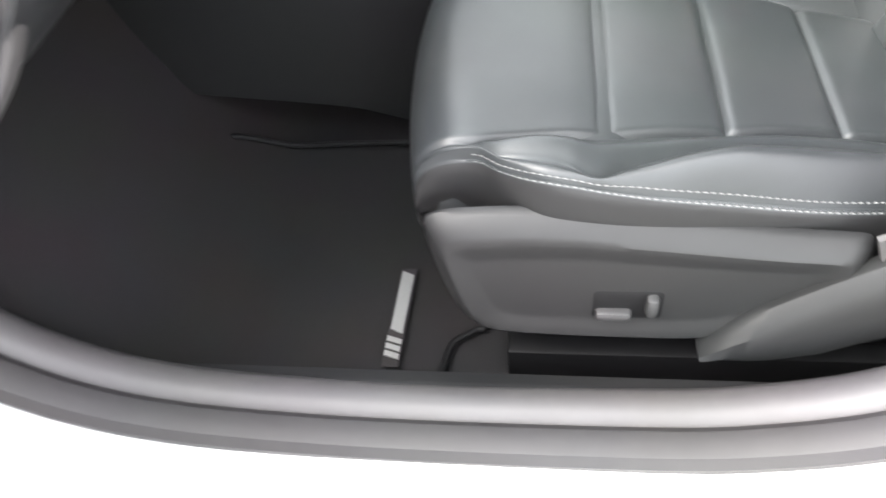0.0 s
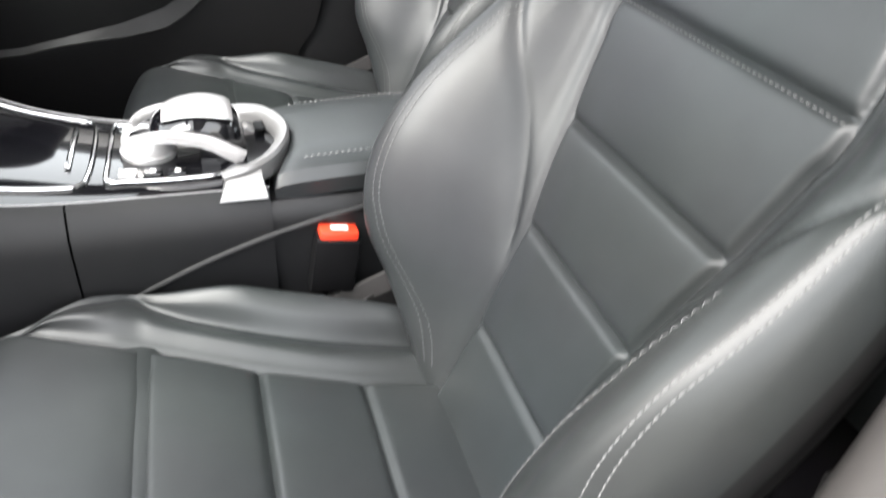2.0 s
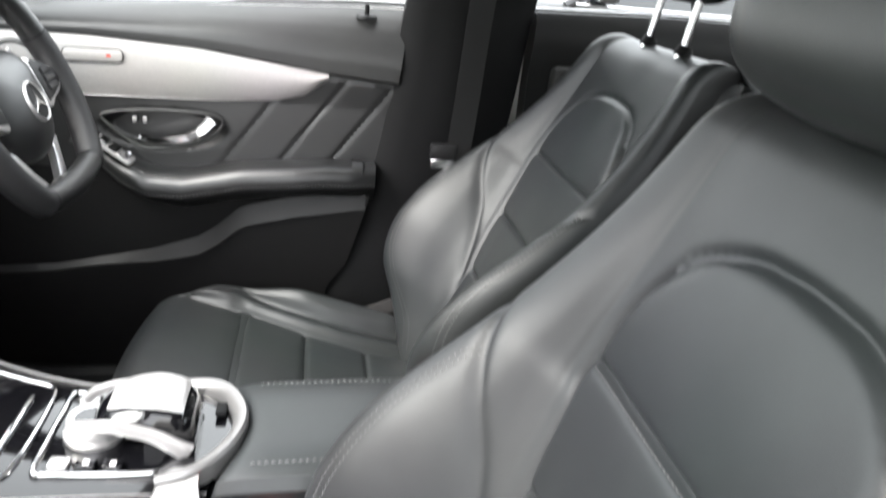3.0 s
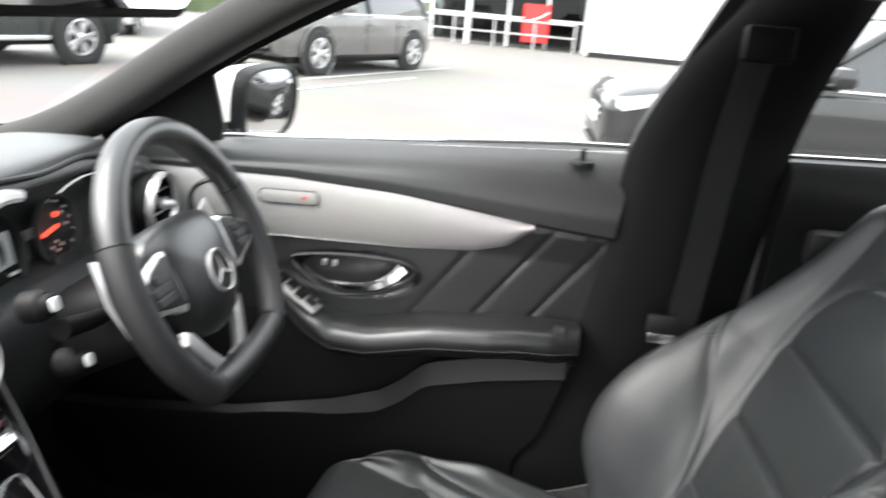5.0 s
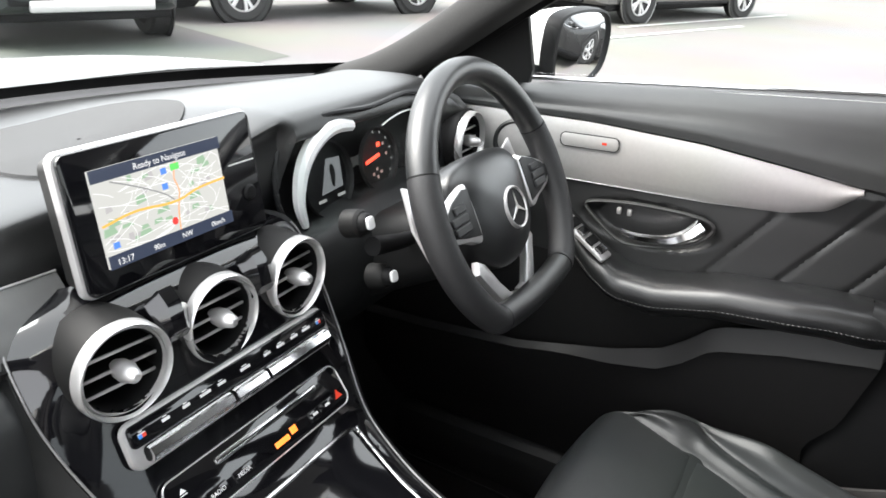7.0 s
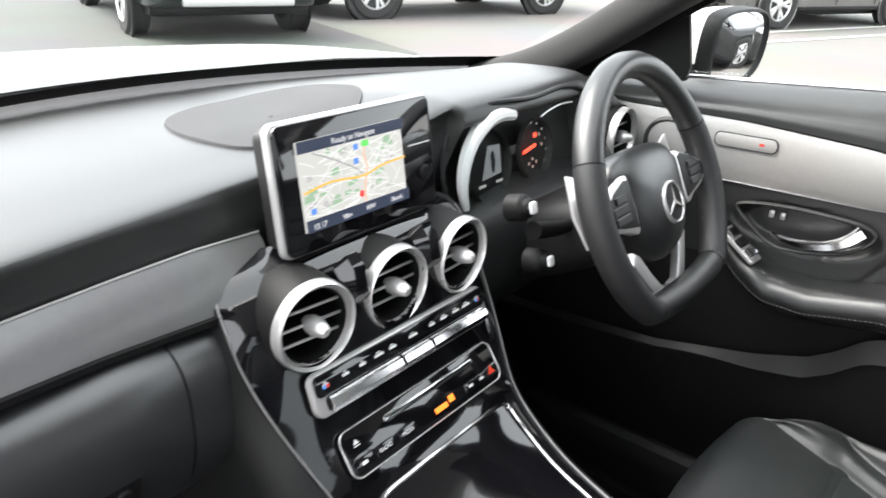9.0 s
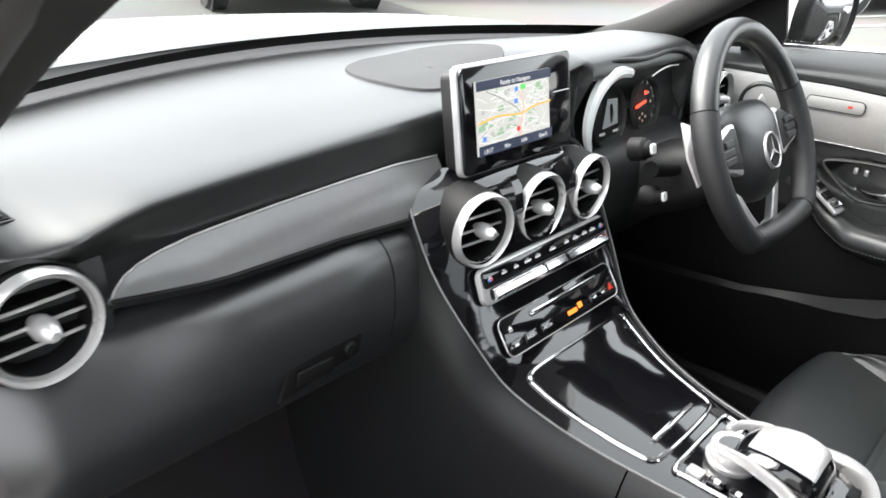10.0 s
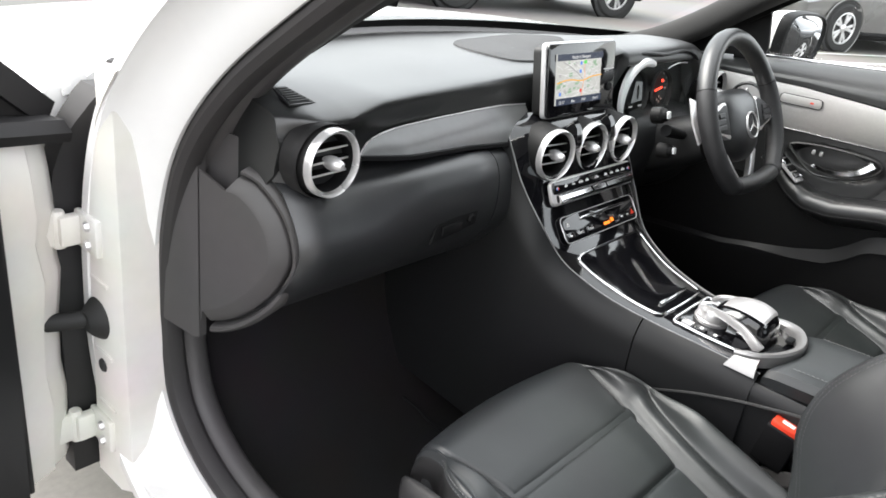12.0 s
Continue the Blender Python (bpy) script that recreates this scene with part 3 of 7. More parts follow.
# infotainment display
def display_unit():
    tilt = math.atan2(0.020, 0.120)
    m = frame_of((0.0, 0.6575, 0.950), (1, 0, 0), (0, math.sin(tilt), math.cos(tilt)))
    d = thing("infotainment_display", "freestanding navigation display with silver rim, switched on", "display", (0, 0.66, 0.9))
    part("rim", prism(rounded(0.238, 0.136, 0.011), 0.009, m @ pose(0, 0, -0.010), 0.003), SILVER, d, "satin silver rim")
    part("bezel", prism(rounded(0.232, 0.131, 0.009), 0.006, m @ pose(0, 0, -0.003), 0.0015), GLOSS, d, "piano black bezel")
    part("back_cover", prism(rounded(0.225, 0.124, 0.012), 0.022, m @ pose(0, 0, -0.032), 0.0), HARD, d)
    part("foot", rbox((-0.05, 0.672, 0.872), (0.05, 0.70, 0.93), 0.008), SOFT, d)
    w, h, cx, cy = 0.156, 0.092, -0.014, 0.001
    lit = lambda n, c, s=1.0: glowing("display_" + n, c, s)
    z0 = 0.0032
    panel = part("screen", rbox((cx - w / 2, cy - h / 2, 0.0015), (cx + w / 2, cy + h / 2, z0), 0.0004, 1, m), lit("map", (0.74, 0.74, 0.70), 0.85), d, "lit map screen")
    z = [z0 + 0.0002]

    def patch(name, corners, mat, label=""):
        z[0] += 0.00003
        bm = bmesh.new()
        bm.faces.new([bm.verts.new(m @ Vector((cx + x * w / 2, cy + y * h / 2, z[0]))) for x, y in corners])
        part(name, bm, mat, panel, label)

    def road(pts, width, mat, name="map_road"):
        c = spline([(x, y, 0) for x, y in pts], 16)
        left, right = [], []
        for i, p in enumerate(c):
            t = (c[min(i + 1, 15)] - c[max(i - 1, 0)])
            t = Vector((t.x * w, t.y * h, 0)).normalized()
            n = Vector((-t.y / w, t.x / h, 0)) * width
            left.append((p.x + n.x, p.y + n.y))
            right.append((p.x - n.x, p.y - n.y))
        patch(name, left + right[::-1], mat)
    park, street, main, pale, navy, blue = lit("park", (0.42, 0.62, 0.42), 0.8), lit("street", (0.93, 0.93, 0.92)), lit("main_road", (1.0, 0.52, 0.10)), lit("block", (0.62, 0.60, 0.60), 0.8), lit("bar", (0.05, 0.07, 0.13), 0.6), lit("poi", (0.10, 0.28, 0.85))
    rng = random.Random(4)
    for k in range(30):
        x, y = rng.uniform(-0.9, 0.85), rng.uniform(-0.65, 0.65)
        a, b = rng.uniform(0.03, 0.10), rng.uniform(0.04, 0.10)
        patch("map_area", [(x - a, y - b), (x + a, y - b * 0.6), (x + a * 0.7, y + b), (x - a * 0.8, y + b * 0.9)], park if k % 3 else pale)
    for k in range(64):
        x, y, t = rng.uniform(-0.9, 0.9), rng.uniform(-0.7, 0.7), rng.uniform(0, math.pi)
        q = rng.uniform(0.15, 0.4)
        ax, ay, bx, by = x - q * math.cos(t), y - q * math.sin(t), x + q * math.cos(t), y + q * math.sin(t)
        cl = lambda c, e: max(-e, min(e, c))
        road([(cl(ax, 0.98), cl(ay, 0.72)), (cl(x + 0.05, 0.98), cl(y, 0.72)), (cl(bx, 0.98), cl(by, 0.72))], 0.0007, street)
    road([(-0.75, 0.70), (-0.4, 0.45), (-0.05, 0.15), (0.1, -0.05)], 0.0014, lit("rail", (0.42, 0.42, 0.42), 0.7))
    road([(0.22, 0.72), (0.16, 0.4), (0.20, 0.1), (0.13, -0.3), (0.10, -0.72)], 0.0017, lit("route", (1.0, 0.45, 0.22)))
    road([(-0.98, -0.12), (-0.5, -0.02), (0.1, -0.10), (0.5, 0.02), (0.98, 0.06)], 0.0024, main)
    patch("title_bar", [(-1, 0.74), (1, 0.74), (1, 1), (-1, 1)], navy)
    patch("status_bar", [(-1, -1), (1, -1), (1, -0.72), (-1, -0.72)], navy)
    for x, y in ((0.02, 0.60), (0.0, 0.28), (-0.85, -0.55)):
        patch("map_symbol", [(x - 0.045, y - 0.065), (x + 0.045, y - 0.065), (x + 0.045, y + 0.065), (x - 0.045, y + 0.065)], blue)
    patch("map_symbol", [(0.13, 0.56), (0.27, 0.56), (0.27, 0.70), (0.13, 0.70)], lit("green", (0.15, 0.75, 0.15)))
    patch("map_symbol", [(0.04 + 0.050 * math.cos(a * 0.6), -0.50 + 0.085 * math.sin(a * 0.6)) for a in range(10)], lit("pointer", (0.85, 0.06, 0.05)))
    white = lit("text", (0.9, 0.9, 0.9), 1.0)
    for text, x, y, size in (("Ready to Navigate", 0.0, 0.80, 0.0085), ("13:17", -0.78, -0.95, 0.0085), ("NW", 0.18, -0.92, 0.0075), ("90m", -0.28, -0.94, 0.0075), ("0km/h", 0.72, -0.93, 0.0075)):
        cu = bpy.data.curves.new("caption", "FONT")
        cu.body, cu.size, cu.align_x, cu.extrude = text, size, "CENTER", 0.00005
        cu.materials.append(white)
        ob = new("caption", cu)
        ob.parent = panel
        ob.matrix_basis = m @ pose(cx + x * w / 2, cy + y * h / 2, z[0] + 0.0005)
    kn = m @ pose(0.098, -0.022, 0.003)
    part("button_strip", rbox((0.074, 0.012, 0.0025), (0.112, 0.0135, 0.0038), 0.0003, 1, m), SILVER, d)
    part("power_button", lathe([(0, 0.003), (0.007, 0.003), (0.009, 0.001), (0.009, -0.002), (0, -0.002)], 24, kn), BLACK, d, "round black power button")


display_unit()


# instrument cluster
def rim_height(a, b):
    """The cluster's surround stands proud at its top and lies low at its outer side."""
    return -0.008 + 0.026 * smoothstep(-0.02, 0.06, b) * smoothstep(-0.17, -0.04, a)


def cluster():
    c = thing("instrument_cluster", "instrument cluster with a silver arc, small picture screen and red needle", "instrument cluster", (0.375, 0.7, 0.88))
    m = frame_of((0.374, 0.682, 0.893), (1, 0, 0), (0, 0.18, 1))
    part("housing", loft([[m @ Vector((a * 1.02, b * 1.1, rim_height(a, b))) for a, b in OVAL], [m @ Vector((a, b, min(0.0, rim_height(a, b) - 0.004))) for a, b in OVAL], [m @ Vector((a * 0.97, b * 0.97, -0.02)) for a, b in OVAL], [m @ Vector((a * 0.1, b * 0.1, -0.022)) for a, b in OVAL]], True, False), BLACK, c)
    arc = spline([m @ Vector(p) for p in ((-0.041, 0.060, 0.012), (-0.075, 0.065, 0.012), (-0.106, 0.059, 0.011), (-0.133, 0.041, 0.008), (-0.150, 0.014, 0.004), (-0.158, -0.020, 0.001), (-0.153, -0.052, 0.0))], 40)
    part("dial_arc", sweep(arc, [(-0.008, -0.005), (-0.008, 0.002), (-0.003, 0.006), (0.003, 0.006), (0.008, 0.002), (0.008, -0.005)], up=m.to_3x3() @ Vector((0, 0, 1)), scale=lambda t: 0.55 + 0.75 * math.sin(math.pi * min(1.0, 0.12 + t * 0.88)) ** 0.7), DIALRING, c, "satin silver dial arc")
    part("dial_arc", tube(spline([m @ Vector(p) for p in ((-0.150, -0.056, 0.0), (-0.135, -0.072, 0.004), (-0.105, -0.074, 0.010), (-0.070, -0.058, 0.012), (-0.02, -0.054, 0.012))], 30), 0.0013, 6), SILVER, c, "thin silver lower line")
    part("hood_line", tube(spline([m @ Vector(p) for p in ((0.030, 0.046, 0.012), (0.055, 0.052, 0.012), (0.09, 0.056, 0.012), (0.13, 0.054, 0.010))], 20), 0.0013, 6), SILVER, c, "thin silver line under the hood")
    tick, figure = glowing("dial_marks", (0.8, 0.8, 0.8), 0.35), glowing("figure_glow", (0.8, 0.5, 0.45), 0.4)
    dials = ((-0.092, 0.052), (0.030, 0.046))
    for cx, r in dials:
        part("dial", lathe([(0, 0.0), (r * 0.92, 0.0), (r * 0.97, 0.004), (r, 0.008)], 44, m @ pose(cx, -0.003, -0.008)), BLACK, c)
        part("dial_rim", lathe([(r * 0.975, 0.004), (r, 0.0095), (r * 1.02, 0.004)], 44, m @ pose(cx, -0.003, -0.007)), HARD, c)
    for k in range(11):
        t = 215 - 25 * k
        part("dial_mark", rbox((-0.0008, 0.038, 0), (0.0008, 0.042, 0.001), 0, 1, m @ pose(0.030, -0.003, -0.007, 0, 0, t - 90)), tick, c)
    for x, y in ((0.052, 0.016), (0.058, 0.0), (0.020, -0.024), (0.030, -0.018), (0.040, -0.024), (0.030, -0.030)):
        part("dial_figure", rbox((-0.002, -0.0022, 0), (0.002, 0.0022, 0.0008), 0, 1, m @ pose(x, y, -0.007)), figure, c)
    screen = part("trip_display", prism([(-0.024, -0.022), (0.022, -0.019), (0.022, 0.022), (-0.006, 0.024)], 0.002, m @ pose(-0.083, 0.0, -0.004), 0.0006, 1), glowing("trip_display_light", (0.52, 0.55, 0.58), 0.30), c, "pale lit trip display")
    part("trip_symbol", prism([(0.006 * math.cos(t * 0.5) * (1 if t < 6 else 0.7), 0.016 * math.sin(t * 0.5)) for t in range(12)], 0.0006, m @ pose(-0.082, 0.0, -0.0018)), BLACK, screen)
    for x in (-0.108, -0.066):
        part("trip_figure", rbox((-0.008, -0.002, 0), (0.008, 0.002, 0.0008), 0, 1, m @ pose(x, -0.030, -0.004)), tick, c)
    part("needle", rbox((-0.032, -0.0026, 0), (0.004, 0.0026, 0.002), 0.0006, 1, m @ pose(0.028, 0.003, -0.002, 0, 0, 10)), NEEDLE, c, "glowing red needle")
    part("warning_light", rbox((-0.0045, -0.0035, 0), (0.0045, 0.0035, 0.001), 0.001, 1, m @ pose(0.034, 0.018, -0.003)), NEEDLE, c)
    w = part("cluster_glass", grid(lambda u, v: m @ Vector(((2 * u - 1) * 0.175, (2 * v - 1) * 0.062, 0.018 - 0.008 * v)), 6, 4), GLASS, c)
    w.visible_shadow = False
    return c


OVAL = [(p.x, p.y) for p in spline([(-0.185, -0.01, 0), (-0.165, 0.055, 0), (-0.10, 0.078, 0), (0.0, 0.074, 0), (0.10, 0.078, 0), (0.165, 0.055, 0), (0.185, -0.01, 0), (0.15, -0.062, 0), (0.08, -0.072, 0), (0.0, -0.055, 0), (-0.08, -0.072, 0), (-0.15, -0.062, 0)], 60, True)]
cluster()
lip = [frame_of((0.374, 0.682, 0.893), (1, 0, 0), (0, 0.18, 1)) @ Vector((a * 1.02, b * 1.06, rim_height(a, b))) for a, b in OVAL]
part("cluster_lip", tube(lip, 0.004, 8, True), SOFT, dash)


# steering column, stalks, ignition
def column():
    c = thing("steering_column", "black steering column shroud with stalks and ignition button", "steering column", (0.375, 0.6, 0.8))
    ax = Vector((0, -0.92, 0.39))
    m = frame_of((0.375, 0.56, 0.815), (1, 0, 0), Vector((1, 0, 0)).cross(ax) * -1)
    part("shroud", loft([[m @ Vector((a * k, b * k - 0.006, h)) for a, b in rounded(0.15, 0.105, 0.035)] for k, h in ((1.15, -0.12), (1.08, -0.06), (1.0, 0.0), (0.86, 0.035))]), DEEP, c)
    # wiper and gear stalks
    for s, y, l in ((-1, 0.010, 0.135), (1, 0.010, 0.13)):
        part("stalk", tube([m @ Vector((s * 0.06, y, 0.0)), m @ Vector((s * 0.11, y + 0.008, 0.01)), m @ Vector((s * (l + 0.04), y + 0.022, 0.018))], 0.009, 12, scale=lambda t: 1.0 + 0.35 * t), BLACK, c, "black column stalk")
    for at, r in (((0.190, 0.566, 0.882), 0.0132), ((0.216, 0.548, 0.808), 0.0122)):
        k = frame_of(at, (1, 0, 0), (0, 0.25, 1))
        part("switch_collar", lathe([(r * 1.32, -0.02), (r * 1.28, 0.0), (r * 1.05, 0.004)], 28, k), DEEP, c)
        part("switch_knob", lathe([(0, 0.012), (r * 0.75, 0.012), (r * 0.95, 0.008), (r, -0.006), (r, -0.02)], 28, k), BLACK, c)
        part("switch_cap", prism(rounded(r * 1.0, r * 1.15, r * 0.3), 0.004, k @ pose(0, 0, 0.012), 0.001), DIALRING, c, "pale silver switch cap")


column()


# steering wheel with a flattened bottom
def steering_wheel():
    ax = Vector((0.03, -0.905, 0.425)).normalized()
    up = Vector((0, 0.425, 0.905))
    m = frame_of((0.378, 0.472, 0.882), Vector((1, 0, 0)), up)
    w = thing("steering_wheel", "black leather steering wheel with silver spokes and flat bottom", "steering wheel", (0.376, 0.47, 0.86))

    def rim(t):
        x, y = 0.172 * math.sin(t), 0.172 * math.cos(t)
        if y < -0.132:
            y = -0.132 - (abs(y) - 0.132) * 0.22
        return m @ Vector((x, y, 0.0))

    def run(a, b, n, name, mat, r, label):
        part(name, sweep([rim(radians(a + (b - a) * i / n)) for i in range(n + 1)], circle(r, 14, 0.92), up=ax), mat, w, label)
    grain = material("perforated_leather", (0.018, 0.018, 0.019), 0.5, vary=0.3, scale=500, bump=1.0, bump_scale=900, cells=True)
    run(-67, 67, 64, "upper_rim", WHEELSKIN, 0.0196, "smooth black leather rim")
    for s in (-1, 1):
        run(s * 67.5, s * 143.5, 44, "rim_grip", grain, 0.0202, "perforated leather grip")
    run(144, 216, 44, "lower_rim", WHEELSKIN, 0.0196, "smooth black leather rim")
    for a in (-67.2, 67.2, 143.7, 216.3):
        part("rim_seam", sweep([rim(radians(a - 0.25)), rim(radians(a + 0.25))], circle(0.0204, 14, 0.92), up=ax), BLACK, w)
    # airbag cover
    shape = spline([(-0.094, 0.026, 0), (-0.086, 0.050, 0), (-0.055, 0.062, 0), (0.0, 0.065, 0), (0.055, 0.062, 0), (0.086, 0.050, 0), (0.094, 0.026, 0), (0.090, -0.018, 0), (0.072, -0.060, 0), (0.038, -0.086, 0), (0.0, -0.092, 0), (-0.038, -0.086, 0), (-0.072, -0.060, 0), (-0.090, -0.018, 0)], 64, True)
    rows = []
    for k, h in ((0.98, -0.045), (1.0, -0.022), (0.985, -0.014), (0.93, -0.008), (0.80, 0.002), (0.60, 0.010), (0.35, 0.0155), (0.02, 0.017)):
        rows.append([m @ Vector((p.x * k, p.y * k - 0.014 * (1 - k), h)) for p in shape])
    part("airbag_cover", loft(rows), WHEELSKIN, w, "black grained airbag cover")
    badge = m @ pose(0, -0.018, 0.0162)
    part("emblem_ring", lathe([(0.0252, 0.0), (0.0260, 0.003), (0.0270, 0.0038), (0.0282, 0.003), (0.0292, -0.002)], 48, badge), SILVER, w, "round satin silver emblem")
    part("emblem_disc", lathe([(0, 0.0015), (0.0265, 0.0012), (0.0265, -0.004)], 40, badge), BLACK, w)
    for a in (90, 210, 330):
        part("emblem_bar", prism([(-0.0030, 0.0), (0.0030, 0.0), (0.0007, 0.0255), (-0.0007, 0.0255)], 0.0022, badge @ pose(0, 0, 0.0014, 0, 0, a - 90), 0.0004, 1), CHROME, w)
    for s in (-1, 1):
        flip = lambda rows: [(s * a, b) for a, b in (rows if s > 0 else rows[::-1])]
        smooth = lambda rows, n: [(p.x, p.y) for p in spline([(a, b, 0) for a, b in flip(rows)], n, True)]
        edge = [(0.078, -0.034), (0.112, -0.028), (0.146, -0.020), (0.162, -0.006), (0.156, 0.010), (0.124, 0.026), (0.092, 0.036), (0.078, 0.033)]
        spoke = part("spoke", prism(smooth(edge, 40), 0.012, m @ pose(0, 0, -0.010), 0.003), SILVER, w, "silver spoke")
        keys = [(0.081, -0.029), (0.113, -0.0225), (0.143, -0.0145), (0.155, -0.005), (0.151, 0.009), (0.123, 0.0245), (0.092, 0.0345), (0.080, 0.0320)]
        part("key_pad", prism(flip(keys), 0.003, m @ pose(0, 0, 0.0005), 0.001), HARD, spoke, "dark key pad")
        for k, (a0, a1) in enumerate(((0.100, 0.128), (0.100, 0.140), (0.100, 0.138))):
            part("button", rbox((min(s * a0, s * a1), -0.0052, 0), (max(s * a0, s * a1), 0.0052, 0.0035), 0.0015, 1, m @ pose(0, 0.0145 - 0.0125 * k, 0.003)), SATIN, spoke)
        low = [(0.004, -0.152), (0.036, -0.150), (0.058, -0.120), (0.086, -0.078), (0.078, -0.062), (0.064, -0.070), (0.044, -0.102), (0.022, -0.128), (0.004, -0.130)]
        part("lower_spoke", prism(flip(low), 0.012, m @ pose(0, 0, -0.028), 0.004), SILVER, w, "brushed silver lower spoke")
        part("shift_paddle", prism(flip([(0.122, -0.03), (0.146, -0.035), (0.158, 0.01), (0.15, 0.062), (0.118, 0.05)]), 0.004, m @ pose(0, 0, -0.042), 0.001), SILVER, w, "silver shift paddle")
    part("lower_bridge", prism([(-0.040, -0.146), (0.040, -0.146), (0.034, -0.134), (-0.034, -0.134)], 0.010, m @ pose(0, 0, -0.0225), 0.003), WHEELSKIN, w)
    part("hub", lathe([(0.0, -0.03), (0.055, -0.03), (0.06, -0.075), (0, -0.075)], 32, m), BLACK, w)


steering_wheel()

# dash end cap beside the open door, demister outlets, speaker grille, glovebox catch
def end_cap(s):
    """The slanting cap that closes the dash beside the door, with a raised rim round it."""
    def at(y, z, n):
        return (s * (0.70 - 0.33 * (0.80 - y) + 0.95 * n), y - 0.31 * n, z)
    pts = spline([(0.745, 0.851, 0), (0.718, 0.844, 0), (0.690, 0.822, 0), (0.668, 0.793, 0), (0.655, 0.757, 0), (0.653, 0.725, 0), (0.663, 0.693, 0), (0.682, 0.657, 0), (0.705, 0.628, 0), (0.735, 0.600, 0), (0.772, 0.576, 0), (0.800, 0.565, 0)], 60)
    hub = Vector((0.83, 0.72, 0))

    def ring(inset):
        return [p + (hub - p).normalized() * inset for p in pts]
    def band(rows):
        return loft([[at(q.x, q.y, n) for q in ring(i)] for i, n in rows], False, False)
    part("end_rim", band(((0.0, -0.05), (0.0, -0.002), (0.002, 0.003), (0.006, 0.007), (0.011, 0.006), (0.014, 0.0), (0.015, -0.014), (0.021, -0.014))), MIDGREY, dash, "rounded grey dash end rim")
    cap = part("end_cap", band(((0.020, -0.014), (0.020, -0.001), (0.022, 0.002), (0.040, 0.013), (0.045, 0.014))), MIDGREY, dash, "grey plastic dash end cap")
    bm = bmesh.new()
    bm.faces.new([bm.verts.new(at(q.x, q.y, 0.014)) for q in ring(0.045)] + [bm.verts.new(at(0.812, z, 0.014)) for z in (0.590, 0.835)])
    part("cap_face", thick(bm, 0.004), MIDGREY, cap)
    bm = bmesh.new()
    bm.faces.new([bm.verts.new(at(y, z, -0.016)) for y, z in ((0.69, 0.79), (0.835, 0.79), (0.835, 0.890), (0.70, 0.880))])
    part("cap_backing", thick(bm, 0.004), MIDGREY, dash)
    part("kick_trim", loft([[at(y, z, n) for z in (0.555 + 0.012 * (y > 0.85), 0.62, 0.74, 0.855)] for y, n in ((0.816, -0.004), (0.818, 0.010), (0.826, 0.013), (0.875, 0.014), (0.905, 0.006))], False, False), MIDGREY, dash, "grey trim panel ahead of the end cap")


def dash_skin(x, y):
    prof = sorted(top_profile(x)[:5])
    return interp(prof, y)[0]


for s in (-1, 1):
    end_cap(s)
    x0, y0 = s * 0.626, 0.727
    rise = (dash_skin(x0, y0 + 0.02) - dash_skin(x0, y0 - 0.02)) / 0.04
    m = frame_of((x0, y0, dash_skin(x0, y0) + 0.0005), (1, 0, 0), (0, 1, rise))
    out = [(-0.006, 0.028), (0.012, 0.028), (0.018, -0.026), (-0.020, -0.026)]
    if s > 0:
        out = [(-a, b) for a, b in reversed(out)]
    dem = part("demister_outlet", prism(out, 0.002, m, 0.0008), BLACK, dash, "slotted side demister outlet")
    for k in range(7):
        y = -0.022 + 0.0074 * k
        w0, w1 = -0.018 + 0.011 * k / 6, 0.015 - 0.004 * k / 6
        a0, a1 = (w0, w1) if s < 0 else (-w1, -w0)
        part("slot_bar", rbox((a0, y - 0.0011, 0.001), (a1, y + 0.0011, 0.0035), 0.0005, 1, m), HARD, dem)
    part("demister_frame", tube([m @ Vector((a * 1.1, b * 1.08, 0.0)) for a, b in [(out[i][0] + (out[(i + 1) % 4][0] - out[i][0]) * t / 8, out[i][1] + (out[(i + 1) % 4][1] - out[i][1]) * t / 8) for i in range(4) for t in range(8)]], 0.0018, 8, True), PAD, dash)


grille = material("perforated_speaker_grille", (0.028, 0.028, 0.029), 0.7, vary=0.5, scale=900, bump=1.0, bump_scale=1200, cells=True)
sp_out = spline([(-0.065, 0.790, 0), (-0.01, 0.765, 0), (0.08, 0.770, 0), (0.16, 0.81, 0), (0.205, 0.87, 0), (0.20, 0.94, 0), (0.13, 0.985, 0), (0.03, 0.985, 0), (-0.05, 0.945, 0), (-0.080, 0.87, 0)], 60, True)
ctr = Vector((0.05, 0.865, 0))
part("speaker_grille", loft([[(q.x, q.y, dash_skin(q.x, q.y) + 0.0035 * (k > 0) - 0.001 * (k == 0)) for q in [ctr + (p - ctr) * r for p in sp_out]] for k, r in ((0, 1.0), (1, 0.985), (1, 0.66), (1, 0.33), (1, 0.02))], True, False), grille, dash, "perforated speaker grille")
catch = part("glovebox_catch", prism([(-0.058, -0.020), (0.050, -0.006), (0.054, 0.016), (0.044, 0.024), (-0.046, 0.012)], 0.004, frame_of((-0.362, 0.6222, 0.738), (1, 0, 0), (0, 0.0, 1)) @ pose(0, 0, -0.001), 0.0015), BLACK, dash, "recessed glovebox catch")
part("catch_lever", rbox((-0.40, 0.6130, 0.729), (-0.352, 0.6190, 0.747), 0.003), BLACK, catch)
part("catch_lock", lathe([(0, 0.003), (0.006, 0.003), (0.0085, 0.0005), (0.0085, -0.002)], 20, frame_of((-0.327, 0.6170, 0.745), (1, 0, 0), (0, 0, 1))), BLACK, catch, "small round lock")


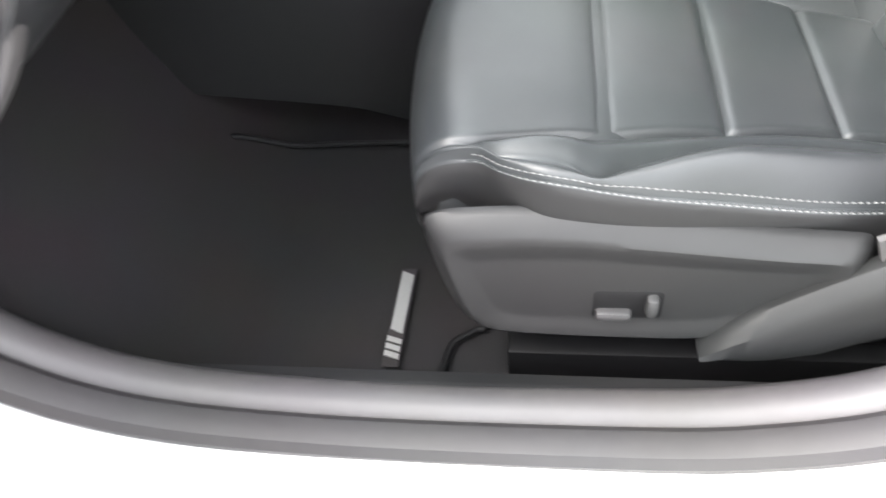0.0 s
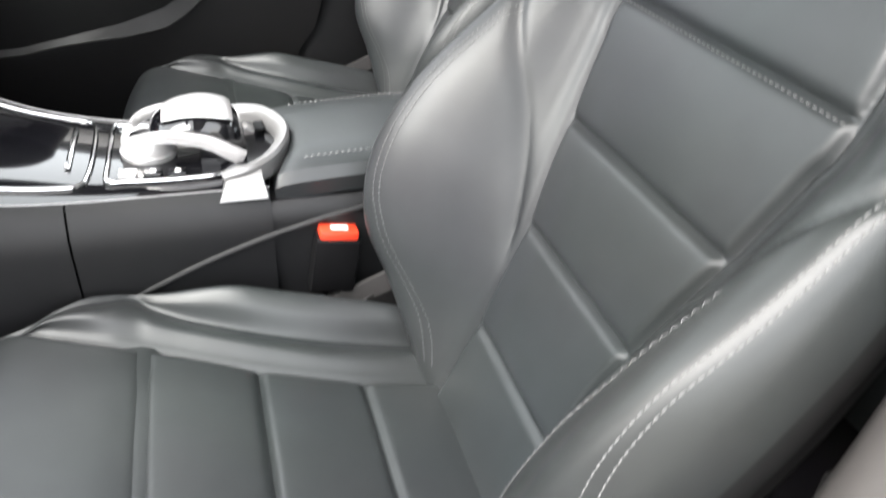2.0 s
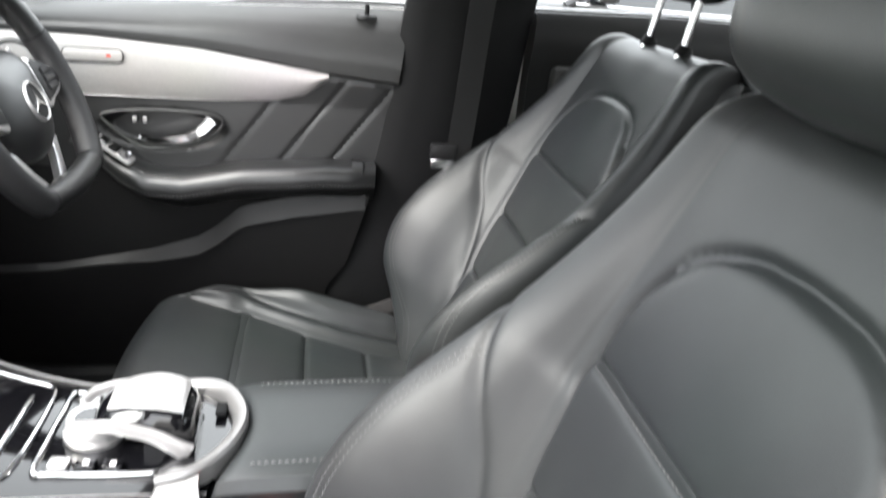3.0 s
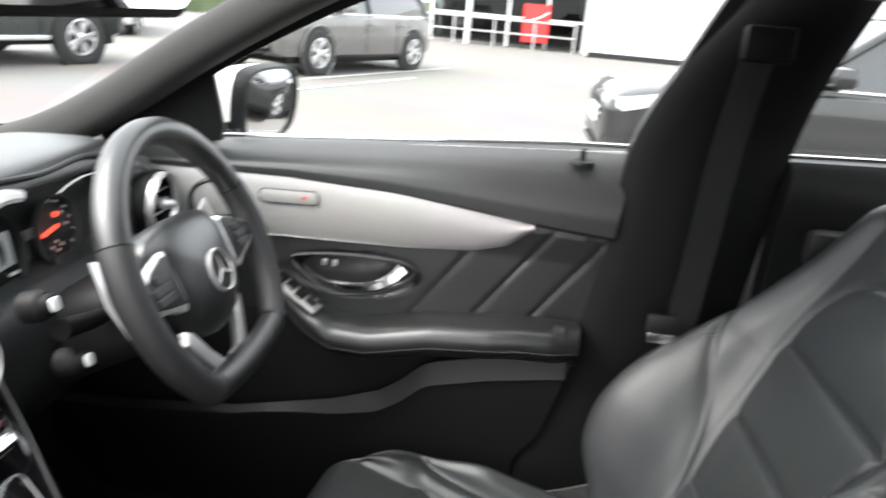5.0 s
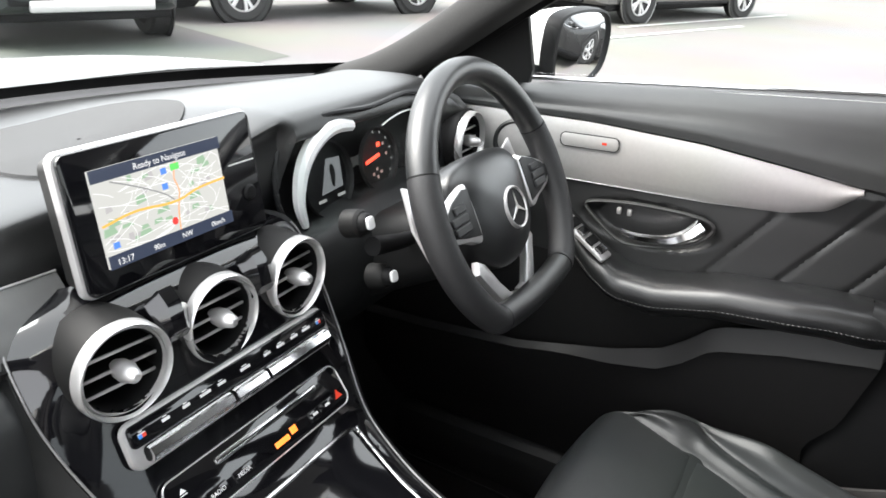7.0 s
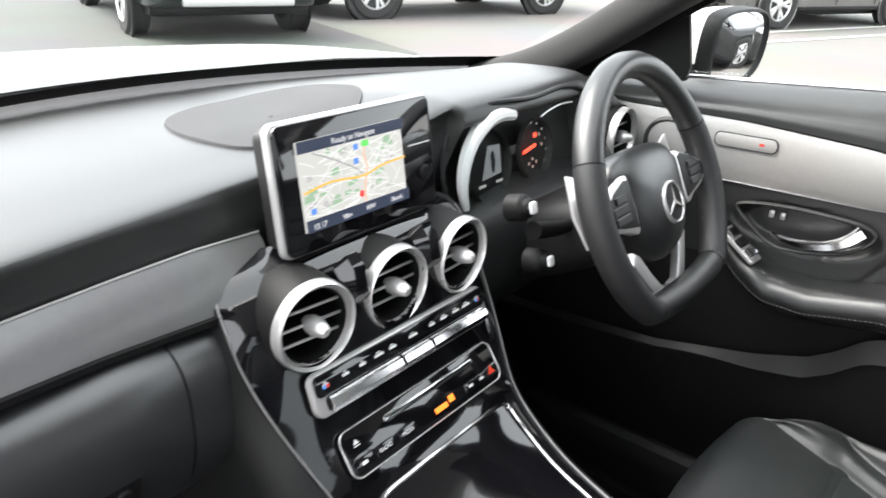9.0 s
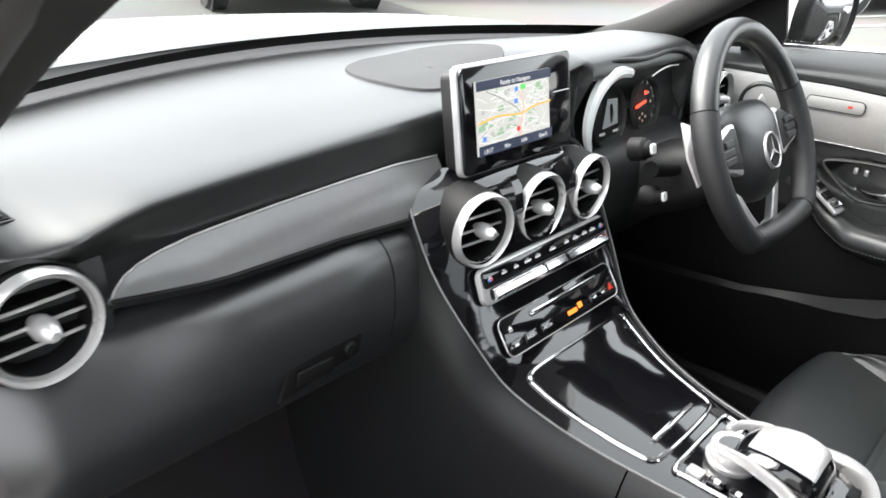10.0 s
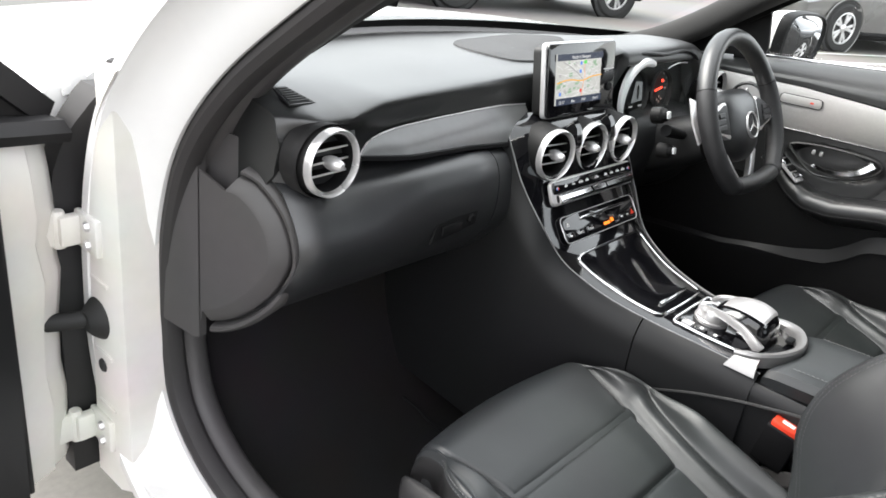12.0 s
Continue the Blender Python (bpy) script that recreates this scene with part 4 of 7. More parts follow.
# ---- centre console ----
console = thing("centre_console", "black centre console with piano black panel and chrome edges", "console", (0, 0.3, 0.2))
STACK = [(-0.02, 0.668, 0.890, 0.140), (0.05, 0.636, 0.873, 0.182), (0.15, 0.6125, 0.835, 0.192), (0.25, 0.600, 0.79, 0.189), (0.35, 0.583, 0.745, 0.179), (0.45, 0.556, 0.698, 0.164), (0.53, 0.522, 0.658, 0.149), (0.60, 0.470, 0.630, 0.133), (0.68, 0.415, 0.612, 0.119), (0.78, 0.345, 0.600, 0.105), (0.88, 0.27, 0.594, 0.095), (1.0, 0.16, 0.588, 0.086)]
STACK_FINE = [(i / 80, *p) for i, p in enumerate(spline([(a[1], a[2], a[3]) for a in STACK], 81))]


def stack_v(y):
    """The place along the console's centre line at which it reaches y."""
    return interp(sorted((r[1], r[0]) for r in STACK_FINE), y)[0]


def stack_point(u, v):
    y, z, w = interp(STACK_FINE, v)
    k = 2 * u - 1
    return Vector((k * w, y + (0.006 + 0.035 * smoothstep(0.45, 0.1, v)) * abs(k) ** 4, z - 0.006 * abs(k) ** 3))


def on_stack(x, y, lift=0.0):
    """A place on the glossy panel under (x, y), with its tilt."""
    v = stack_v(y)
    _, _, w = interp(STACK_FINE, v)
    p = stack_point(0.5 + x / w / 2, v)
    q = stack_point(0.5 + x / w / 2, min(1, v + 0.02))
    along = (q - p).normalized()
    n = Vector((1, 0, 0)).cross(along)
    if n.z < 0:
        n = -n
    return p + n * lift, n, -along


def stack_pose(x, y, lift=0.0):
    p, n, up = on_stack(x, y, lift)
    return frame_of(p, (1, 0, 0), up)


panel_bm = grid(stack_point, 110, 200)
holes = [f for f in panel_bm.faces if any(math.hypot(f.calc_center_median().x - x, f.calc_center_median().z - 0.832) < 0.0425 and f.calc_center_median().z > 0.78 for x in (-0.119, 0.0, 0.119))]
bmesh.ops.delete(panel_bm, geom=holes, context="FACES")
part("glossy_panel", thick(panel_bm, 0.012), GLOSS, console, "piano black panel")
for s in (0, 1):
    line = [stack_point(s, 0.11 + 0.89 * i / 80) + Vector(((2 * s - 1) * 0.001, -0.001, 0.001)) for i in range(81)]
    part("chrome_edge", tube(line, 0.0012, 8), COLLAR, console, "thin satin silver edge")


def side_wall(u, v, s):
    y, z, w = interp(STACK_FINE, 0.02 + 0.98 * u)
    foot = interp([(0.16, 0.110), (0.36, 0.122), (0.5, 0.140), (0.62, 0.165), (0.67, 0.175)], y)[0]
    low = 0.18 if y < 0.5 else 0.18 + (y - 0.5) * 0.9
    k = v
    bulge = (0.022 - 0.012 * smoothstep(0.45, 0.2, u)) * smoothstep(0, 0.12, k) * (1 - 0.35 * smoothstep(0.1, 1.0, k))
    x = w + 0.004 + bulge + max(0.0, foot - w - 0.02) * k ** 1.1
    zz = z - 0.004 + 0.008 * math.sin(min(1.0, k / 0.12) * math.pi) * 0.6 - (z - low) * max(0.0, k - 0.02)
    yy = y + 0.006 + 0.035 * smoothstep(0.45, 0.1, 0.02 + 0.98 * u) + 0.06 * k * smoothstep(0.45, 0.6, y) + 0.30 * k * smoothstep(0.56, 0.66, y)
    return Vector((s * x, yy, zz))


for s in (-1, 1):
    part("side_panel", thick(grid(lambda u, v, s=s: side_wall(u * 0.788, v, s), 50, 30), 0.006), SOFT, console, "soft black console side")
    part("side_panel", thick(grid(lambda u, v, s=s: side_wall(0.791 + u * 0.209, v, s), 24, 30), 0.006), SOFT, console, "soft black console side")
part("tunnel_cover", rbox((-0.10, -0.45, 0.17), (0.10, 0.17, 0.545), 0.02), SOFT, console)
for s in (-1, 1):
    ridge = spline([(s * 0.1245, 0.32, 0.482), (s * 0.1190, 0.25, 0.510), (s * 0.1145, 0.19, 0.529), (s * 0.1110, 0.145, 0.540), (s * 0.1095, 0.063, 0.558), (s * 0.107, -0.05, 0.566), (s * 0.106, -0.30, 0.567)], 30)
    part("side_ledge", tube(ridge, 0.0035, 8), HARD, console, "raised line along the console side")
    bm = loft([[(s * 0.104, y, 0.17), (s * 0.106, y, 0.50), (s * 0.109, y, 0.545), (s * 0.106, y, 0.562), (s * 0.098, y, 0.570), (s * 0.05, y, 0.570), (s * 0.05, y, 0.17)] for y in (0.17, 0.0, -0.2, -0.45)])
    part("rear_side", bm, SOFT, console, "soft black console side")

# armrest box
def arm_row(y, z, w):
    row = [(-w, z - 0.035), (-w - 0.003, z - 0.015), (-w + 0.004, z - 0.002), (-w + 0.016, z + 0.003), (-w * 0.45, z + 0.005), (0, z + 0.006), (w * 0.45, z + 0.005), (w - 0.016, z + 0.003), (w - 0.004, z - 0.002), (w + 0.003, z - 0.015), (w, z - 0.035)]
    # the front edge bows back round the collar
    return [(x, y - 0.030 * (1 - (x / 0.1) ** 2) * smoothstep(0.08, 0.155, y), q) for x, q in row]


arm = part("armrest", loft([arm_row(*r) for r in [(0.164, 0.590, 0.088), (0.160, 0.599, 0.091), (0.12, 0.606, 0.095), (0.0, 0.612, 0.097), (-0.15, 0.612, 0.097), (-0.26, 0.602, 0.093)]], n=30), LEATHER, console, "black leather armrest lid with stitching")
for s in (-1, 1):
    tagged(part("stitching", stitches([(s * 0.076, 0.125 - 0.38 * i / 40, interp([(-0.26, 0.6065), (0.0, 0.6165), (0.12, 0.6105), (0.174, 0.6015)], 0.125 - 0.38 * i / 40)[0]) for i in range(41)], (0, 0, 1), 0.005, 0.002, 0.0008), THREAD, arm), kind="stuff")

# storage cover with its chrome outline
def outline_on_stack(corners, lift, n=80):
    return [on_stack(p.x, p.y, lift)[0] for p in spline([(x, y, 0) for x, y in corners], n, True)]


tray = [(-0.110, 0.520), (-0.112, 0.500), (-0.098, 0.44), (-0.088, 0.385), (-0.080, 0.358), (-0.06, 0.352), (0.0, 0.350), (0.06, 0.352), (0.080, 0.358), (0.088, 0.385), (0.098, 0.44), (0.112, 0.500), (0.110, 0.520), (0.06, 0.523), (0.0, 0.523), (-0.06, 0.523)]
part("storage_trim", tube(outline_on_stack(tray, 0.002, 120), 0.0028, 8, True), CHROME, console, "chrome outline of the storage cover")
cover = part("storage_cover", thick(grid(lambda u, v: on_stack((2 * u - 1) * interp([(0.352, 0.078), (0.44, 0.094), (0.52, 0.107)], 0.353 + 0.168 * v)[0], 0.353 + 0.168 * v, 0.0028)[0], 10, 24), 0.002), GLOSS, console, "piano black roller cover")
part("storage_grip", rbox((-0.052, -0.003, 0), (0.052, 0.003, 0.004), 0.0015, m=stack_pose(0.0, 0.372, 0.003)), CHROME, cover, "chrome grip strip")


# ---- console controls ----
def climate_strip():
    m = stack_pose(0.0, 0.590, 0.0)
    c = thing("climate_controls", "climate control strip with chrome rocker keys and printed symbols", "control panel", (0, 0.59, 0.75))
    part("frame", prism(rounded(0.290, 0.047, 0.012), 0.007, m, 0.003), SILVER, c, "satin silver frame")
    part("panel", prism(rounded(0.282, 0.022, 0.006), 0.0095, m @ pose(0.0, 0.0095, 0), 0.001), GLOSS, c)
    part("key_base", prism(rounded(0.270, 0.016, 0.005), 0.0090, m @ pose(0.004, -0.011, 0), 0.001), BLACK, c)
    for x0, x1 in ((-0.128, -0.024), (-0.019, 0.027), (0.032, 0.134)):
        part("rocker", loft([[m @ Vector((x, y, z)) for y, z in ((-0.020, 0.006), (-0.019, 0.013), (-0.013, 0.0165), (-0.006, 0.0145), (-0.003, 0.009))] for x in (x0, x0 + 0.002, x1 - 0.002, x1)]), CHROME, c, "chrome rocker key")
    for k, x in enumerate((-0.128, -0.100, -0.075, -0.050, -0.028, 0.006, 0.040, 0.062, 0.085, 0.106, 0.128)):
        w = (0.004, 0.0045, 0.0045, 0.007, 0.0055, 0.007, 0.005, 0.006, 0.006, 0.007, 0.004)[k]
        tint = ICON
        part("symbol", rbox((x - w, 0.0075, 0.0095), (x + w, 0.0105, 0.0099), 0, 1, m), tint, c)
        part("symbol", rbox((x - w * 0.6, 0.0115, 0.0095), (x + w * 0.4, 0.0125, 0.0099), 0, 1, m), tint, c)
    for x in (-0.128, 0.128):
        part("warm_mark", rbox((x, 0.0060, 0.0099), (x + 0.004, 0.0095, 0.0103), 0, 1, m), RED, c)
        part("cold_mark", rbox((x - 0.004, 0.0060, 0.0099), (x, 0.0095, 0.0103), 0, 1, m), material("blue_mark", (0.05, 0.25, 0.7), 0.5), c)


climate_strip()


def audio_strip():
    m = stack_pose(0.0, 0.556, 0.0)
    c = thing("audio_controls", "black audio key strip with chrome disc slot and amber indicators", "control panel", (0, 0.55, 0.69))
    out = rounded(0.262, 0.050, 0.012)
    part("panel", prism(out, 0.003, m, 0.001), GLOSS, c)
    part("outline", tube([m @ Vector((x, y, 0.003)) for x, y in out], 0.0009, 6, True), SILVER, c)
    part("disc_slot", prism(rounded(0.158, 0.008, 0.003), 0.0055, m @ pose(0.012, 0.013, 0), 0.0015), CHROME, c, "chrome disc slot")
    part("slot_gap", rbox((-0.062, 0.0122, 0.005), (0.086, 0.0142, 0.0058), 0, 1, m), BLACK, c)
    for x in (-0.112, -0.080, -0.044, 0.075, 0.092):
        part("key", prism(rounded(0.028, 0.013, 0.003), 0.0042, m @ pose(x, -0.0125, 0), 0.001), GLOSS, c)
    for text, x in (("RADIO", -0.080), ("MEDIA", -0.044)):
        cu = bpy.data.curves.new("caption", "FONT")
        cu.body, cu.size, cu.align_x, cu.extrude = text, 0.0062, "CENTER", 0.0001
        cu.materials.append(ICON)
        ob = new("caption", cu)
        ob.parent = c
        ob.matrix_parent_inverse = c.matrix_basis.inverted()
        ob.matrix_basis = m @ pose(x, -0.0145, 0.0044)
    part("eject_mark", prism([(-0.004, 0), (0.004, 0), (0, 0.005)], 0.0004, m @ pose(-0.112, 0.008, 0.0034)), ICON, c)
    part("eject_mark", rbox((-0.116, 0.0055, 0.0032), (-0.108, 0.0065, 0.0038), 0, 1, m), ICON, c)
    part("symbol", rbox((-0.116, -0.0145, 0.0042), (-0.108, -0.011, 0.0046), 0, 1, m), ICON, c)
    part("indicator", rbox((0.004, -0.016, 0.003), (0.026, -0.010, 0.0040), 0.0004, 1, m), ORANGE, c, "amber lit indicator")
    part("indicator", rbox((0.030, -0.014, 0.003), (0.040, -0.006, 0.0040), 0.002, 1, m), ORANGE, c, "amber lit indicator")
    for x in (0.072, 0.094):
        part("symbol", rbox((x - 0.004, -0.013, 0.0042), (x + 0.004, -0.010, 0.0046), 0, 1, m), ICON, c)
    part("hazard_mark", prism([(-0.006, 0), (0.006, 0), (0, 0.010)], 0.0008, m @ pose(0.116, -0.014, 0.003)), RED, c, "red hazard triangle")


audio_strip()


def controller():
    """Rotary dial with the touch pad bridge over it, in its chrome frame."""
    c = thing("console_controller", "silver rotary controller under a glossy touchpad palm rest", "controller", (0, 0.26, 0.6))
    ring = [on_stack(p.x, p.y, 0.003)[0] for p in spline([(a, b, 0) for a, b in ((-0.070, 0.332), (-0.03, 0.334), (0.03, 0.334), (0.070, 0.332), (0.072, 0.31), (0.068, 0.25), (0.058, 0.205), (0.03, 0.188), (-0.03, 0.188), (-0.058, 0.205), (-0.068, 0.25), (-0.072, 0.31))], 90, True)]
    part("surround", tube(ring, 0.0028, 8, True), CHROME, c, "chrome surround")
    d = stack_pose(-0.004, 0.292, 0.0)
    part("dial", lathe([(0.030, 0.0), (0.031, 0.006), (0.0285, 0.008), (0.0285, 0.020), (0.0265, 0.024), (0.020, 0.0225), (0, 0.0225)], 44, d), SILVER, c, "satin silver rotary dial")
    part("dial_top", lathe([(0, 0.0232), (0.019, 0.0232), (0.020, 0.0222)], 36, d), GLOSS, c)
    # palm rest
    rows = []
    for y, z, w, h in ((0.287, 0.628, 0.026, 0.005), (0.280, 0.636, 0.032, 0.009), (0.262, 0.644, 0.037, 0.014), (0.235, 0.648, 0.041, 0.022), (0.205, 0.643, 0.040, 0.036), (0.190, 0.632, 0.036, 0.032), (0.184, 0.618, 0.031, 0.020)):
        rows.append([(-w, y, z - h), (-w - 0.002, y, z - h * 0.5), (-w + 0.004, y, z - 0.003), (-w + 0.012, y, z), (0, y, z + 0.003), (w - 0.012, y, z), (w - 0.004, y, z - 0.003), (w + 0.002, y, z - h * 0.5), (w, y, z - h), (0, y, z - h - 0.002)])
    pad = part("palm_rest", loft(rows, n=20), GLOSS, c, "piano black palm rest")
    top = []
    for y, z, w in ((0.272, 0.6445, 0.026), (0.262, 0.6480, 0.030), (0.246, 0.6512, 0.033), (0.225, 0.6515, 0.036), (0.202, 0.6465, 0.034), (0.195, 0.6420, 0.030)):
        top.append([(-w, y, z - 0.002), (-w * 0.6, y, z), (0, y, z + 0.001), (w * 0.6, y, z), (w, y, z - 0.002)])
    part("touch_pad", loft(top, False, False, n=12), SILVER, pad, "bright satin touch pad")
    for s in (-1, 1):
        arm_path = spline([(s * 0.022, 0.308, 0.622), (s * 0.034, 0.296, 0.629), (s * 0.041, 0.265, 0.633), (s * 0.043, 0.225, 0.625), (s * 0.042, 0.200, 0.610), (s * 0.038, 0.188, 0.600)], 24)
        part("side_arm", sweep(arm_path, [(-0.003, -0.012), (-0.005, 0.0), (-0.003, 0.006), (0.003, 0.006), (0.005, 0.0), (0.003, -0.012)], up=(0, 0.3, 1), scale=lambda t: 0.55 + 0.5 * t), SILVER, pad, "polished silver side arm")
    part("pedestal", loft([[(-0.036, y, z), (0.036, y, z), (0.036, y, 0.59), (-0.036, y, 0.59)] for y, z in ((0.235, 0.625), (0.188, 0.612))]), GLOSS, c)
    for k in range(3):
        for s in (-1, 1):
            key = part("key", prism(rounded(0.016, 0.020, 0.003), 0.006, stack_pose(s * 0.057, 0.312 - 0.026 * k, 0.0), 0.0015), GLOSS if k else SILVER, c)
            part("symbol", rbox((-0.004, -0.003, 0.006), (0.004, 0.003, 0.0064), 0, 1, stack_pose(s * 0.057, 0.312 - 0.026 * k, 0.0)), ICON, key)
    # silver collar ahead of the armrest
    u_line = spline([(-0.089, 0.214, 0.603), (-0.083, 0.184, 0.608), (-0.062, 0.158, 0.612), (-0.02, 0.140, 0.614), (0.02, 0.140, 0.614), (0.062, 0.158, 0.612), (0.083, 0.184, 0.608), (0.089, 0.214, 0.603)], 40)
    collar = part("collar", sweep(u_line, [(-0.010, -0.020), (-0.010, -0.006), (-0.007, 0.000), (-0.003, 0.003), (0.004, 0.004), (0.007, 0.0), (0.007, -0.020)]), COLLAR, c, "satin silver horseshoe collar")
    for s in (-1, 1):
        part("collar_leg", loft([[(s * 0.074, y0 + d, 0.606), (s * 0.086, y0, 0.605), (s * 0.095, y0, 0.600), (s * 0.107, y0 + e, 0.580), (s * 0.102, y0 + e, 0.577), (s * 0.088, y0, 0.596), (s * 0.074, y0 + d, 0.598)] for y0, d, e in ((0.210, -0.012, 0.010), (0.192, -0.006, 0.004), (0.172, 0.004, -0.004))]), COLLAR, collar, "silver collar leg")
    part("collar_button", rbox((0.022, 0.158, 0.600), (0.045, 0.170, 0.606), 0.002, m=None), BLACK, collar)
    part("collar_floor", prism([(p.x, p.y) for p in u_line], 0.004, pose(0, 0, 0.592)), GLOSS, collar, "glossy floor inside the collar")


controller()


# ---- seats ----
SEAMS_Y = (0.311, 0.203, 0.095, -0.018)
SEAMS_S = (0.060, 0.179, 0.287, 0.407)


def curve(rows):
    """A smooth function through rows (x, value)."""
    fine = [(p.x, p.y) for p in spline([(a, b, 0) for a, b in rows], 12 * len(rows))]
    return lambda x: interp(fine, x)[0]


def groove(d, w=0.0042, depth=0.005):
    """A sewn seam, d metres from its line."""
    return -depth * math.exp(-abs(d / w) ** 1.5)


def pillow(a, b, x, amount):
    t = min(1.0, max(0.0, (x - a) / (b - a)))
    return amount * (4 * t * (1 - t)) ** 0.45


def samples(a, b, step, seams, near=0.010):
    """Steps from a to b, closer together beside the seams."""
    out, x = [], a
    while x < b - 1e-9:
        out.append(x)
        d = min((abs(x - s) for s in seams), default=9)
        x += step if d > near + step else max(0.0018, step * 0.36)
    return out + [b]


def sheet(f, us, vs):
    """Quads through f(u, v) at the given steps."""
    bm = bmesh.new()
    rows = [[bm.verts.new(f(u, v)) for v in vs] for u in us]
    for a, b in zip(rows, rows[1:]):
        for j in range(len(vs) - 1):
            bm.faces.new((a[j], b[j], b[j + 1], a[j + 1]))
    return bm


def across(points, u):
    """A place along a smooth curve whose control points lie at whole steps of u."""
    j = min(int(u), len(points) - 2)
    t = u - j
    b, c = points[j], points[j + 1]
    a = points[j - 1] if j else (-c[0], c[1])
    d = points[j + 2] if j + 2 < len(points) else (2 * c[0] - b[0], 2 * c[1] - b[1])
    return tuple(0.5 * (2 * q + (r - p) * t + (2 * p - 5 * q + 4 * r - s) * t * t + (3 * q - p - 3 * r + s) * t ** 3) for p, q, r, s in zip(a, b, c, d))


SEAT_INNER = curve([(-0.06, 0.099), (-0.015, 0.101), (0.10, 0.108), (0.203, 0.128), (0.31, 0.158), (0.353, 0.167), (0.39, 0.176), (0.415, 0.182), (0.435, 0.187), (0.50, 0.184)])
SEAT_OUTER = curve([(-0.06, 0.172), (0.013, 0.190), (0.121, 0.216), (0.208, 0.227), (0.284, 0.233), (0.353, 0.233), (0.385, 0.227), (0.412, 0.213), (0.435, 0.197), (0.50, 0.190)])
SEAT_CREASE = curve([(-0.06, 0.148), (0.003, 0.154), (0.119, 0.160), (0.191, 0.172), (0.257, 0.192), (0.298, 0.210), (0.322, 0.224), (0.36, 0.212), (0.42, 0.204), (0.50, 0.188)])
SEAT_INNER_U, SEAT_CREASE_U, SEAT_STITCH_U, SEAT_END_U = 2.0, 4.0, 7.0, 10.0


def cushion_half(y):
    i, o, c = SEAT_INNER(y), SEAT_OUTER(y), SEAT_CREASE(y)
    c = min(c, o - 0.008)
    puff = smoothstep(0.335, 0.20, y) * (0.55 + 0.45 * smoothstep(-0.05, 0.06, y))
    flat = smoothstep(0.46, 0.36, y)
    lc, lo = 0.012 * flat + 0.004 * puff, 0.020 * flat + 0.004 * puff - 0.010
    swell = smoothstep(0.27, 0.35, y) * smoothstep(0.45, 0.39, y)
    return [(0, 0), (i * 0.55, 0.0), (i, 0.0), (i + (c - i) * 0.5, lc * 0.75 + 0.004 * flat + 0.007 * swell), (c, lc + 0.004 * swell), (c + (o - c) * 0.30, lc + 0.021 * puff + 0.003 * flat), (c + (o - c) * 0.68, lc + 0.028 * puff + 0.005 * flat), (o, lo), (o + 0.005, lo - 0.012), (o + 0.006, lo - 0.036), (o + 0.001, lo - 0.070)]


def cushion_point(u, v):
    """The seat cushion's skin: u across (signed), v metres from the back to below the front edge. Local: x across, y ahead."""
    g = abs(u)
    if v < 0.44:
        y, drop, front = v, 0.0, 0.0
    else:
        front = (v - 0.44) / 0.14
        a = min(front, 0.68) / 0.68 * radians(100)
        y, drop = 0.44 + 0.050 * math.sin(a) - 0.03 * max(0.0, front - 0.68), 0.050 * (1 - math.cos(a)) + 0.15 * max(0.0, front - 0.68)
    x, dz = across(cushion_half(y), g)
    z = 0.411 + 0.212 * min(y, 0.34) + 0.13 * max(0.0, min(y, 0.43) - 0.34) - drop
    lift = dz * (1 - 0.9 * min(1.0, front)) if dz < 0 else dz
    yy = y + (0.022 * (1 - (x / 0.21) ** 2) - 0.018) * smoothstep(0.30, 0.46, y)
    if front < 0.75:
        w = 1 - smoothstep(SEAT_INNER_U - 0.10, SEAT_INNER_U + 0.02, g)
        for s in SEAMS_Y:
            lift += w * groove(y - s)
        for a, b in zip(SEAMS_Y[1:], SEAMS_Y):
            if a < y < b:
                lift += w * pillow(a, b, y, 0.005)
        if y > SEAMS_Y[0]:
            lift += w * pillow(SEAMS_Y[0], 0.53, y, 0.005)
        elif y < SEAMS_Y[-1]:
            lift += w * pillow(-0.08, SEAMS_Y[-1], y, 0.005)
        lift += smoothstep(0.455, 0.43, y) * groove(x - SEAT_INNER(y), 0.0035, 0.0045)
        lift += groove(x - SEAT_CREASE(y), 0.007, 0.0032) * smoothstep(0.345, 0.31, y) * smoothstep(-0.05, 0.03, y)
        lift += groove(g - SEAT_STITCH_U, 0.16, 0.0016) * smoothstep(0.46, 0.44, y)
    # slight slackness of the leather
    lift += 0.0012 * noise.noise((x * 14 * (1 if u > 0 else -1), y * 11, 3.0))
    return Vector((math.copysign(x, u), yy, z + lift))


BACK_WIDTH = curve([(-0.09, 0.130), (-0.03, 0.148), (0.0, 0.168), (0.04, 0.203), (0.08, 0.236), (0.14, 0.262), (0.20, 0.270), (0.26, 0.271), (0.32, 0.266), (0.42, 0.248), (0.50, 0.228), (0.56, 0.214), (0.62, 0.198), (0.67, 0.172)])
BACK_PANEL = curve([(-0.09, 0.088), (0.0, 0.090), (0.10, 0.094), (0.18, 0.102), (0.29, 0.127), (0.36, 0.141), (0.41, 0.148), (0.62, 0.140)])
BACK_BOLSTER = curve([(-0.09, 0.0), (-0.04, 0.008), (0.0, 0.034), (0.04, 0.066), (0.09, 0.108), (0.16, 0.122), (0.24, 0.107), (0.33, 0.070), (0.42, 0.034), (0.52, 0.012), (0.62, 0.002)])
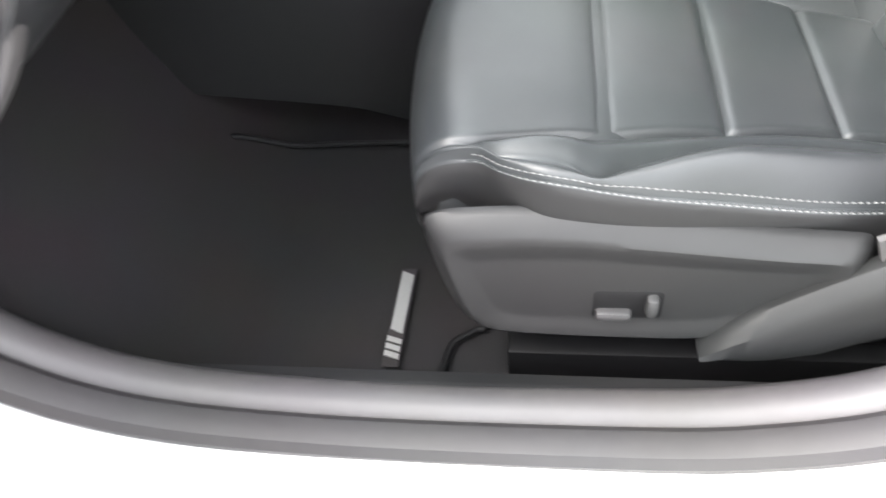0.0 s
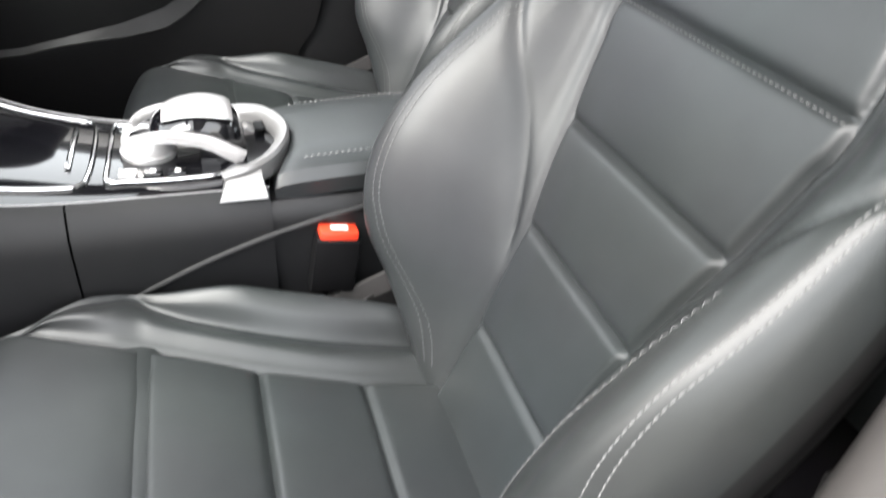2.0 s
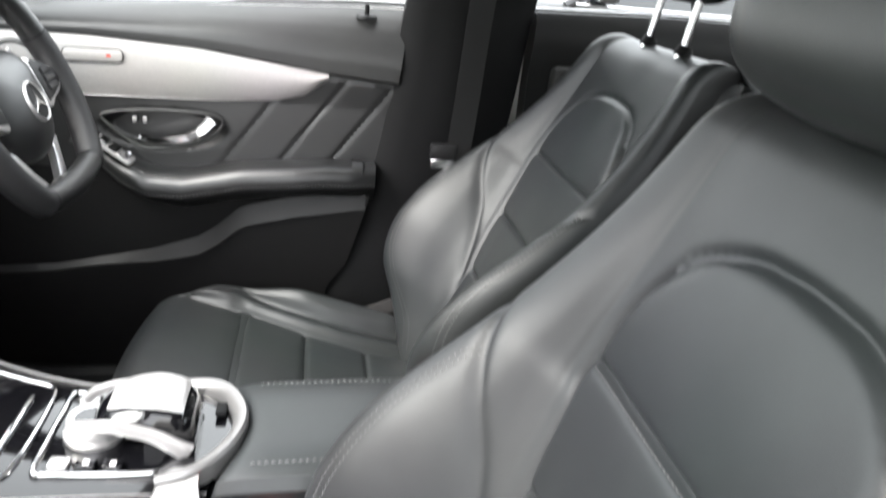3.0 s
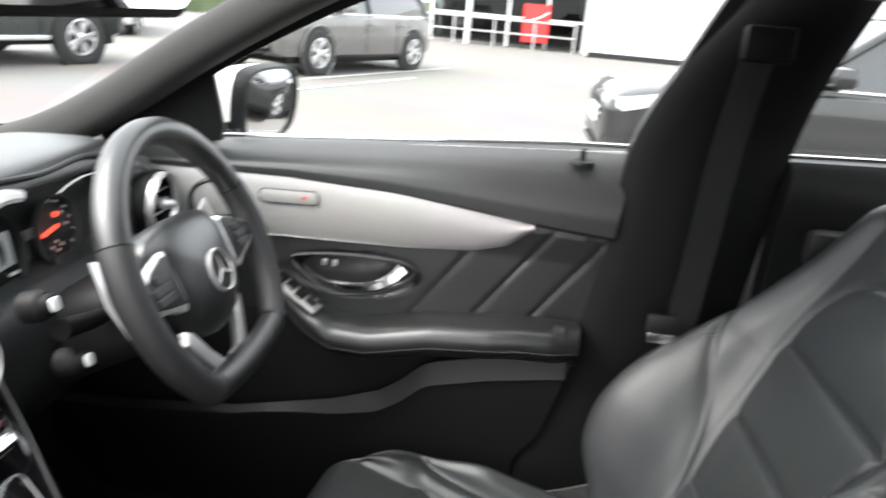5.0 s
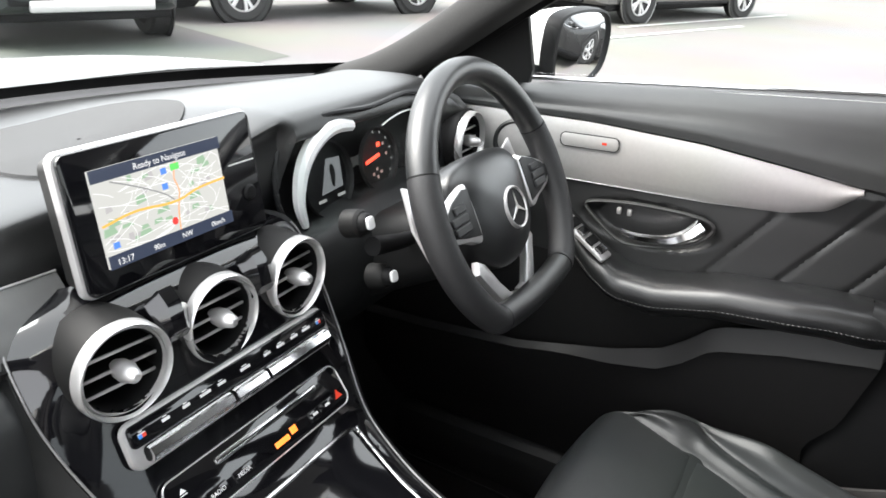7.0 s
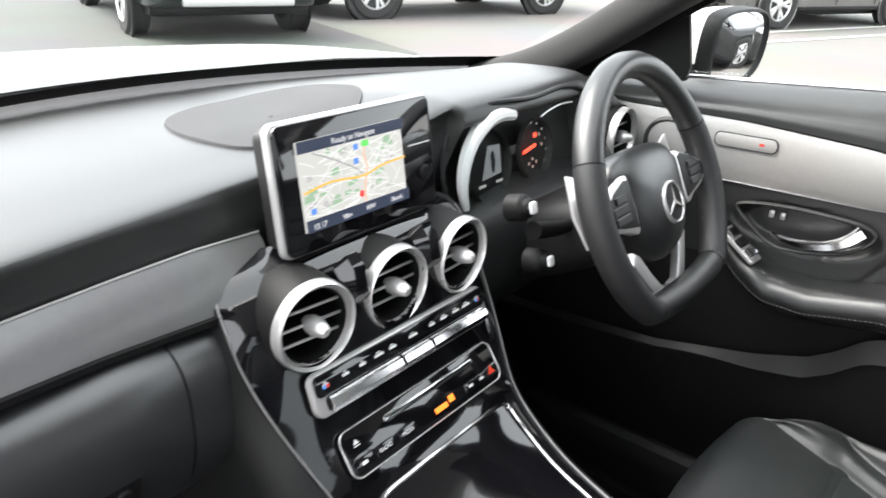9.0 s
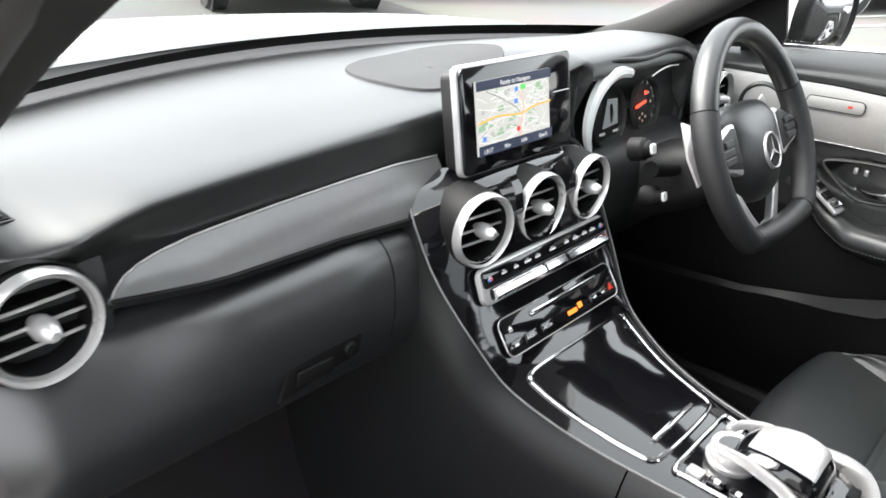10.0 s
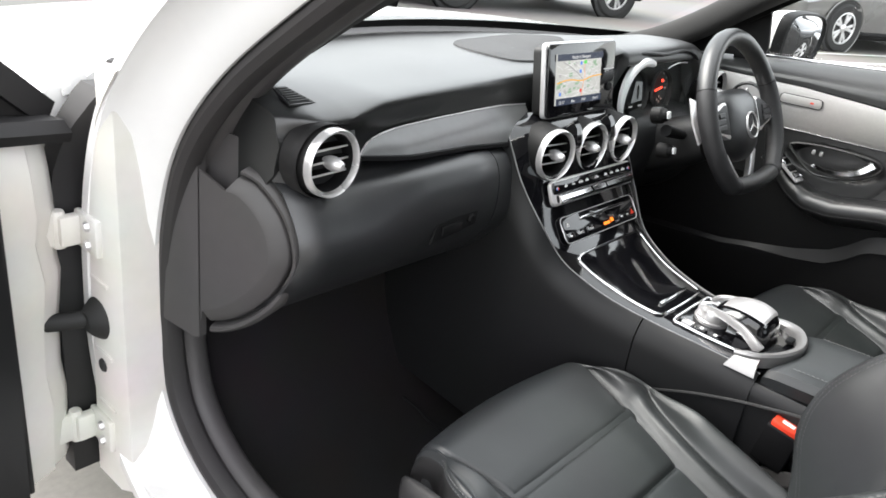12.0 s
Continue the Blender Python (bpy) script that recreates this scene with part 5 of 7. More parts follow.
PANEL_ARCH = [(p.x, p.y) for p in spline([(0.147, 0.41, 0), (0.143, 0.450, 0), (0.128, 0.490, 0), (0.100, 0.522, 0), (0.055, 0.542, 0), (0.0, 0.547, 0)], 60)]
BACK_FOLD = curve([(-0.09, 0.10), (0.06, 0.098), (0.14, 0.106), (0.22, 0.135), (0.285, 0.168), (0.35, 0.208), (0.40, 0.240), (0.45, 0.27)])


STITCH_IN = curve([(-0.03, 3.6), (0.02, 3.8), (0.05, 4.2), (0.075, 4.55), (0.10, 4.85), (0.14, 5.15), (0.25, 5.25), (0.33, 5.05), (0.36, 4.7), (0.42, 4.4)])


def back_half(s):
    w, p, b = BACK_WIDTH(s), BACK_PANEL(s), BACK_BOLSTER(s)
    k = w - p
    return [(0, 0), (p * 0.5, 0), (p, 0.002), (p + 0.20 * k, 0.20 * b + 0.004), (p + 0.40 * k, 0.62 * b + 0.008), (p + 0.60 * k, 0.92 * b + 0.010), (p + 0.78 * k, b + 0.010), (p + 0.91 * k, 0.77 * b + 0.006), (p + 0.91 * k, 0.36 * b - 0.006), (p + 0.82 * k, 0.04 * b - 0.022), (p + 0.66 * k, -0.042)]


def back_point(u, v):
    """The backrest's skin; u across (signed), v along; x across, y to the front, z along."""
    g, top = abs(u), 0.655
    if v < top - 0.05:
        s, roll = v, 0.0
    else:
        a = (v - top + 0.05) / 0.11 * radians(125)
        s, roll = top - 0.05 + 0.05 * math.sin(a), 0.05 * (1 - math.cos(a))
    x, h = across(back_half(s), g)
    y = h - roll
    p = BACK_PANEL(s)
    if roll < 0.02:
        if s > 0.41:
            d = min((x - a) ** 2 + (s - b) ** 2 for a, b in PANEL_ARCH)
            y += groove(math.sqrt(d), 0.0055, 0.0065)
            edge = interp(sorted((b, a) for a, b in PANEL_ARCH), s)[0] if s < 0.547 else 0.0
        else:
            y += groove(x - p, 0.0045, 0.006)
            edge = p
        inside = 1 - smoothstep(edge - 0.008, edge + 0.001, x)
        for t in SEAMS_S:
            y += inside * groove(s - t)
        for a, b in zip((-0.1,) + SEAMS_S, SEAMS_S + (0.547,)):
            if a < s < b:
                y += inside * pillow(a, b, s, 0.005)
        # fold between the inner flank and the bolster
        y += groove(x - BACK_FOLD(s), 0.006, 0.006) * smoothstep(0.43, 0.39, s) * smoothstep(0.10, 0.17, s)
    y += 0.0012 * noise.noise((x * 12 * (1 if u > 0 else -1), s * 10, 7.0))
    return Vector((math.copysign(x, u), y, s))


def head_rest(parent, back, up=0.0):
    """Padded head restraint on two posts."""
    def f(u, v):
        a, b = 2 * math.pi * u, math.pi * (v - 0.5)
        ca, sa, cb, sb = math.cos(a), math.sin(a), math.cos(b), math.sin(b)
        e = 0.40
        pw = lambda c, k: math.copysign(abs(c) ** k, c)
        x, y, z = 0.146 * pw(cb, e) * pw(ca, e), 0.055 * pw(cb, 0.7) * pw(sa, 0.75), 0.095 * pw(sb, e)
        y += 0.012 * (x / 0.146) ** 2 + 0.16 * z
        x *= 1 + 0.06 * z / 0.095
        return back @ Vector((x, y + 0.035, z + 0.765 + up))
    part("head_restraint", grid(f, 48, 32, closed_u=True), LEATHER, parent)
    for sx in (-0.062, 0.062):
        part("post", tube([back @ Vector((sx, q, z)) for q, z in ((-0.02, 0.60), (-0.015, 0.66), (0.030, 0.75 + up))], 0.006, 12), CHROME, parent, "chrome head restraint post")
        part("post_collar", lathe([(0.0, 0.006), (0.010, 0.006), (0.012, 0.003), (0.012, -0.01), (0.0, -0.01)], 20, back @ pose(sx, -0.02, 0.652)), BLACK, parent)


def front_seat(label, lean, up=0.0):
    a = radians(lean)
    back = Matrix(((1, 0, 0, 0), (0, math.cos(a), -math.sin(a), 0.0), (0, math.sin(a), math.cos(a), 0.45), (0, 0, 0, 1)))
    seat = thing("front_seat", label, "seat", (0, 0.2, 0.2), "front seats")
    half = samples(0.0, 7.35, 0.11, (SEAT_INNER_U, SEAT_CREASE_U, SEAT_STITCH_U), 0.25)
    us = [-u for u in reversed(half[1:])] + half
    cushion = part("cushion", sheet(cushion_point, us, samples(-0.05, 0.58, 0.007, SEAMS_Y)), LEATHER, seat, "quilted black leather seat cushion", sharp=75)
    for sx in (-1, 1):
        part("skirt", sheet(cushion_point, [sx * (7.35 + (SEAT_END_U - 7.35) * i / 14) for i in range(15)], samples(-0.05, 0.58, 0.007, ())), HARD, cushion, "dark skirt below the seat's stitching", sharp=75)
    half = samples(0.0, 8.0, 0.11, (2.0,), 0.25)
    us = [-u for u in reversed(half[1:])] + half
    vs = samples(-0.08, 0.44, 0.006, SEAMS_S) + [0.44 + 0.003 * i for i in range(1, 41)] + [0.56 + 0.006 * i for i in range(1, 27)]
    rest = part("backrest", sheet(lambda u, v: back @ back_point(u, v), us, vs), LEATHER, seat, "ribbed black leather backrest", sharp=75)

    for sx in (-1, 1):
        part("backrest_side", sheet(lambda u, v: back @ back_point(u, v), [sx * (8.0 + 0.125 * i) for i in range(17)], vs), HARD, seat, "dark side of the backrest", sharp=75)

    def thread(line, normal, parent, length=0.0048):
        tagged(part("stitching", stitches(line, normal, length, 0.0016, 0.0006, 0.0004), THREAD, parent), kind="stuff")
    for sx in (-1, 1):
        for k in (-1, 1):
            line = []
            for i in range(91):
                y = -0.03 + 0.47 * i / 90
                gap = 0.32 * max(0.012, SEAT_OUTER(y) - SEAT_CREASE(y)) if k < 0 else 0.012
                line.append(cushion_point(sx * (SEAT_STITCH_U + k * min(0.3, 0.0026 / gap)), y))
            thread(line, (sx * 0.55, 0, 0.83), cushion)
        part("piping", tube([cushion_point(sx * SEAT_STITCH_U, -0.03 + 0.47 * i / 60) - Vector((0, 0, 0.0006)) for i in range(61)], 0.0013, 6), LEATHER, cushion)
        # the bolster's double row, which turns inward at its top to meet the fold
        lift = Vector((sx * 0.0003, 0.0005, 0))
        nrm = back.to_3x3() @ Vector((sx * 0.35, 0.93, 0))
        for k in (-0.0033, 0.0033):
            line = []
            for i in range(91):
                s = (-0.02 if sx > 0 else 0.0) + (0.375 if sx > 0 else 0.40) * i / 90
                w = BACK_WIDTH(s) - BACK_PANEL(s)
                g = (STITCH_IN(s) if sx > 0 else 6.2 + 1.2 * smoothstep(0.26, 0.02, s)) + k * 5.5 / w
                line.append(back @ (back_point(sx * g, s) + lift))
            thread(line, nrm, rest)
        if sx < 0:
            thread([back @ (back_point(sx * 4.75, -0.01 + 0.31 * i / 60) + lift) for i in range(61)], back.to_3x3() @ Vector((-sx * 0.6, 0.8, 0)), rest, 0.006)
    # thread under the arched panel
    thread([back @ (back_point(u, 0.403) + Vector((0, 0.0006, -0.001))) for u in [-1.9 + 3.8 * i / 60 for i in range(61)]], back.to_3x3() @ Vector((0, 1, 0)), rest)

    def shell_pt(u, v):
        s = -0.08 + 0.73 * v
        b = math.pi * u
        return back @ Vector((BACK_WIDTH(s) * 0.84 * math.cos(b), -0.034 - 0.086 * math.sin(b) ** 0.6, s))
    part("back_shell", grid(shell_pt, 28, 24), HARD, seat, "dark plastic seat back shell")
    head_rest(seat, back, up)
    part("cushion_core", rbox((-0.199, 0.28, 0.385), (0.199, 0.474, 0.478), 0.035, 4), LEATHER, seat, "leather front of the seat base")
    part("seat_frame", rbox((-0.19, -0.02, 0.215), (0.19, 0.40, 0.41), 0.02), BLACK, seat)
    for sx in (-1, 1):
        part("runner", rbox((sx * 0.19 - 0.018, -0.12, 0.172), (sx * 0.19 + 0.018, 0.40, 0.22), 0.004), BLACK, seat, "steel seat runner")
        outline = [(p.x + 0.026 * smoothstep(0.35, 0.43, p.x), p.y - 0.009) for p in spline([(0.436, 0.452, 0), (0.430, 0.466, 0), (0.40, 0.473, 0), (0.35, 0.474, 0), (0.29, 0.467, 0), (0.17, 0.451, 0), (0.125, 0.447, 0), (0.106, 0.444, 0), (0.100, 0.434, 0), (0.098, 0.415, 0), (0.10, 0.395, 0), (0.13, 0.36, 0), (0.175, 0.325, 0), (0.225, 0.310, 0), (0.30, 0.309, 0), (0.36, 0.311, 0), (0.395, 0.316, 0), (0.412, 0.330, 0), (0.424, 0.37, 0), (0.433, 0.42, 0)], 100, True)]
        bm = bmesh.new()
        k = len(outline)
        rings = []
        for inset, out in ((0.0, 0.0), (0.0, 0.003), (0.004, 0.009), (0.016, 0.020), (0.021, 0.0225), (0.026, 0.0220), (0.034, 0.0207), (0.042, 0.0186), (0.046, 0.0180), (0.049, 0.0178), (0.052, 0.0178)):
            ring = []
            for y, z in outline:
                ring.append(bm.verts.new((sx * (0.229 + out), 0.285 + (y - 0.285) * (1 - inset * 5.0), 0.375 + (z - 0.375) * (1 - inset * 11.0))))
            rings.append(ring)
        for a_, b_ in zip(rings, rings[1:]):
            for j in range(k):
                bm.faces.new((a_[j], a_[(j + 1) % k], b_[(j + 1) % k], b_[j]))
        hub = bm.verts.new((sx * 0.2468, 0.285, 0.375))
        for j in range(k):
            bm.faces.new((rings[-1][j], rings[-1][(j + 1) % k], hub))
        cover = part("side_cover", bm, HARD, seat, "dark grey plastic seat base cover")
        # long cover over the recliner, rising rearwards
        line = spline([(0.222, 0.312), (0.195, 0.345), (0.16, 0.378), (0.10, 0.424), (0.04, 0.462), (-0.03, 0.497), (-0.10, 0.520), (-0.17, 0.530)], 40)
        rows = []
        for i, p in enumerate(line):
            t = i / 39
            y, z = p.x, p.y
            h = 0.006 + 0.075 * min(1.0, t * 2.6) ** 0.8 + 0.04 * t
            rows.append([(sx * q, y, z + dz) for q, dz in ((0.236, -h), (0.262, -h), (0.270, -0.65 * h), (0.268, -0.28 * h), (0.262, -0.10 * h - 0.002), (0.254, -0.001), (0.246, -0.001), (0.238, -0.006))])
        part("recliner_cover", loft(rows), HARD, seat, "dark plastic cover over the recliner")
        part("anchor_strap", sweep([(sx * 0.246, 0.105, 0.438), (sx * 0.243, 0.075, 0.450), (sx * 0.240, 0.045, 0.464), (sx * 0.236, 0.018, 0.478)], [(-0.003, -0.016), (-0.003, 0.010), (0.003, 0.010), (0.003, -0.016)]), MIDGREY, seat, "grey link beside the cushion")
        if sx < 0:
            part("switch", rbox((-0.256, 0.284, 0.344), (-0.238, 0.316, 0.356), 0.004), SATIN, cover, "silver seat adjustment switch")
            part("switch", rbox((-0.257, 0.262, 0.352), (-0.238, 0.273, 0.376), 0.004, m=None), SATIN, cover, "silver seat adjustment switch")
            part("switch_recess", rbox((-0.2480, 0.256, 0.339), (-0.238, 0.320, 0.380), 0.010), BLACK, cover)
    return seat


front_seat("black leather passenger seat with ribbed panels and pale stitching", 23.3, -0.038).location = (-0.37, 0.2, 0.2)
front_seat("black leather driver's seat with ribbed panels and pale stitching", 27.0, 0.045).location = (0.37, 0.07, 0.2)


# ---- driver's door, closed ----
door = thing("drivers_door", "closed driver's door, black panel with aluminium trim", "car door", (0.72, 0.3, 0.3))


def belt_z(y):
    return interp([(-0.6, 1.045), (-0.09, 1.022), (0.018, 1.017), (0.377, 0.988), (0.568, 0.972), (0.9, 0.945)], y)[0]


def trim_top(y):
    return interp([(-0.3, 0.868), (-0.08, 0.878), (0.049, 0.888), (0.15, 0.902), (0.276, 0.917), (0.459, 0.925), (0.666, 0.922), (0.9, 0.915)], y)[0]


def trim_low(y):
    return interp([(-0.3, 0.868), (-0.08, 0.878), (0.048, 0.887), (0.09, 0.852), (0.145, 0.837), (0.26, 0.828), (0.508, 0.822), (0.9, 0.80)], y)[0]


def rear_edge(z):
    return interp([(0.28, 0.02), (0.475, 0.040), (0.53, 0.0), (0.695, -0.045), (0.88, -0.080), (1.03, -0.095)], z)[0]


def door_face(z):
    """How far out the inner panel stands at a height."""
    return interp([(0.28, 0.690), (0.50, 0.688), (0.70, 0.700), (0.83, 0.705), (0.92, 0.698), (0.98, 0.690), (1.06, 0.690)], z)[0]


def strip_between(lo, hi, y0, y1, nu, nv, bulge=0.0, off=0.0):
    def f(u, v):
        y = y1 + (y0 - y1) * u
        a, b = lo(y), hi(y)
        z = a + (b - a) * v
        if u > 0.999 and y0 < 0:
            y = rear_edge(z)
        return (door_face(z) - off - bulge * math.sin(math.pi * v) ** 0.7, y, z)
    return grid(f, nu, nv)


def upper_pad_pt(u, v):
    y = 0.90 + (-0.09 - 0.90) * u
    a, b = trim_top(y) + 0.001, belt_z(y)
    prof = [(0.0, 0.696), (0.05, 0.688), (0.25, 0.687), (0.40, 0.691), (0.55, 0.699), (0.70, 0.710), (0.84, 0.724), (0.94, 0.738), (1.0, 0.752)]
    z = a + (b - a) * min(v / 0.85, 1.0)
    x = interp(prof, min(v / 0.85, 1.0))[0]
    if v > 0.85:
        x = 0.752 + (v - 0.85) / 0.15 * 0.006
    y += (rear_edge(z) + 0.09) * smoothstep(0.8, 1.0, u)
    return (x, y, z)


# paler version of the dash pad skin; window light is put into its colour
DOORTOP_LIT = material("soft_door_top_lit", (0.034, 0.035, 0.0355), 0.40, vary=0.12, bump=0.25, bump_scale=900, cells=True, stain=0.15, spec=0.7)
part("upper_panel", thick(grid(upper_pad_pt, 40, 24), 0.004), DOORTOP_LIT, door, "soft black upper door panel, lightened as if window-lit")
part("belt_strip", tube([(0.757, 0.90 - 0.99 * i / 20, belt_z(0.90 - 0.99 * i / 20) + 0.002) for i in range(21)], 0.004, 8), CHROME, door, "bright window sill strip")
part("aluminium_trim", thick(strip_between(trim_low, trim_top, 0.049, 0.72, 60, 12, 0.008, 0.004), 0.004), ALU, door, "brushed aluminium trim tapering rearwards")
edge = [(door_face(trim_low(y)) - 0.007, y, trim_low(y)) for y in [0.72 - 0.671 * i / 50 for i in range(51)]]
part("trim_edge", tube(edge, 0.0016, 6), SILVER, door)


def mid_pt(u, v):
    y = 0.90 - 0.99 * u
    a, b = 0.66, trim_low(y) + 0.002
    z = a + (b - a) * v
    y += (rear_edge(z) + 0.09) * smoothstep(0.8, 1.0, u)
    x = door_face(z) + 0.004
    # slanting stitched seams
    for y0 in (0.151, 0.051, -0.040):
        d = (y - y0) * 0.80 + (z - 0.83) * 0.60
        if z < trim_low(y) - 0.004:
            x += 0.0035 * math.exp(-(d / 0.0035) ** 2) - 0.001
    # recess round the pull handle
    k = math.hypot((y - 0.345) / 0.115, (z - 0.768) / 0.042)
    x += 0.022 * (1 - smoothstep(0.78, 1.02, k))
    return (x, y, z)


part("middle_panel", thick(grid(mid_pt, 150, 50), 0.004), WHEELSKIN, door, "black leather middle panel with slanting seams")
ring = spline([(0.686, 0.448, 0.790), (0.686, 0.40, 0.802), (0.686, 0.33, 0.806), (0.686, 0.262, 0.803), (0.686, 0.238, 0.790), (0.684, 0.252, 0.768), (0.684, 0.29, 0.747), (0.684, 0.35, 0.736), (0.684, 0.385, 0.738), (0.685, 0.425, 0.764)], 70, True)
part("handle_frame", tube(ring, 0.0034, 8, True), SATIN, door, "satin black handle frame")
part("handle_frame_edge", tube([p + Vector((-0.003, 0, 0)) for p in ring], 0.0009, 6, True), SATIN, door)
pull = spline([(0.690, 0.385, 0.752), (0.682, 0.35, 0.750), (0.678, 0.305, 0.757), (0.680, 0.275, 0.772), (0.688, 0.256, 0.790)], 20)
part("pull_handle", sweep(pull, [(-0.008, -0.007), (-0.010, 0.0), (-0.006, 0.008), (0.004, 0.009), (0.008, 0.0), (0.005, -0.008)], up=(-1, 0, 0), scale=lambda t: 0.55 + 0.75 * t), CHROME, door, "chrome pull handle")
for k in range(2):
    part("lock_button", rbox((0.703, 0.392 - 0.018 * k, 0.775), (0.7095, 0.400 - 0.018 * k, 0.787), 0.002), SILVER, door)
plate_m = frame_of((0.6835, 0.455, 0.895), (0, -1, 0.03), (0, 0.03, 1))
part("memory_plate", prism(rounded(0.098, 0.021, 0.008), 0.002, plate_m, 0.0008), ALU, door, "silver seat memory plate")
part("plate_edge", tube([plate_m @ Vector((a, b, 0.001)) for a, b in rounded(0.100, 0.023, 0.009)], 0.0010, 6, True), HARD, door)
part("memory_mark", rbox((0.022, -0.002, 0.002), (0.030, 0.002, 0.0024), 0, 1, plate_m), RED, door)
tw = frame_of((0.694, 0.585, 0.868), (0, -1, 0), (0, 0, 1))
part("tweeter", lathe([(0, 0.004), (0.034, 0.006), (0.040, 0.012), (0.044, 0.010), (0.046, 0.0)], 36, tw), SATIN, door, "round tweeter grille")


def armrest_pt(u, v):
    """The armrest: a padded ledge that curls up to the switches at its front end."""
    y = 0.50 - 0.545 * u
    top = interp([(-0.05, 0.733), (0.05, 0.734), (0.20, 0.722), (0.30, 0.700), (0.36, 0.700), (0.41, 0.722), (0.47, 0.768), (0.50, 0.785)], y)[0]
    out = interp([(-0.05, 0.635), (0.0, 0.615), (0.1, 0.606), (0.30, 0.606), (0.38, 0.612), (0.45, 0.640), (0.50, 0.685)], y)[0]
    t = interp([(-0.05, 0.055), (0.3, 0.055), (0.5, 0.03)], y)[0]
    prof = [(0.705, top - 0.004), (0.68, top), (0.655, top + 0.002), (out + 0.016, top - 0.001), (out + 0.004, top - 0.010), (out, top - 0.024), (out + 0.004, top - 0.040), (out + 0.022, top - t), (0.66, top - t - 0.012), (0.705, top - t - 0.02)]
    c = spline([(a, y, b) for a, b in prof], 37)
    p = c[min(36, int(round(v * 36)))]
    p.x = min(p.x, 0.712)
    return p


part("armrest", grid(armrest_pt, 60, 36), WHEELSKIN, door, "padded black leather door armrest")
part("armrest_end", bm := lathe([(0, 0.0), (0.02, 0.0), (0.032, -0.01), (0.034, -0.03)], 20, frame_of((0.655, -0.030, 0.71), (1, 0, 0), (0, 0, 1))), WHEELSKIN, door)
line = [Vector(armrest_pt(i / 50, 0.60)) + Vector((-0.0006, 0, 0)) for i in range(51)]
tagged(part("stitching", stitches(line, (-1, 0, 0.1), 0.005, 0.002, 0.0007), material("dark_thread", (0.10, 0.10, 0.10), 0.8), door), kind="stuff")
sw_panel = part("window_switch_panel", prism(rounded(0.098, 0.034, 0.005), 0.006, frame_of((0.645, 0.430, 0.742), (-0.10, -0.82, -0.54), (1, 0.0, 0.15)), 0.002), SILVER, door, "silver window switch panel")
for k in range(4):
    part("window_switch", rbox((-0.040 + 0.021 * k, -0.013, 0.004), (-0.024 + 0.021 * k, 0.013, 0.011), 0.002, 1, frame_of((0.645, 0.430, 0.742), (-0.10, -0.82, -0.54), (1, 0.0, 0.15))), CHROME if k % 2 else BLACK, sw_panel)


def pocket_edge(y):
    return interp([(-0.05, 0.684), (-0.014, 0.681), (0.10, 0.662), (0.20, 0.638), (0.24, 0.600), (0.278, 0.573), (0.36, 0.545), (0.532, 0.507), (0.75, 0.49), (0.9, 0.485)], y)[0]


def pocket_pt(u, v):
    y = 0.88 - 0.91 * u
    a = 0.29
    b = pocket_edge(y)
    prof = [(0.0, 0.675), (0.5, 0.662), (0.85, 0.656), (0.94, 0.656), (1.0, 0.664)]
    z = a + (b - a) * v
    y += (rear_edge(z) + 0.03) * smoothstep(0.85, 1.0, u)
    return (interp(prof, v)[0], y, z)


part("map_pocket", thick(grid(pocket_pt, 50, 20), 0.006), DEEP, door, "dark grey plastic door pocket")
part("pocket_lip", thick(grid(lambda u, v: (0.643 + 0.012 * v, 0.88 - 0.91 * u, pocket_edge(0.88 - 0.91 * u) + 0.003 - (0.010 + 0.028 * smoothstep(0.5, 0.2, 0.88 - 0.91 * u)) * (1 - v)), 50, 4), 0.003), HARD, door, "grey upper edge of the pocket")
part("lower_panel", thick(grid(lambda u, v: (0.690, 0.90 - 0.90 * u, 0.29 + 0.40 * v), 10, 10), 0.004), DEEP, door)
part("door_skin", loft([[(0.74, y, 0.25), (0.80, y, 0.30), (0.84, y, 0.60), (0.83, y, 0.88), (0.775, y, belt_z(y) - 0.004), (0.74, y, belt_z(y) - 0.004)] for y in (1.0, 0.6, 0.2, -0.10)]), WHITE, door, "white outer door skin")
pin_m = pose(0.724, -0.016, 0.984)
part("lock_pin_collar", lathe([(0.020, 0.010), (0.018, 0.0145), (0.010, 0.017), (0.006, 0.016)], 24, pin_m), SOFT, door)
part("lock_pin", lathe([(0, 0.036), (0.0035, 0.035), (0.0042, 0.028), (0.0042, 0.0)], 16, pin_m), BLACK, door, "black lock pin")
g = part("side_glass", grid(lambda u, v: (0.765 - 0.11 * v, 0.78 - 0.42 * v - (0.86 - 0.34 * v) * u, 0.965 + 0.35 * v + 0.05 * u * (1 - v)), 6, 6), GLASS, door, "clear side window")
g.visible_shadow = False
frame_line = spline([(0.735, 0.80, 0.955), (0.715, 0.66, 1.055), (0.69, 0.50, 1.155), (0.66, 0.30, 1.25), (0.64, 0.05, 1.315), (0.63, -0.20, 1.325)], 30)
part("window_frame", sweep(frame_line, [(-0.018, -0.014), (-0.020, 0.012), (0.016, 0.016), (0.022, -0.012)], up=(1, 0, 0.2)), BLACK, door, "black window frame")
rear_post = spline([(0.725, -0.105, 1.02), (0.705, -0.145, 1.12), (0.68, -0.195, 1.24), (0.655, -0.235, 1.32)], 14)
part("window_post", sweep(rear_post, [(-0.022, -0.012), (-0.022, 0.012), (0.022, 0.012), (0.022, -0.012)], up=(1, 0, 0)), BLACK, door)
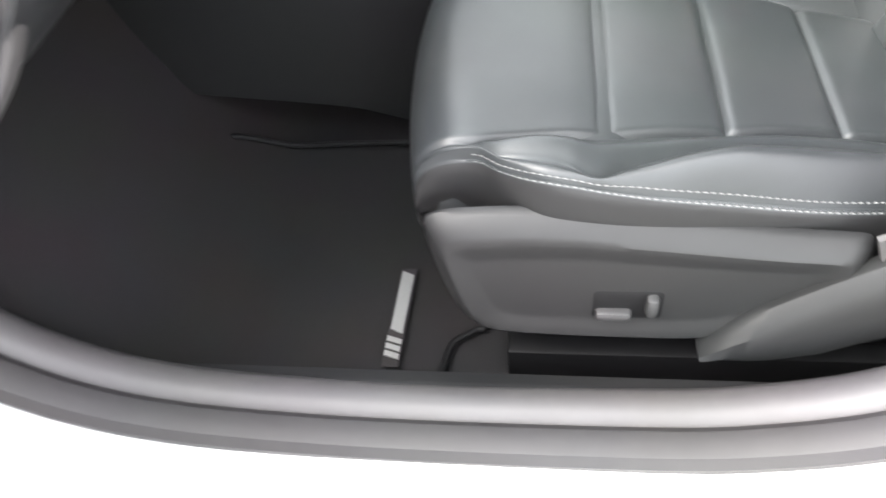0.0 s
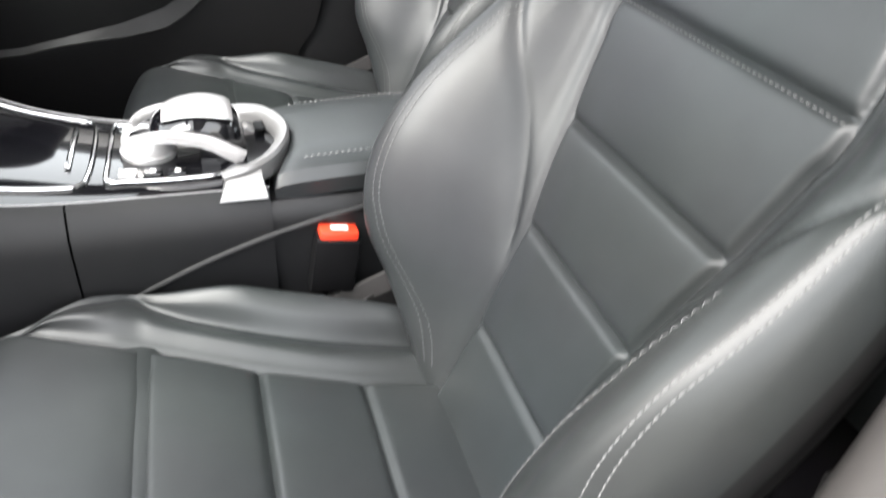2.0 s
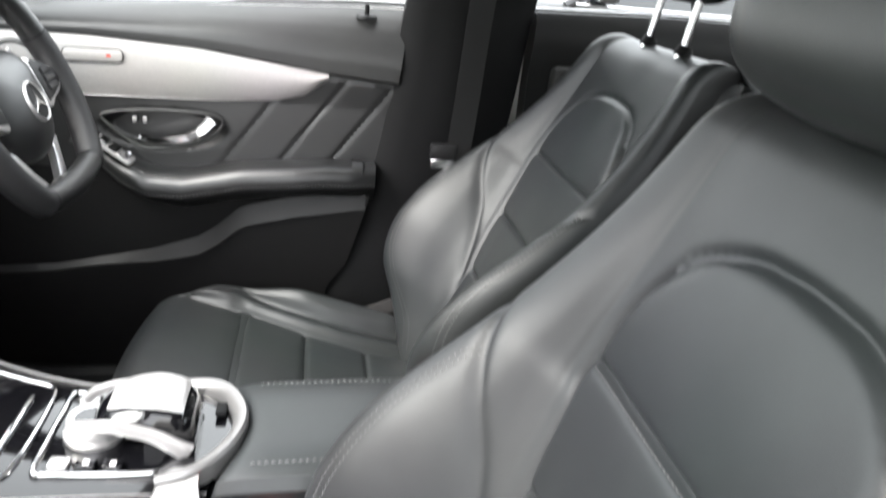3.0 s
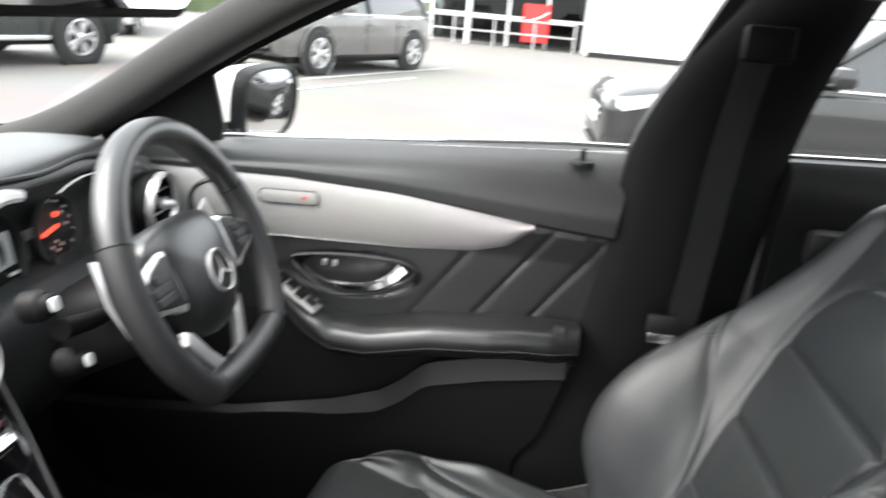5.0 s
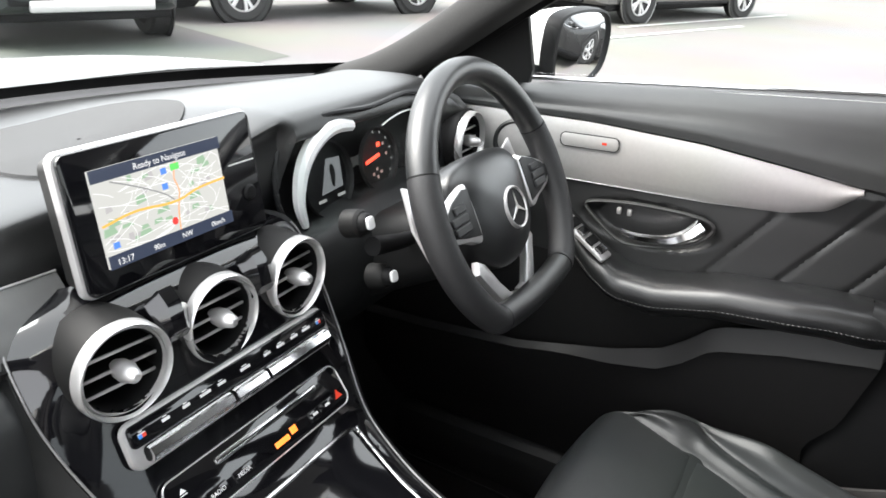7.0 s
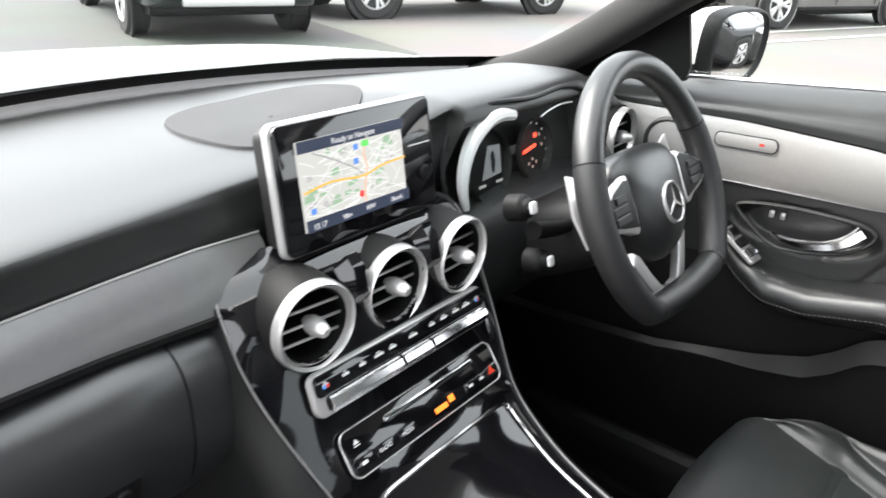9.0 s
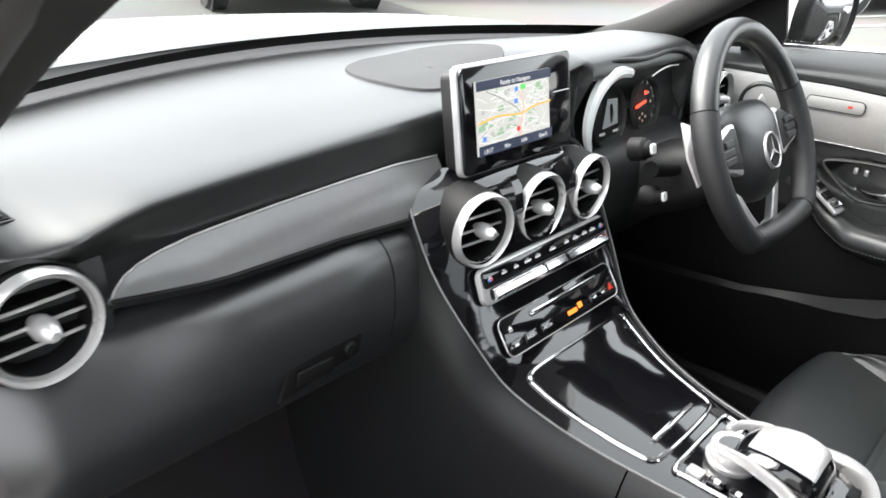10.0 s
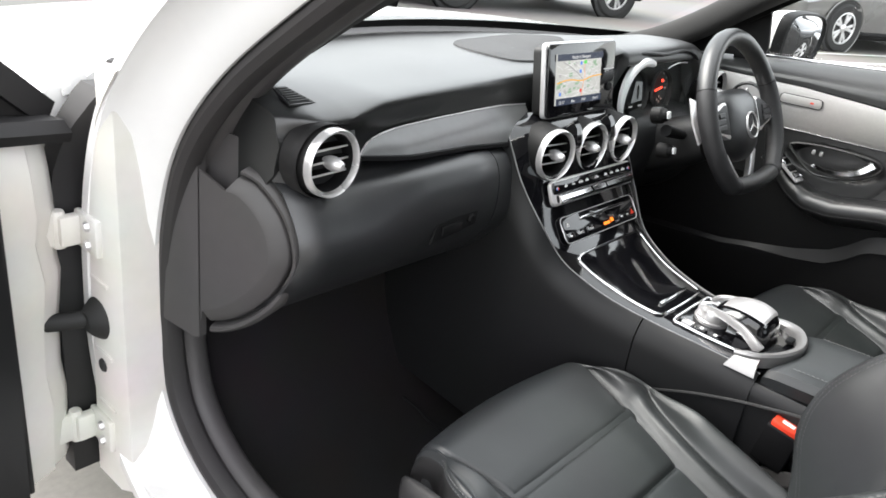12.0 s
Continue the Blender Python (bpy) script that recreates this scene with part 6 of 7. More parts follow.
sail = [(0.78, 0.952), (0.58, 0.972), (0.575, 0.995), (0.592, 1.085), (0.60, 1.092), (0.68, 1.03)]
part("mirror_sail", prism(sail, 0.012, Matrix(((0, 0, 1, 0.705), (1, 0, 0, 0), (0, 1, 0, 0), (0, 0, 0, 1))), 0.002), BLACK, door, "black triangular mirror sail")


def door_mirror():
    w = thing("door_mirror", "white door mirror with dark glass facing the driver", "door mirror", (0.9, 0.6, 1.0))
    m = frame_of((0.940, 0.575, 1.002), (0.996, -0.085, 0), (0, -0.015, 1))
    shape = [(p.x * 1.25, p.y) for p in spline([(-0.098, 0.045, 0), (-0.07, 0.072, 0), (0.02, 0.076, 0), (0.085, 0.062, 0), (0.105, 0.015, 0), (0.085, -0.045, 0), (0.02, -0.070, 0), (-0.07, -0.068, 0), (-0.10, -0.040, 0)], 48, True)]
    part("housing", loft([[m @ Vector((a * k, b * k, h)) for a, b in shape] for k, h in ((1.0, -0.012), (1.02, -0.025), (0.95, -0.06), (0.72, -0.10), (0.3, -0.115))]), WHITE, w, "white mirror housing")
    part("edge", loft([[m @ Vector((a * k, b * k, h)) for a, b in shape] for k, h in ((0.90, 0.0), (0.94, 0.008), (0.99, 0.006), (1.025, -0.006), (1.03, -0.020))], True, False), BLACK, w, "black plastic mirror surround")
    part("mirror_glass", loft([[m @ Vector((a * k, b * k, 0.001 + 0.007 * (1 - k * k))) for a, b in shape] for k in (0.93, 0.82, 0.7, 0.58, 0.46, 0.34, 0.22, 0.1, 0.02)], True, False), MIRROR, w, "convex reflecting mirror glass")
    part("foot", loft([[(x, y0, 0.955), (x, y0 - 0.06, 0.955), (x, y0 - 0.05, 0.985), (x, y0, 0.99)] for x, y0 in ((0.72, 0.66), (0.80, 0.66), (0.87, 0.64))]), BLACK, w)


door_mirror()


def interior_mirror():
    w = thing("interior_mirror", "black interior mirror hanging before the windscreen", "interior mirror", (-0.02, 0.40, 1.28))
    m = frame_of((-0.015, 0.375, 1.226), (1, -0.10, 0), (0, 0.10, 1))
    shape = rounded(0.235, 0.072, 0.028, 8)
    part("housing", loft([[m @ Vector((a * k, b * k, h)) for a, b in shape] for k, h in ((0.95, 0.004), (1.0, 0.0), (1.0, -0.012), (0.85, -0.028), (0.4, -0.034))]), BLACK, w)
    part("mirror_glass", prism(rounded(0.222, 0.060, 0.024, 8), 0.001, m @ pose(0, 0, 0.0045)), MIRROR, w, "reflecting glass")
    part("stem", tube([(-0.015, 0.40, 1.235), (-0.012, 0.43, 1.262), (-0.01, 0.44, 1.285)], 0.010, 10), BLACK, w)


interior_mirror()

# ---- centre pillars, belts and rear doors ----
for s in (-1, 1):
    pil = thing("centre_pillar", "dark centre pillar trim with seat belt slot", "pillar trim", (s * 0.69, -0.2, 0.3), kind="structure")
    rows = []
    low = ((0.27, 0.02, -0.30, 0.650), (0.36, -0.02, -0.29, 0.652), (0.45, -0.055, -0.285, 0.660), (0.55, -0.085, -0.285, 0.676), (0.63, -0.10, -0.29, 0.688)) if s < 0 else ((0.27, 0.10, -0.30, 0.672), (0.36, 0.085, -0.29, 0.668), (0.45, 0.055, -0.285, 0.672), (0.55, 0.005, -0.285, 0.682), (0.62, -0.02, -0.29, 0.69))
    for z, y0, y1, x in low + ((0.72, -0.118 if s < 0 else -0.044, -0.29, 0.694), (0.88, -0.15 if s < 0 else -0.072, -0.31, 0.698), (1.03, -0.17 if s < 0 else -0.088, -0.325, 0.698), (1.15, -0.19 if s < 0 else -0.135, -0.345, 0.678), (1.25, -0.225 if s < 0 else -0.20, -0.375, 0.648), (1.33, -0.24, -0.40, 0.628)):
        rows.append([(s * (x + 0.05), y0, z), (s * (x + 0.006), y0 + 0.002, z), (s * (x - 0.004), y0 - 0.012, z), (s * (x - 0.012), y0 - 0.045, z), (s * (x - 0.014), (y0 + y1) / 2, z), (s * (x - 0.008), y1 + 0.03, z), (s * (x + 0.004), y1, z), (s * (x + 0.05), y1, z)])
    # same trim on both sides; the driver's is blacker to paint in deeper shade
    part("pillar_cover", loft(rows, n=40), DEEP if s < 0 else BLACK, pil, "dark pillar cover, its side's shade put into the colour")
    belt = thing("seat_belt", "black seat belt hanging on the centre pillar", "seat belt", (s * 0.66, -0.2, 0.4), "front seat belts")
    web = spline([(s * 0.640, -0.235, 1.22), (s * 0.645, -0.215, 1.05), (s * 0.648, -0.205, 0.85), (s * 0.650, -0.19, 0.65), (s * 0.650, -0.17, 0.46)], 24)
    part("webbing", sweep(web, [(-0.0008, -0.023), (-0.0008, 0.023), (0.0008, 0.023), (0.0008, -0.023)], up=(0, 1, 0)), WEBBING, belt)
    part("upper_guide", rbox((s * 0.622 - 0.014, -0.27, 1.18), (s * 0.622 + 0.014, -0.20, 1.23), 0.008), BLACK, belt)
    if s > 0:
        ty = Vector((0.610, -0.165, 0.76))
        part("tongue", rbox(ty + Vector((-0.004, -0.022, -0.012)), ty + Vector((0.004, 0.024, 0.006)), 0.002), CHROME, belt, "chrome belt tongue")
        part("tongue_grip", rbox(ty + Vector((-0.008, -0.024, 0.004)), ty + Vector((0.008, 0.026, 0.034)), 0.005), HARD, belt)
    else:
        ty = Vector((-0.636, -0.135, 0.62))
        part("tongue", rbox(ty + Vector((-0.003, -0.024, -0.010)), ty + Vector((0.003, 0.030, 0.008)), 0.002), CHROME, belt, "chrome belt tongue")
        part("tongue_grip", rbox(ty + Vector((-0.007, -0.022, 0.006)), ty + Vector((0.007, 0.026, 0.032)), 0.005), HARD, belt)
    # rear door panel
    rd = thing("rear_door", "closed rear door with black panel and grey upper edge", "car door", (s * 0.72, -0.7, 0.3), "rear doors")
    part("panel", loft([[(s * 0.70, y, 0.28), (s * 0.695, y, 0.60), (s * 0.70, y, 0.93), (s * 0.688, y, 0.97), (s * 0.69, y, 1.02), (s * 0.705, y, belt_z(y) + 0.002), (s * 0.75, y, belt_z(y) + 0.002), (s * 0.75, y, 0.28)] for y in (-0.33, -0.6, -0.9, -1.2)]), SOFT, rd, "soft black rear door panel")
    part("belt_strip", tube([(s * 0.745, -0.33 - 0.87 * i / 10, belt_z(-0.33 - 0.87 * i / 10) + 0.004) for i in range(11)], 0.004, 8), CHROME, rd)
    part("outer_skin", loft([[(s * 0.76, y, 0.25), (s * 0.81, y, 0.30), (s * 0.85, y, 0.60), (s * 0.84, y, 0.88), (s * 0.785, y, belt_z(y) - 0.004), (s * 0.76, y, belt_z(y) - 0.004)] for y in (-0.12, -0.6, -1.2)]), WHITE, rd, "white outer door skin")
    g = part("window", grid(lambda u, v: (s * (0.755 - 0.10 * v), -0.34 - 0.75 * u * (1 - 0.15 * v), 1.04 + 0.29 * v), 4, 4), TINT if s < 0 else GLASS, rd, "rear side window")
    g.visible_shadow = s < 0
    part("grab_handle", rbox((s * 0.655 - 0.02, -0.52, 0.885), (s * 0.655 + 0.02, -0.36, 0.945), 0.015), HARD, rd)
rear = thing("rear_bench", "black leather rear bench seat", "rear seat", (0, -0.8, 0.3))
part("bench_cushion", loft([[(-0.63, y, 0.25), (-0.64, y, z - 0.04), (-0.55, y, z), (0, y, z - 0.01), (0.55, y, z), (0.64, y, z - 0.04), (0.63, y, 0.25)] for y, z in ((-0.58, 0.40), (-0.61, 0.455), (-0.80, 0.46), (-1.05, 0.44))], n=16), LEATHER, rear)
part("bench_back", loft([[(-0.62, y, z), (-0.55, y + 0.05, z), (0, y + 0.035, z), (0.55, y + 0.05, z), (0.62, y, z), (0.62, y - 0.1, z), (-0.62, y - 0.1, z)] for y, z in ((-1.02, 0.42), (-1.07, 0.60), (-1.13, 0.80), (-1.17, 0.93), (-1.2, 0.96))], n=16), LEATHER, rear)

# buckles beside the console
for s in (-1, 1):
    dy = 0.0 if s < 0 else -0.13
    b = thing("belt_buckle", "black seat belt buckle with red release button", "belt buckle", (s * 0.115, 0.08 + dy, 0.4), "belt buckles")
    m = frame_of((s * 0.118, 0.098 + dy, 0.505), (1, 0, 0), (0, -0.15, 1))
    part("body", prism(rounded(0.028, 0.075, 0.006), 0.052, m @ pose(0, -0.012, -0.026), 0.004), BLACK, b)
    part("release_button", rbox((-0.012, 0.020, -0.023), (0.012, 0.034, 0.022), 0.003, 2, m), RED, b, "red release button")
    part("button_print", rbox((-0.005, 0.0338, -0.010), (0.005, 0.0344, 0.010), 0, 1, m), ICON, b)
    part("stalk", tube([m @ Vector((0, -0.04, 0)), m @ Vector((0, -0.09, -0.01)), (s * 0.125, 0.06 + dy, 0.33)], 0.012, 10), BLACK, b)

# ---- floor mats ----
BADGE = material("woven_badge", (0.17, 0.17, 0.165), 0.7, vary=0.2, scale=400)
for s in (-1, 1):
    mat_thing = thing("floor_mat", "dark floor mat with a pale metallic badge", "floor mat", (s * 0.4, 0.6, 0.18), "floor mats")
    out = spline([(-0.615, 0.72, 0), (-0.612, 0.60, 0), (-0.607, 0.505, 0), (-0.585, 0.476, 0), (-0.545, 0.465, 0), (-0.525, 0.44, 0), (-0.50, 0.425, 0), (-0.30, 0.42, 0), (-0.215, 0.43, 0), (-0.195, 0.47, 0), (-0.195, 0.65, 0), (-0.215, 0.80, 0), (-0.28, 0.845, 0), (-0.45, 0.85, 0), (-0.58, 0.83, 0), (-0.61, 0.79, 0)], 90, True)
    c0 = Vector((-0.4, 0.64, 0))

    def fz(y):
        return interp([(-0.4, 0.19), (0.1, 0.177), (0.5, 0.175), (0.74, 0.178), (0.82, 0.219), (0.90, 0.334)], y)[0]
    rows = []
    for k, h in ((1.0, 0.001), (1.0, 0.009), (0.985, 0.010), (0.975, 0.008), (0.66, 0.008), (0.33, 0.008), (0.02, 0.008)):
        rows.append([((-s) * -(c0 + (p - c0) * k).x if s < 0 else -(c0 + (p - c0) * k).x, (c0 + (p - c0) * k).y, fz((c0 + (p - c0) * k).y) + h) for p in out])
    part("pile", loft(rows, True, False), MATPILE, mat_thing, "anthracite mat pile")
    part("binding", tube([((p.x if s < 0 else -p.x), p.y, fz(p.y) + 0.009) for p in out], 0.004, 8, True), BLACK, mat_thing, "bound edge")
    bx = -0.507 if s < 0 else 0.30
    bm_ = pose(bx, 0.531, 0.1845, 0, 0, 178)
    badge = part("badge_plate", rbox((-0.072, -0.010, 0), (0.072, 0.010, 0.0016), 0.0007, 1, bm_), MATPILE, mat_thing)
    for k in range(3):
        part("badge_bar", prism([(-0.0035, -0.009), (0.0035, -0.009), (0.0085, 0.009), (0.0015, 0.009)], 0.002, bm_ @ pose(0.055 - 0.010 * k, 0, 0.0025)), BADGE, badge)
    part("badge_strip", prism([(-0.044, -0.0075), (0.044, -0.0075), (0.050, 0.0075), (-0.038, 0.0075)], 0.0018, bm_ @ pose(-0.023, 0, 0.0012)), BADGE, badge, "pale woven bar")


# ---- open passenger door and its hinges ----
def passenger_door():
    d = thing("passenger_door", "open white passenger door with dark inner panel", "car door", (-0.85, 0.99, 0.3))
    m = Matrix.Translation((-0.855, 1.042, 0)) @ Matrix.Rotation(-radians(70), 4, "Z")
    # local: y runs back from the hinge (negative), x to the inside
    belt = lambda y: 0.845 + 0.13 * min(1.0, -y / 0.9)
    part("outer_skin", loft([[m @ Vector(p) for p in ((-0.01, y, 0.27), (0.005, y, 0.27), (0.0, y, 0.60), (-0.005, y, belt(y)), (-0.03, y, belt(y)), (-0.045, y, 0.60), (-0.03, y, 0.28))] for y in (-0.02, -0.4, -0.8, -1.08)]), WHITE, d, "white outer door skin")
    part("inner_frame", loft([[m @ Vector(p) for p in ((0.005, y, 0.27), (x - 0.012, y, 0.29), (x - 0.002, y, 0.42), (x - 0.010, y, 0.47), (x - 0.004, y, 0.56), (x + 0.008, y, 0.64), (x - 0.004, y, 0.70), (x + 0.006, y, 0.74), (x + 0.002, y, 0.80), (x - 0.006, y, belt(y)), (0.0, y, belt(y)))] for y, x in ((-0.004, 0.030), (-0.010, 0.046), (-0.03, 0.060), (-0.055, 0.064), (-0.062, 0.072), (-0.10, 0.074), (-1.05, 0.075))]), WHITEIN, d, "pale painted inner door frame")
    part("inner_panel", loft([[m @ Vector(p) for p in ((0.05, y, 0.30), (x, y, 0.31), (x + 0.01, y, 0.60), (x, y, belt(y) - 0.03), (x - 0.02, y, belt(y) + 0.02), (0.03, y, belt(y) + 0.02))] for y, x in ((-0.135, 0.085), (-0.147, 0.105), (-0.5, 0.13), (-1.02, 0.13))]), SOFT, d, "dark inner door panel")
    part("weather_seal", tube([m @ Vector((0.080, -0.126, z)) for z in (0.30, 0.45, 0.60, 0.75, 0.84)], 0.006, 8), BLACKRUB, d, "black rubber door seal")
    fr = spline([m @ Vector(p) for p in ((0.02, 0.010, 0.870), (0.03, -0.10, 0.960), (0.04, -0.22, 1.05), (0.06, -0.45, 1.18), (0.10, -0.9, 1.29))], 20)
    part("window_frame", sweep(fr, [(-0.02, -0.016), (-0.02, 0.016), (0.02, 0.016), (0.02, -0.016)], up=m.to_3x3() @ Vector((1, 0, 0.2))), DEEP, d, "black window frame")
    bm = bmesh.new()
    bm.faces.new([bm.verts.new(m @ Vector(p)) for p in ((0.035, 0.0, 0.870), (0.035, -0.24, 0.885), (0.04, -0.24, 1.06), (0.04, -0.10, 0.955))])
    part("mirror_sail", thick(bm, 0.02), DEEP, d, "dark triangular mirror base")
    part("sill_strip", loft([[m @ Vector((x, y, belt(y) + z)) for x, z in ((0.0, 0.0), (0.08, -0.002), (0.085, 0.012), (0.07, 0.028), (0.0, 0.030))] for y in (0.004, -0.3, -0.6, -1.0)]), DEEP, d, "black sill strip")
    return d


passenger_door()
pillar = thing("hinge_pillar", "white painted hinge pillar with bolts and hinges", "hinge pillar", (-0.8, 0.95, 0.3), kind="structure")
part("pillar_face", loft([[(-0.80, 0.885, z), (-0.812, 0.905, z), (-0.814, 0.960 + w, z), (-0.80, 0.975 + w, z), (-0.72, 0.98 + w, z), (-0.72, 0.885, z)] for z, w in ((0.24, 0.02), (0.45, 0.01), (0.62, 0.0), (0.80, -0.02), (0.90, -0.06), (0.97, -0.12))], n=16), WHITEIN, pillar, "painted pillar panel")
part("wing_gap", loft([[(-w, 0.995 - d, z), (-w, 1.035 - d * 0.3, z), (-0.73, 1.035 - d * 0.3, z), (-0.73, 0.995 - d, z)] for z, w, d in ((0.24, 0.85, 0.0), (0.70, 0.85, 0.0), (0.82, 0.836, 0.01), (0.89, 0.80, 0.03), (0.915, 0.78, 0.04))], n=16), BLACKRUB, pillar, "dark gap behind the wing")
for z in (0.40, 0.50, 0.63):
    part("pressing", rbox((-0.8165, 0.905, z - 0.004), (-0.811, 0.958, z + 0.004), 0.003), WHITEIN, pillar)
part("front_wing", loft([[(-0.80, y, 0.30), (-0.875, y, 0.40), (-0.885, y, 0.70), (-0.86, y, 0.86), (-0.79, y, 0.925 - 0.05 * (y - 1.05)), (-0.76, y, 0.92 - 0.05 * (y - 1.05)), (-0.76, y, 0.30)] for y in (1.05, 1.3, 1.7, 2.0)]), WHITE, pillar, "white front wing")
for z in (0.705, 0.345):
    h = part("door_hinge", rbox((-0.822, 0.915, z - 0.030), (-0.811, 0.985, z + 0.030), 0.004), WHITEIN, pillar, "white painted steel hinge with bolts")
    part("knuckle", lathe([(0, 0.030), (0.009, 0.030), (0.011, 0.026), (0.011, -0.026), (0.009, -0.030), (0, -0.030)], 20, pose(-0.846, 0.985, z)), WHITEIN, h)
    part("hinge_arm", rbox((-0.850, 0.965, z - 0.024), (-0.814, 0.984, z + 0.024), 0.004), WHITEIN, h)
    part("door_leaf", rbox((-0.905, 0.978, z - 0.026), (-0.846, 0.992, z + 0.026), 0.004), WHITEIN, h)
    for dz in (-0.014, 0.016):
        part("bolt", lathe([(0, 0.007), (0.006, 0.007), (0.008, 0.004), (0.008, 0.0)], 6, frame_of((-0.822, 0.938, z + dz), (0, -1, 0), (0, 0, 1))), SILVER, h)
st = thing("door_check_strap", "black rubber door check strap in its boot", "door check", (-0.82, 0.95, 0.56))
part("boot", lathe([(0, 0.02), (0.016, 0.022), (0.026, 0.014), (0.034, 0.004), (0.036, 0.0)], 24, frame_of((-0.812, 0.945, 0.560), (0, -1, 0), (0, 0, 1)) @ pose(0, 0, 0, 0, 0, 0)), BLACKRUB, st)
part("strap", tube([(-0.80, 0.945, 0.560), (-0.85, 0.965, 0.557), (-0.93, 1.0, 0.555)], 0.014, 12), BLACKRUB, st)
part("grommet", lathe([(0, 0.004), (0.010, 0.004), (0.013, 0.0)], 20, frame_of((-0.812, 0.94, 0.475), (0, -1, 0), (0, 0, 1))), BLACKRUB, pillar)

# ---- car park ----
patch_mat = material("darker_tarmac", (0.085, 0.086, 0.082), 0.9, vary=0.25, scale=70, bump=0.8, bump_scale=160, stain=0.4, stain_scale=0.6)
bm = bmesh.new()
bm.faces.new([bm.verts.new((x, y, 0.004)) for x, y in ((5.3, 4.95), (6.25, 7.8), (7.9, 13.0), (-9, 13.5), (-9, 4.6))])
tagged(part("road", bm, patch_mat, smooth=False), "darker tarmac lane beside the bays", "road", kind="structure")
paint = material("worn_white_line_paint", (0.55, 0.55, 0.52), 0.8, vary=0.25, scale=30, stain=0.4, stain_scale=4)
for (x0, y0), (x1, y1) in (((10.6, 3.30), (15.4, 1.60)), ((6.6, 4.0), (12.5, 1.9)), ((12.5, 5.6), (16.5, 4.2))):
    t = Vector((x1 - x0, y1 - y0, 0)).normalized()
    s = Vector((-t.y, t.x, 0)) * 0.05
    bm = bmesh.new()
    bm.faces.new([bm.verts.new(Vector((x, y, 0.008)) + k * s) for x, y, k in ((x0, y0, -1), (x1, y1, -1), (x1, y1, 1), (x0, y0, 1))])
    tagged(part("bay_marking", bm, paint, smooth=False), "worn white parking bay line", "line marking", "bay markings", "structure")


TYRE = material("tyre_rubber", (0.014, 0.014, 0.014), 0.8, vary=0.2, scale=80)
RIM = material("alloy_wheel_silver", (0.62, 0.62, 0.63), 0.3, 0.9, vary=0.06)
LAMP = material("headlamp_glass", (0.55, 0.57, 0.60), 0.08, 0.4, vary=0.2, scale=25, coat=1.0)
TAIL = material("red_tail_lamp", (0.45, 0.02, 0.02), 0.12, vary=0.2, coat=0.8)
DARKGLASS = material("dark_car_glass", (0.012, 0.014, 0.015), 0.05, vary=0.2, coat=1.0)


def car_wheel(parent, x, y, r, out):
    """One wheel: tyre, rim with five twin spokes, hub; out: the side that it faces."""
    m = pose(x, y, r, -90 * out, 0, 0)
    w = part("tyre", lathe([(r * 0.66, 0.11), (r * 0.72, 0.118), (r * 0.93, 0.112), (r, 0.085), (r, -0.085), (r * 0.93, -0.11), (r * 0.66, -0.11)], 36, m), TYRE, parent)
    part("rim", lathe([(r * 0.67, 0.112), (r * 0.64, 0.116), (r * 0.60, 0.09), (r * 0.58, 0.0), (r * 0.2, -0.02), (0, -0.02)], 36, m), BLACK, w)
    part("rim_lip", lathe([(r * 0.60, 0.100), (r * 0.62, 0.118), (r * 0.67, 0.116), (r * 0.67, 0.10)], 36, m), RIM, w)
    for k in range(5):
        for s in (-1, 1):
            part("spoke", prism([(-0.02 * r / 0.33, 0.05), (0.02 * r / 0.33, 0.05), (s * 0.045 + 0.026, r * 0.62), (s * 0.045 - 0.026, r * 0.62)], 0.03, m @ pose(0, 0, 0.072, 0, 0, 72 * k + 20), 0.006, 1), RIM, w)
    part("hub", lathe([(0, 0.112), (0.04, 0.110), (0.06, 0.10), (0.065, 0.06)], 20, m), RIM, w)


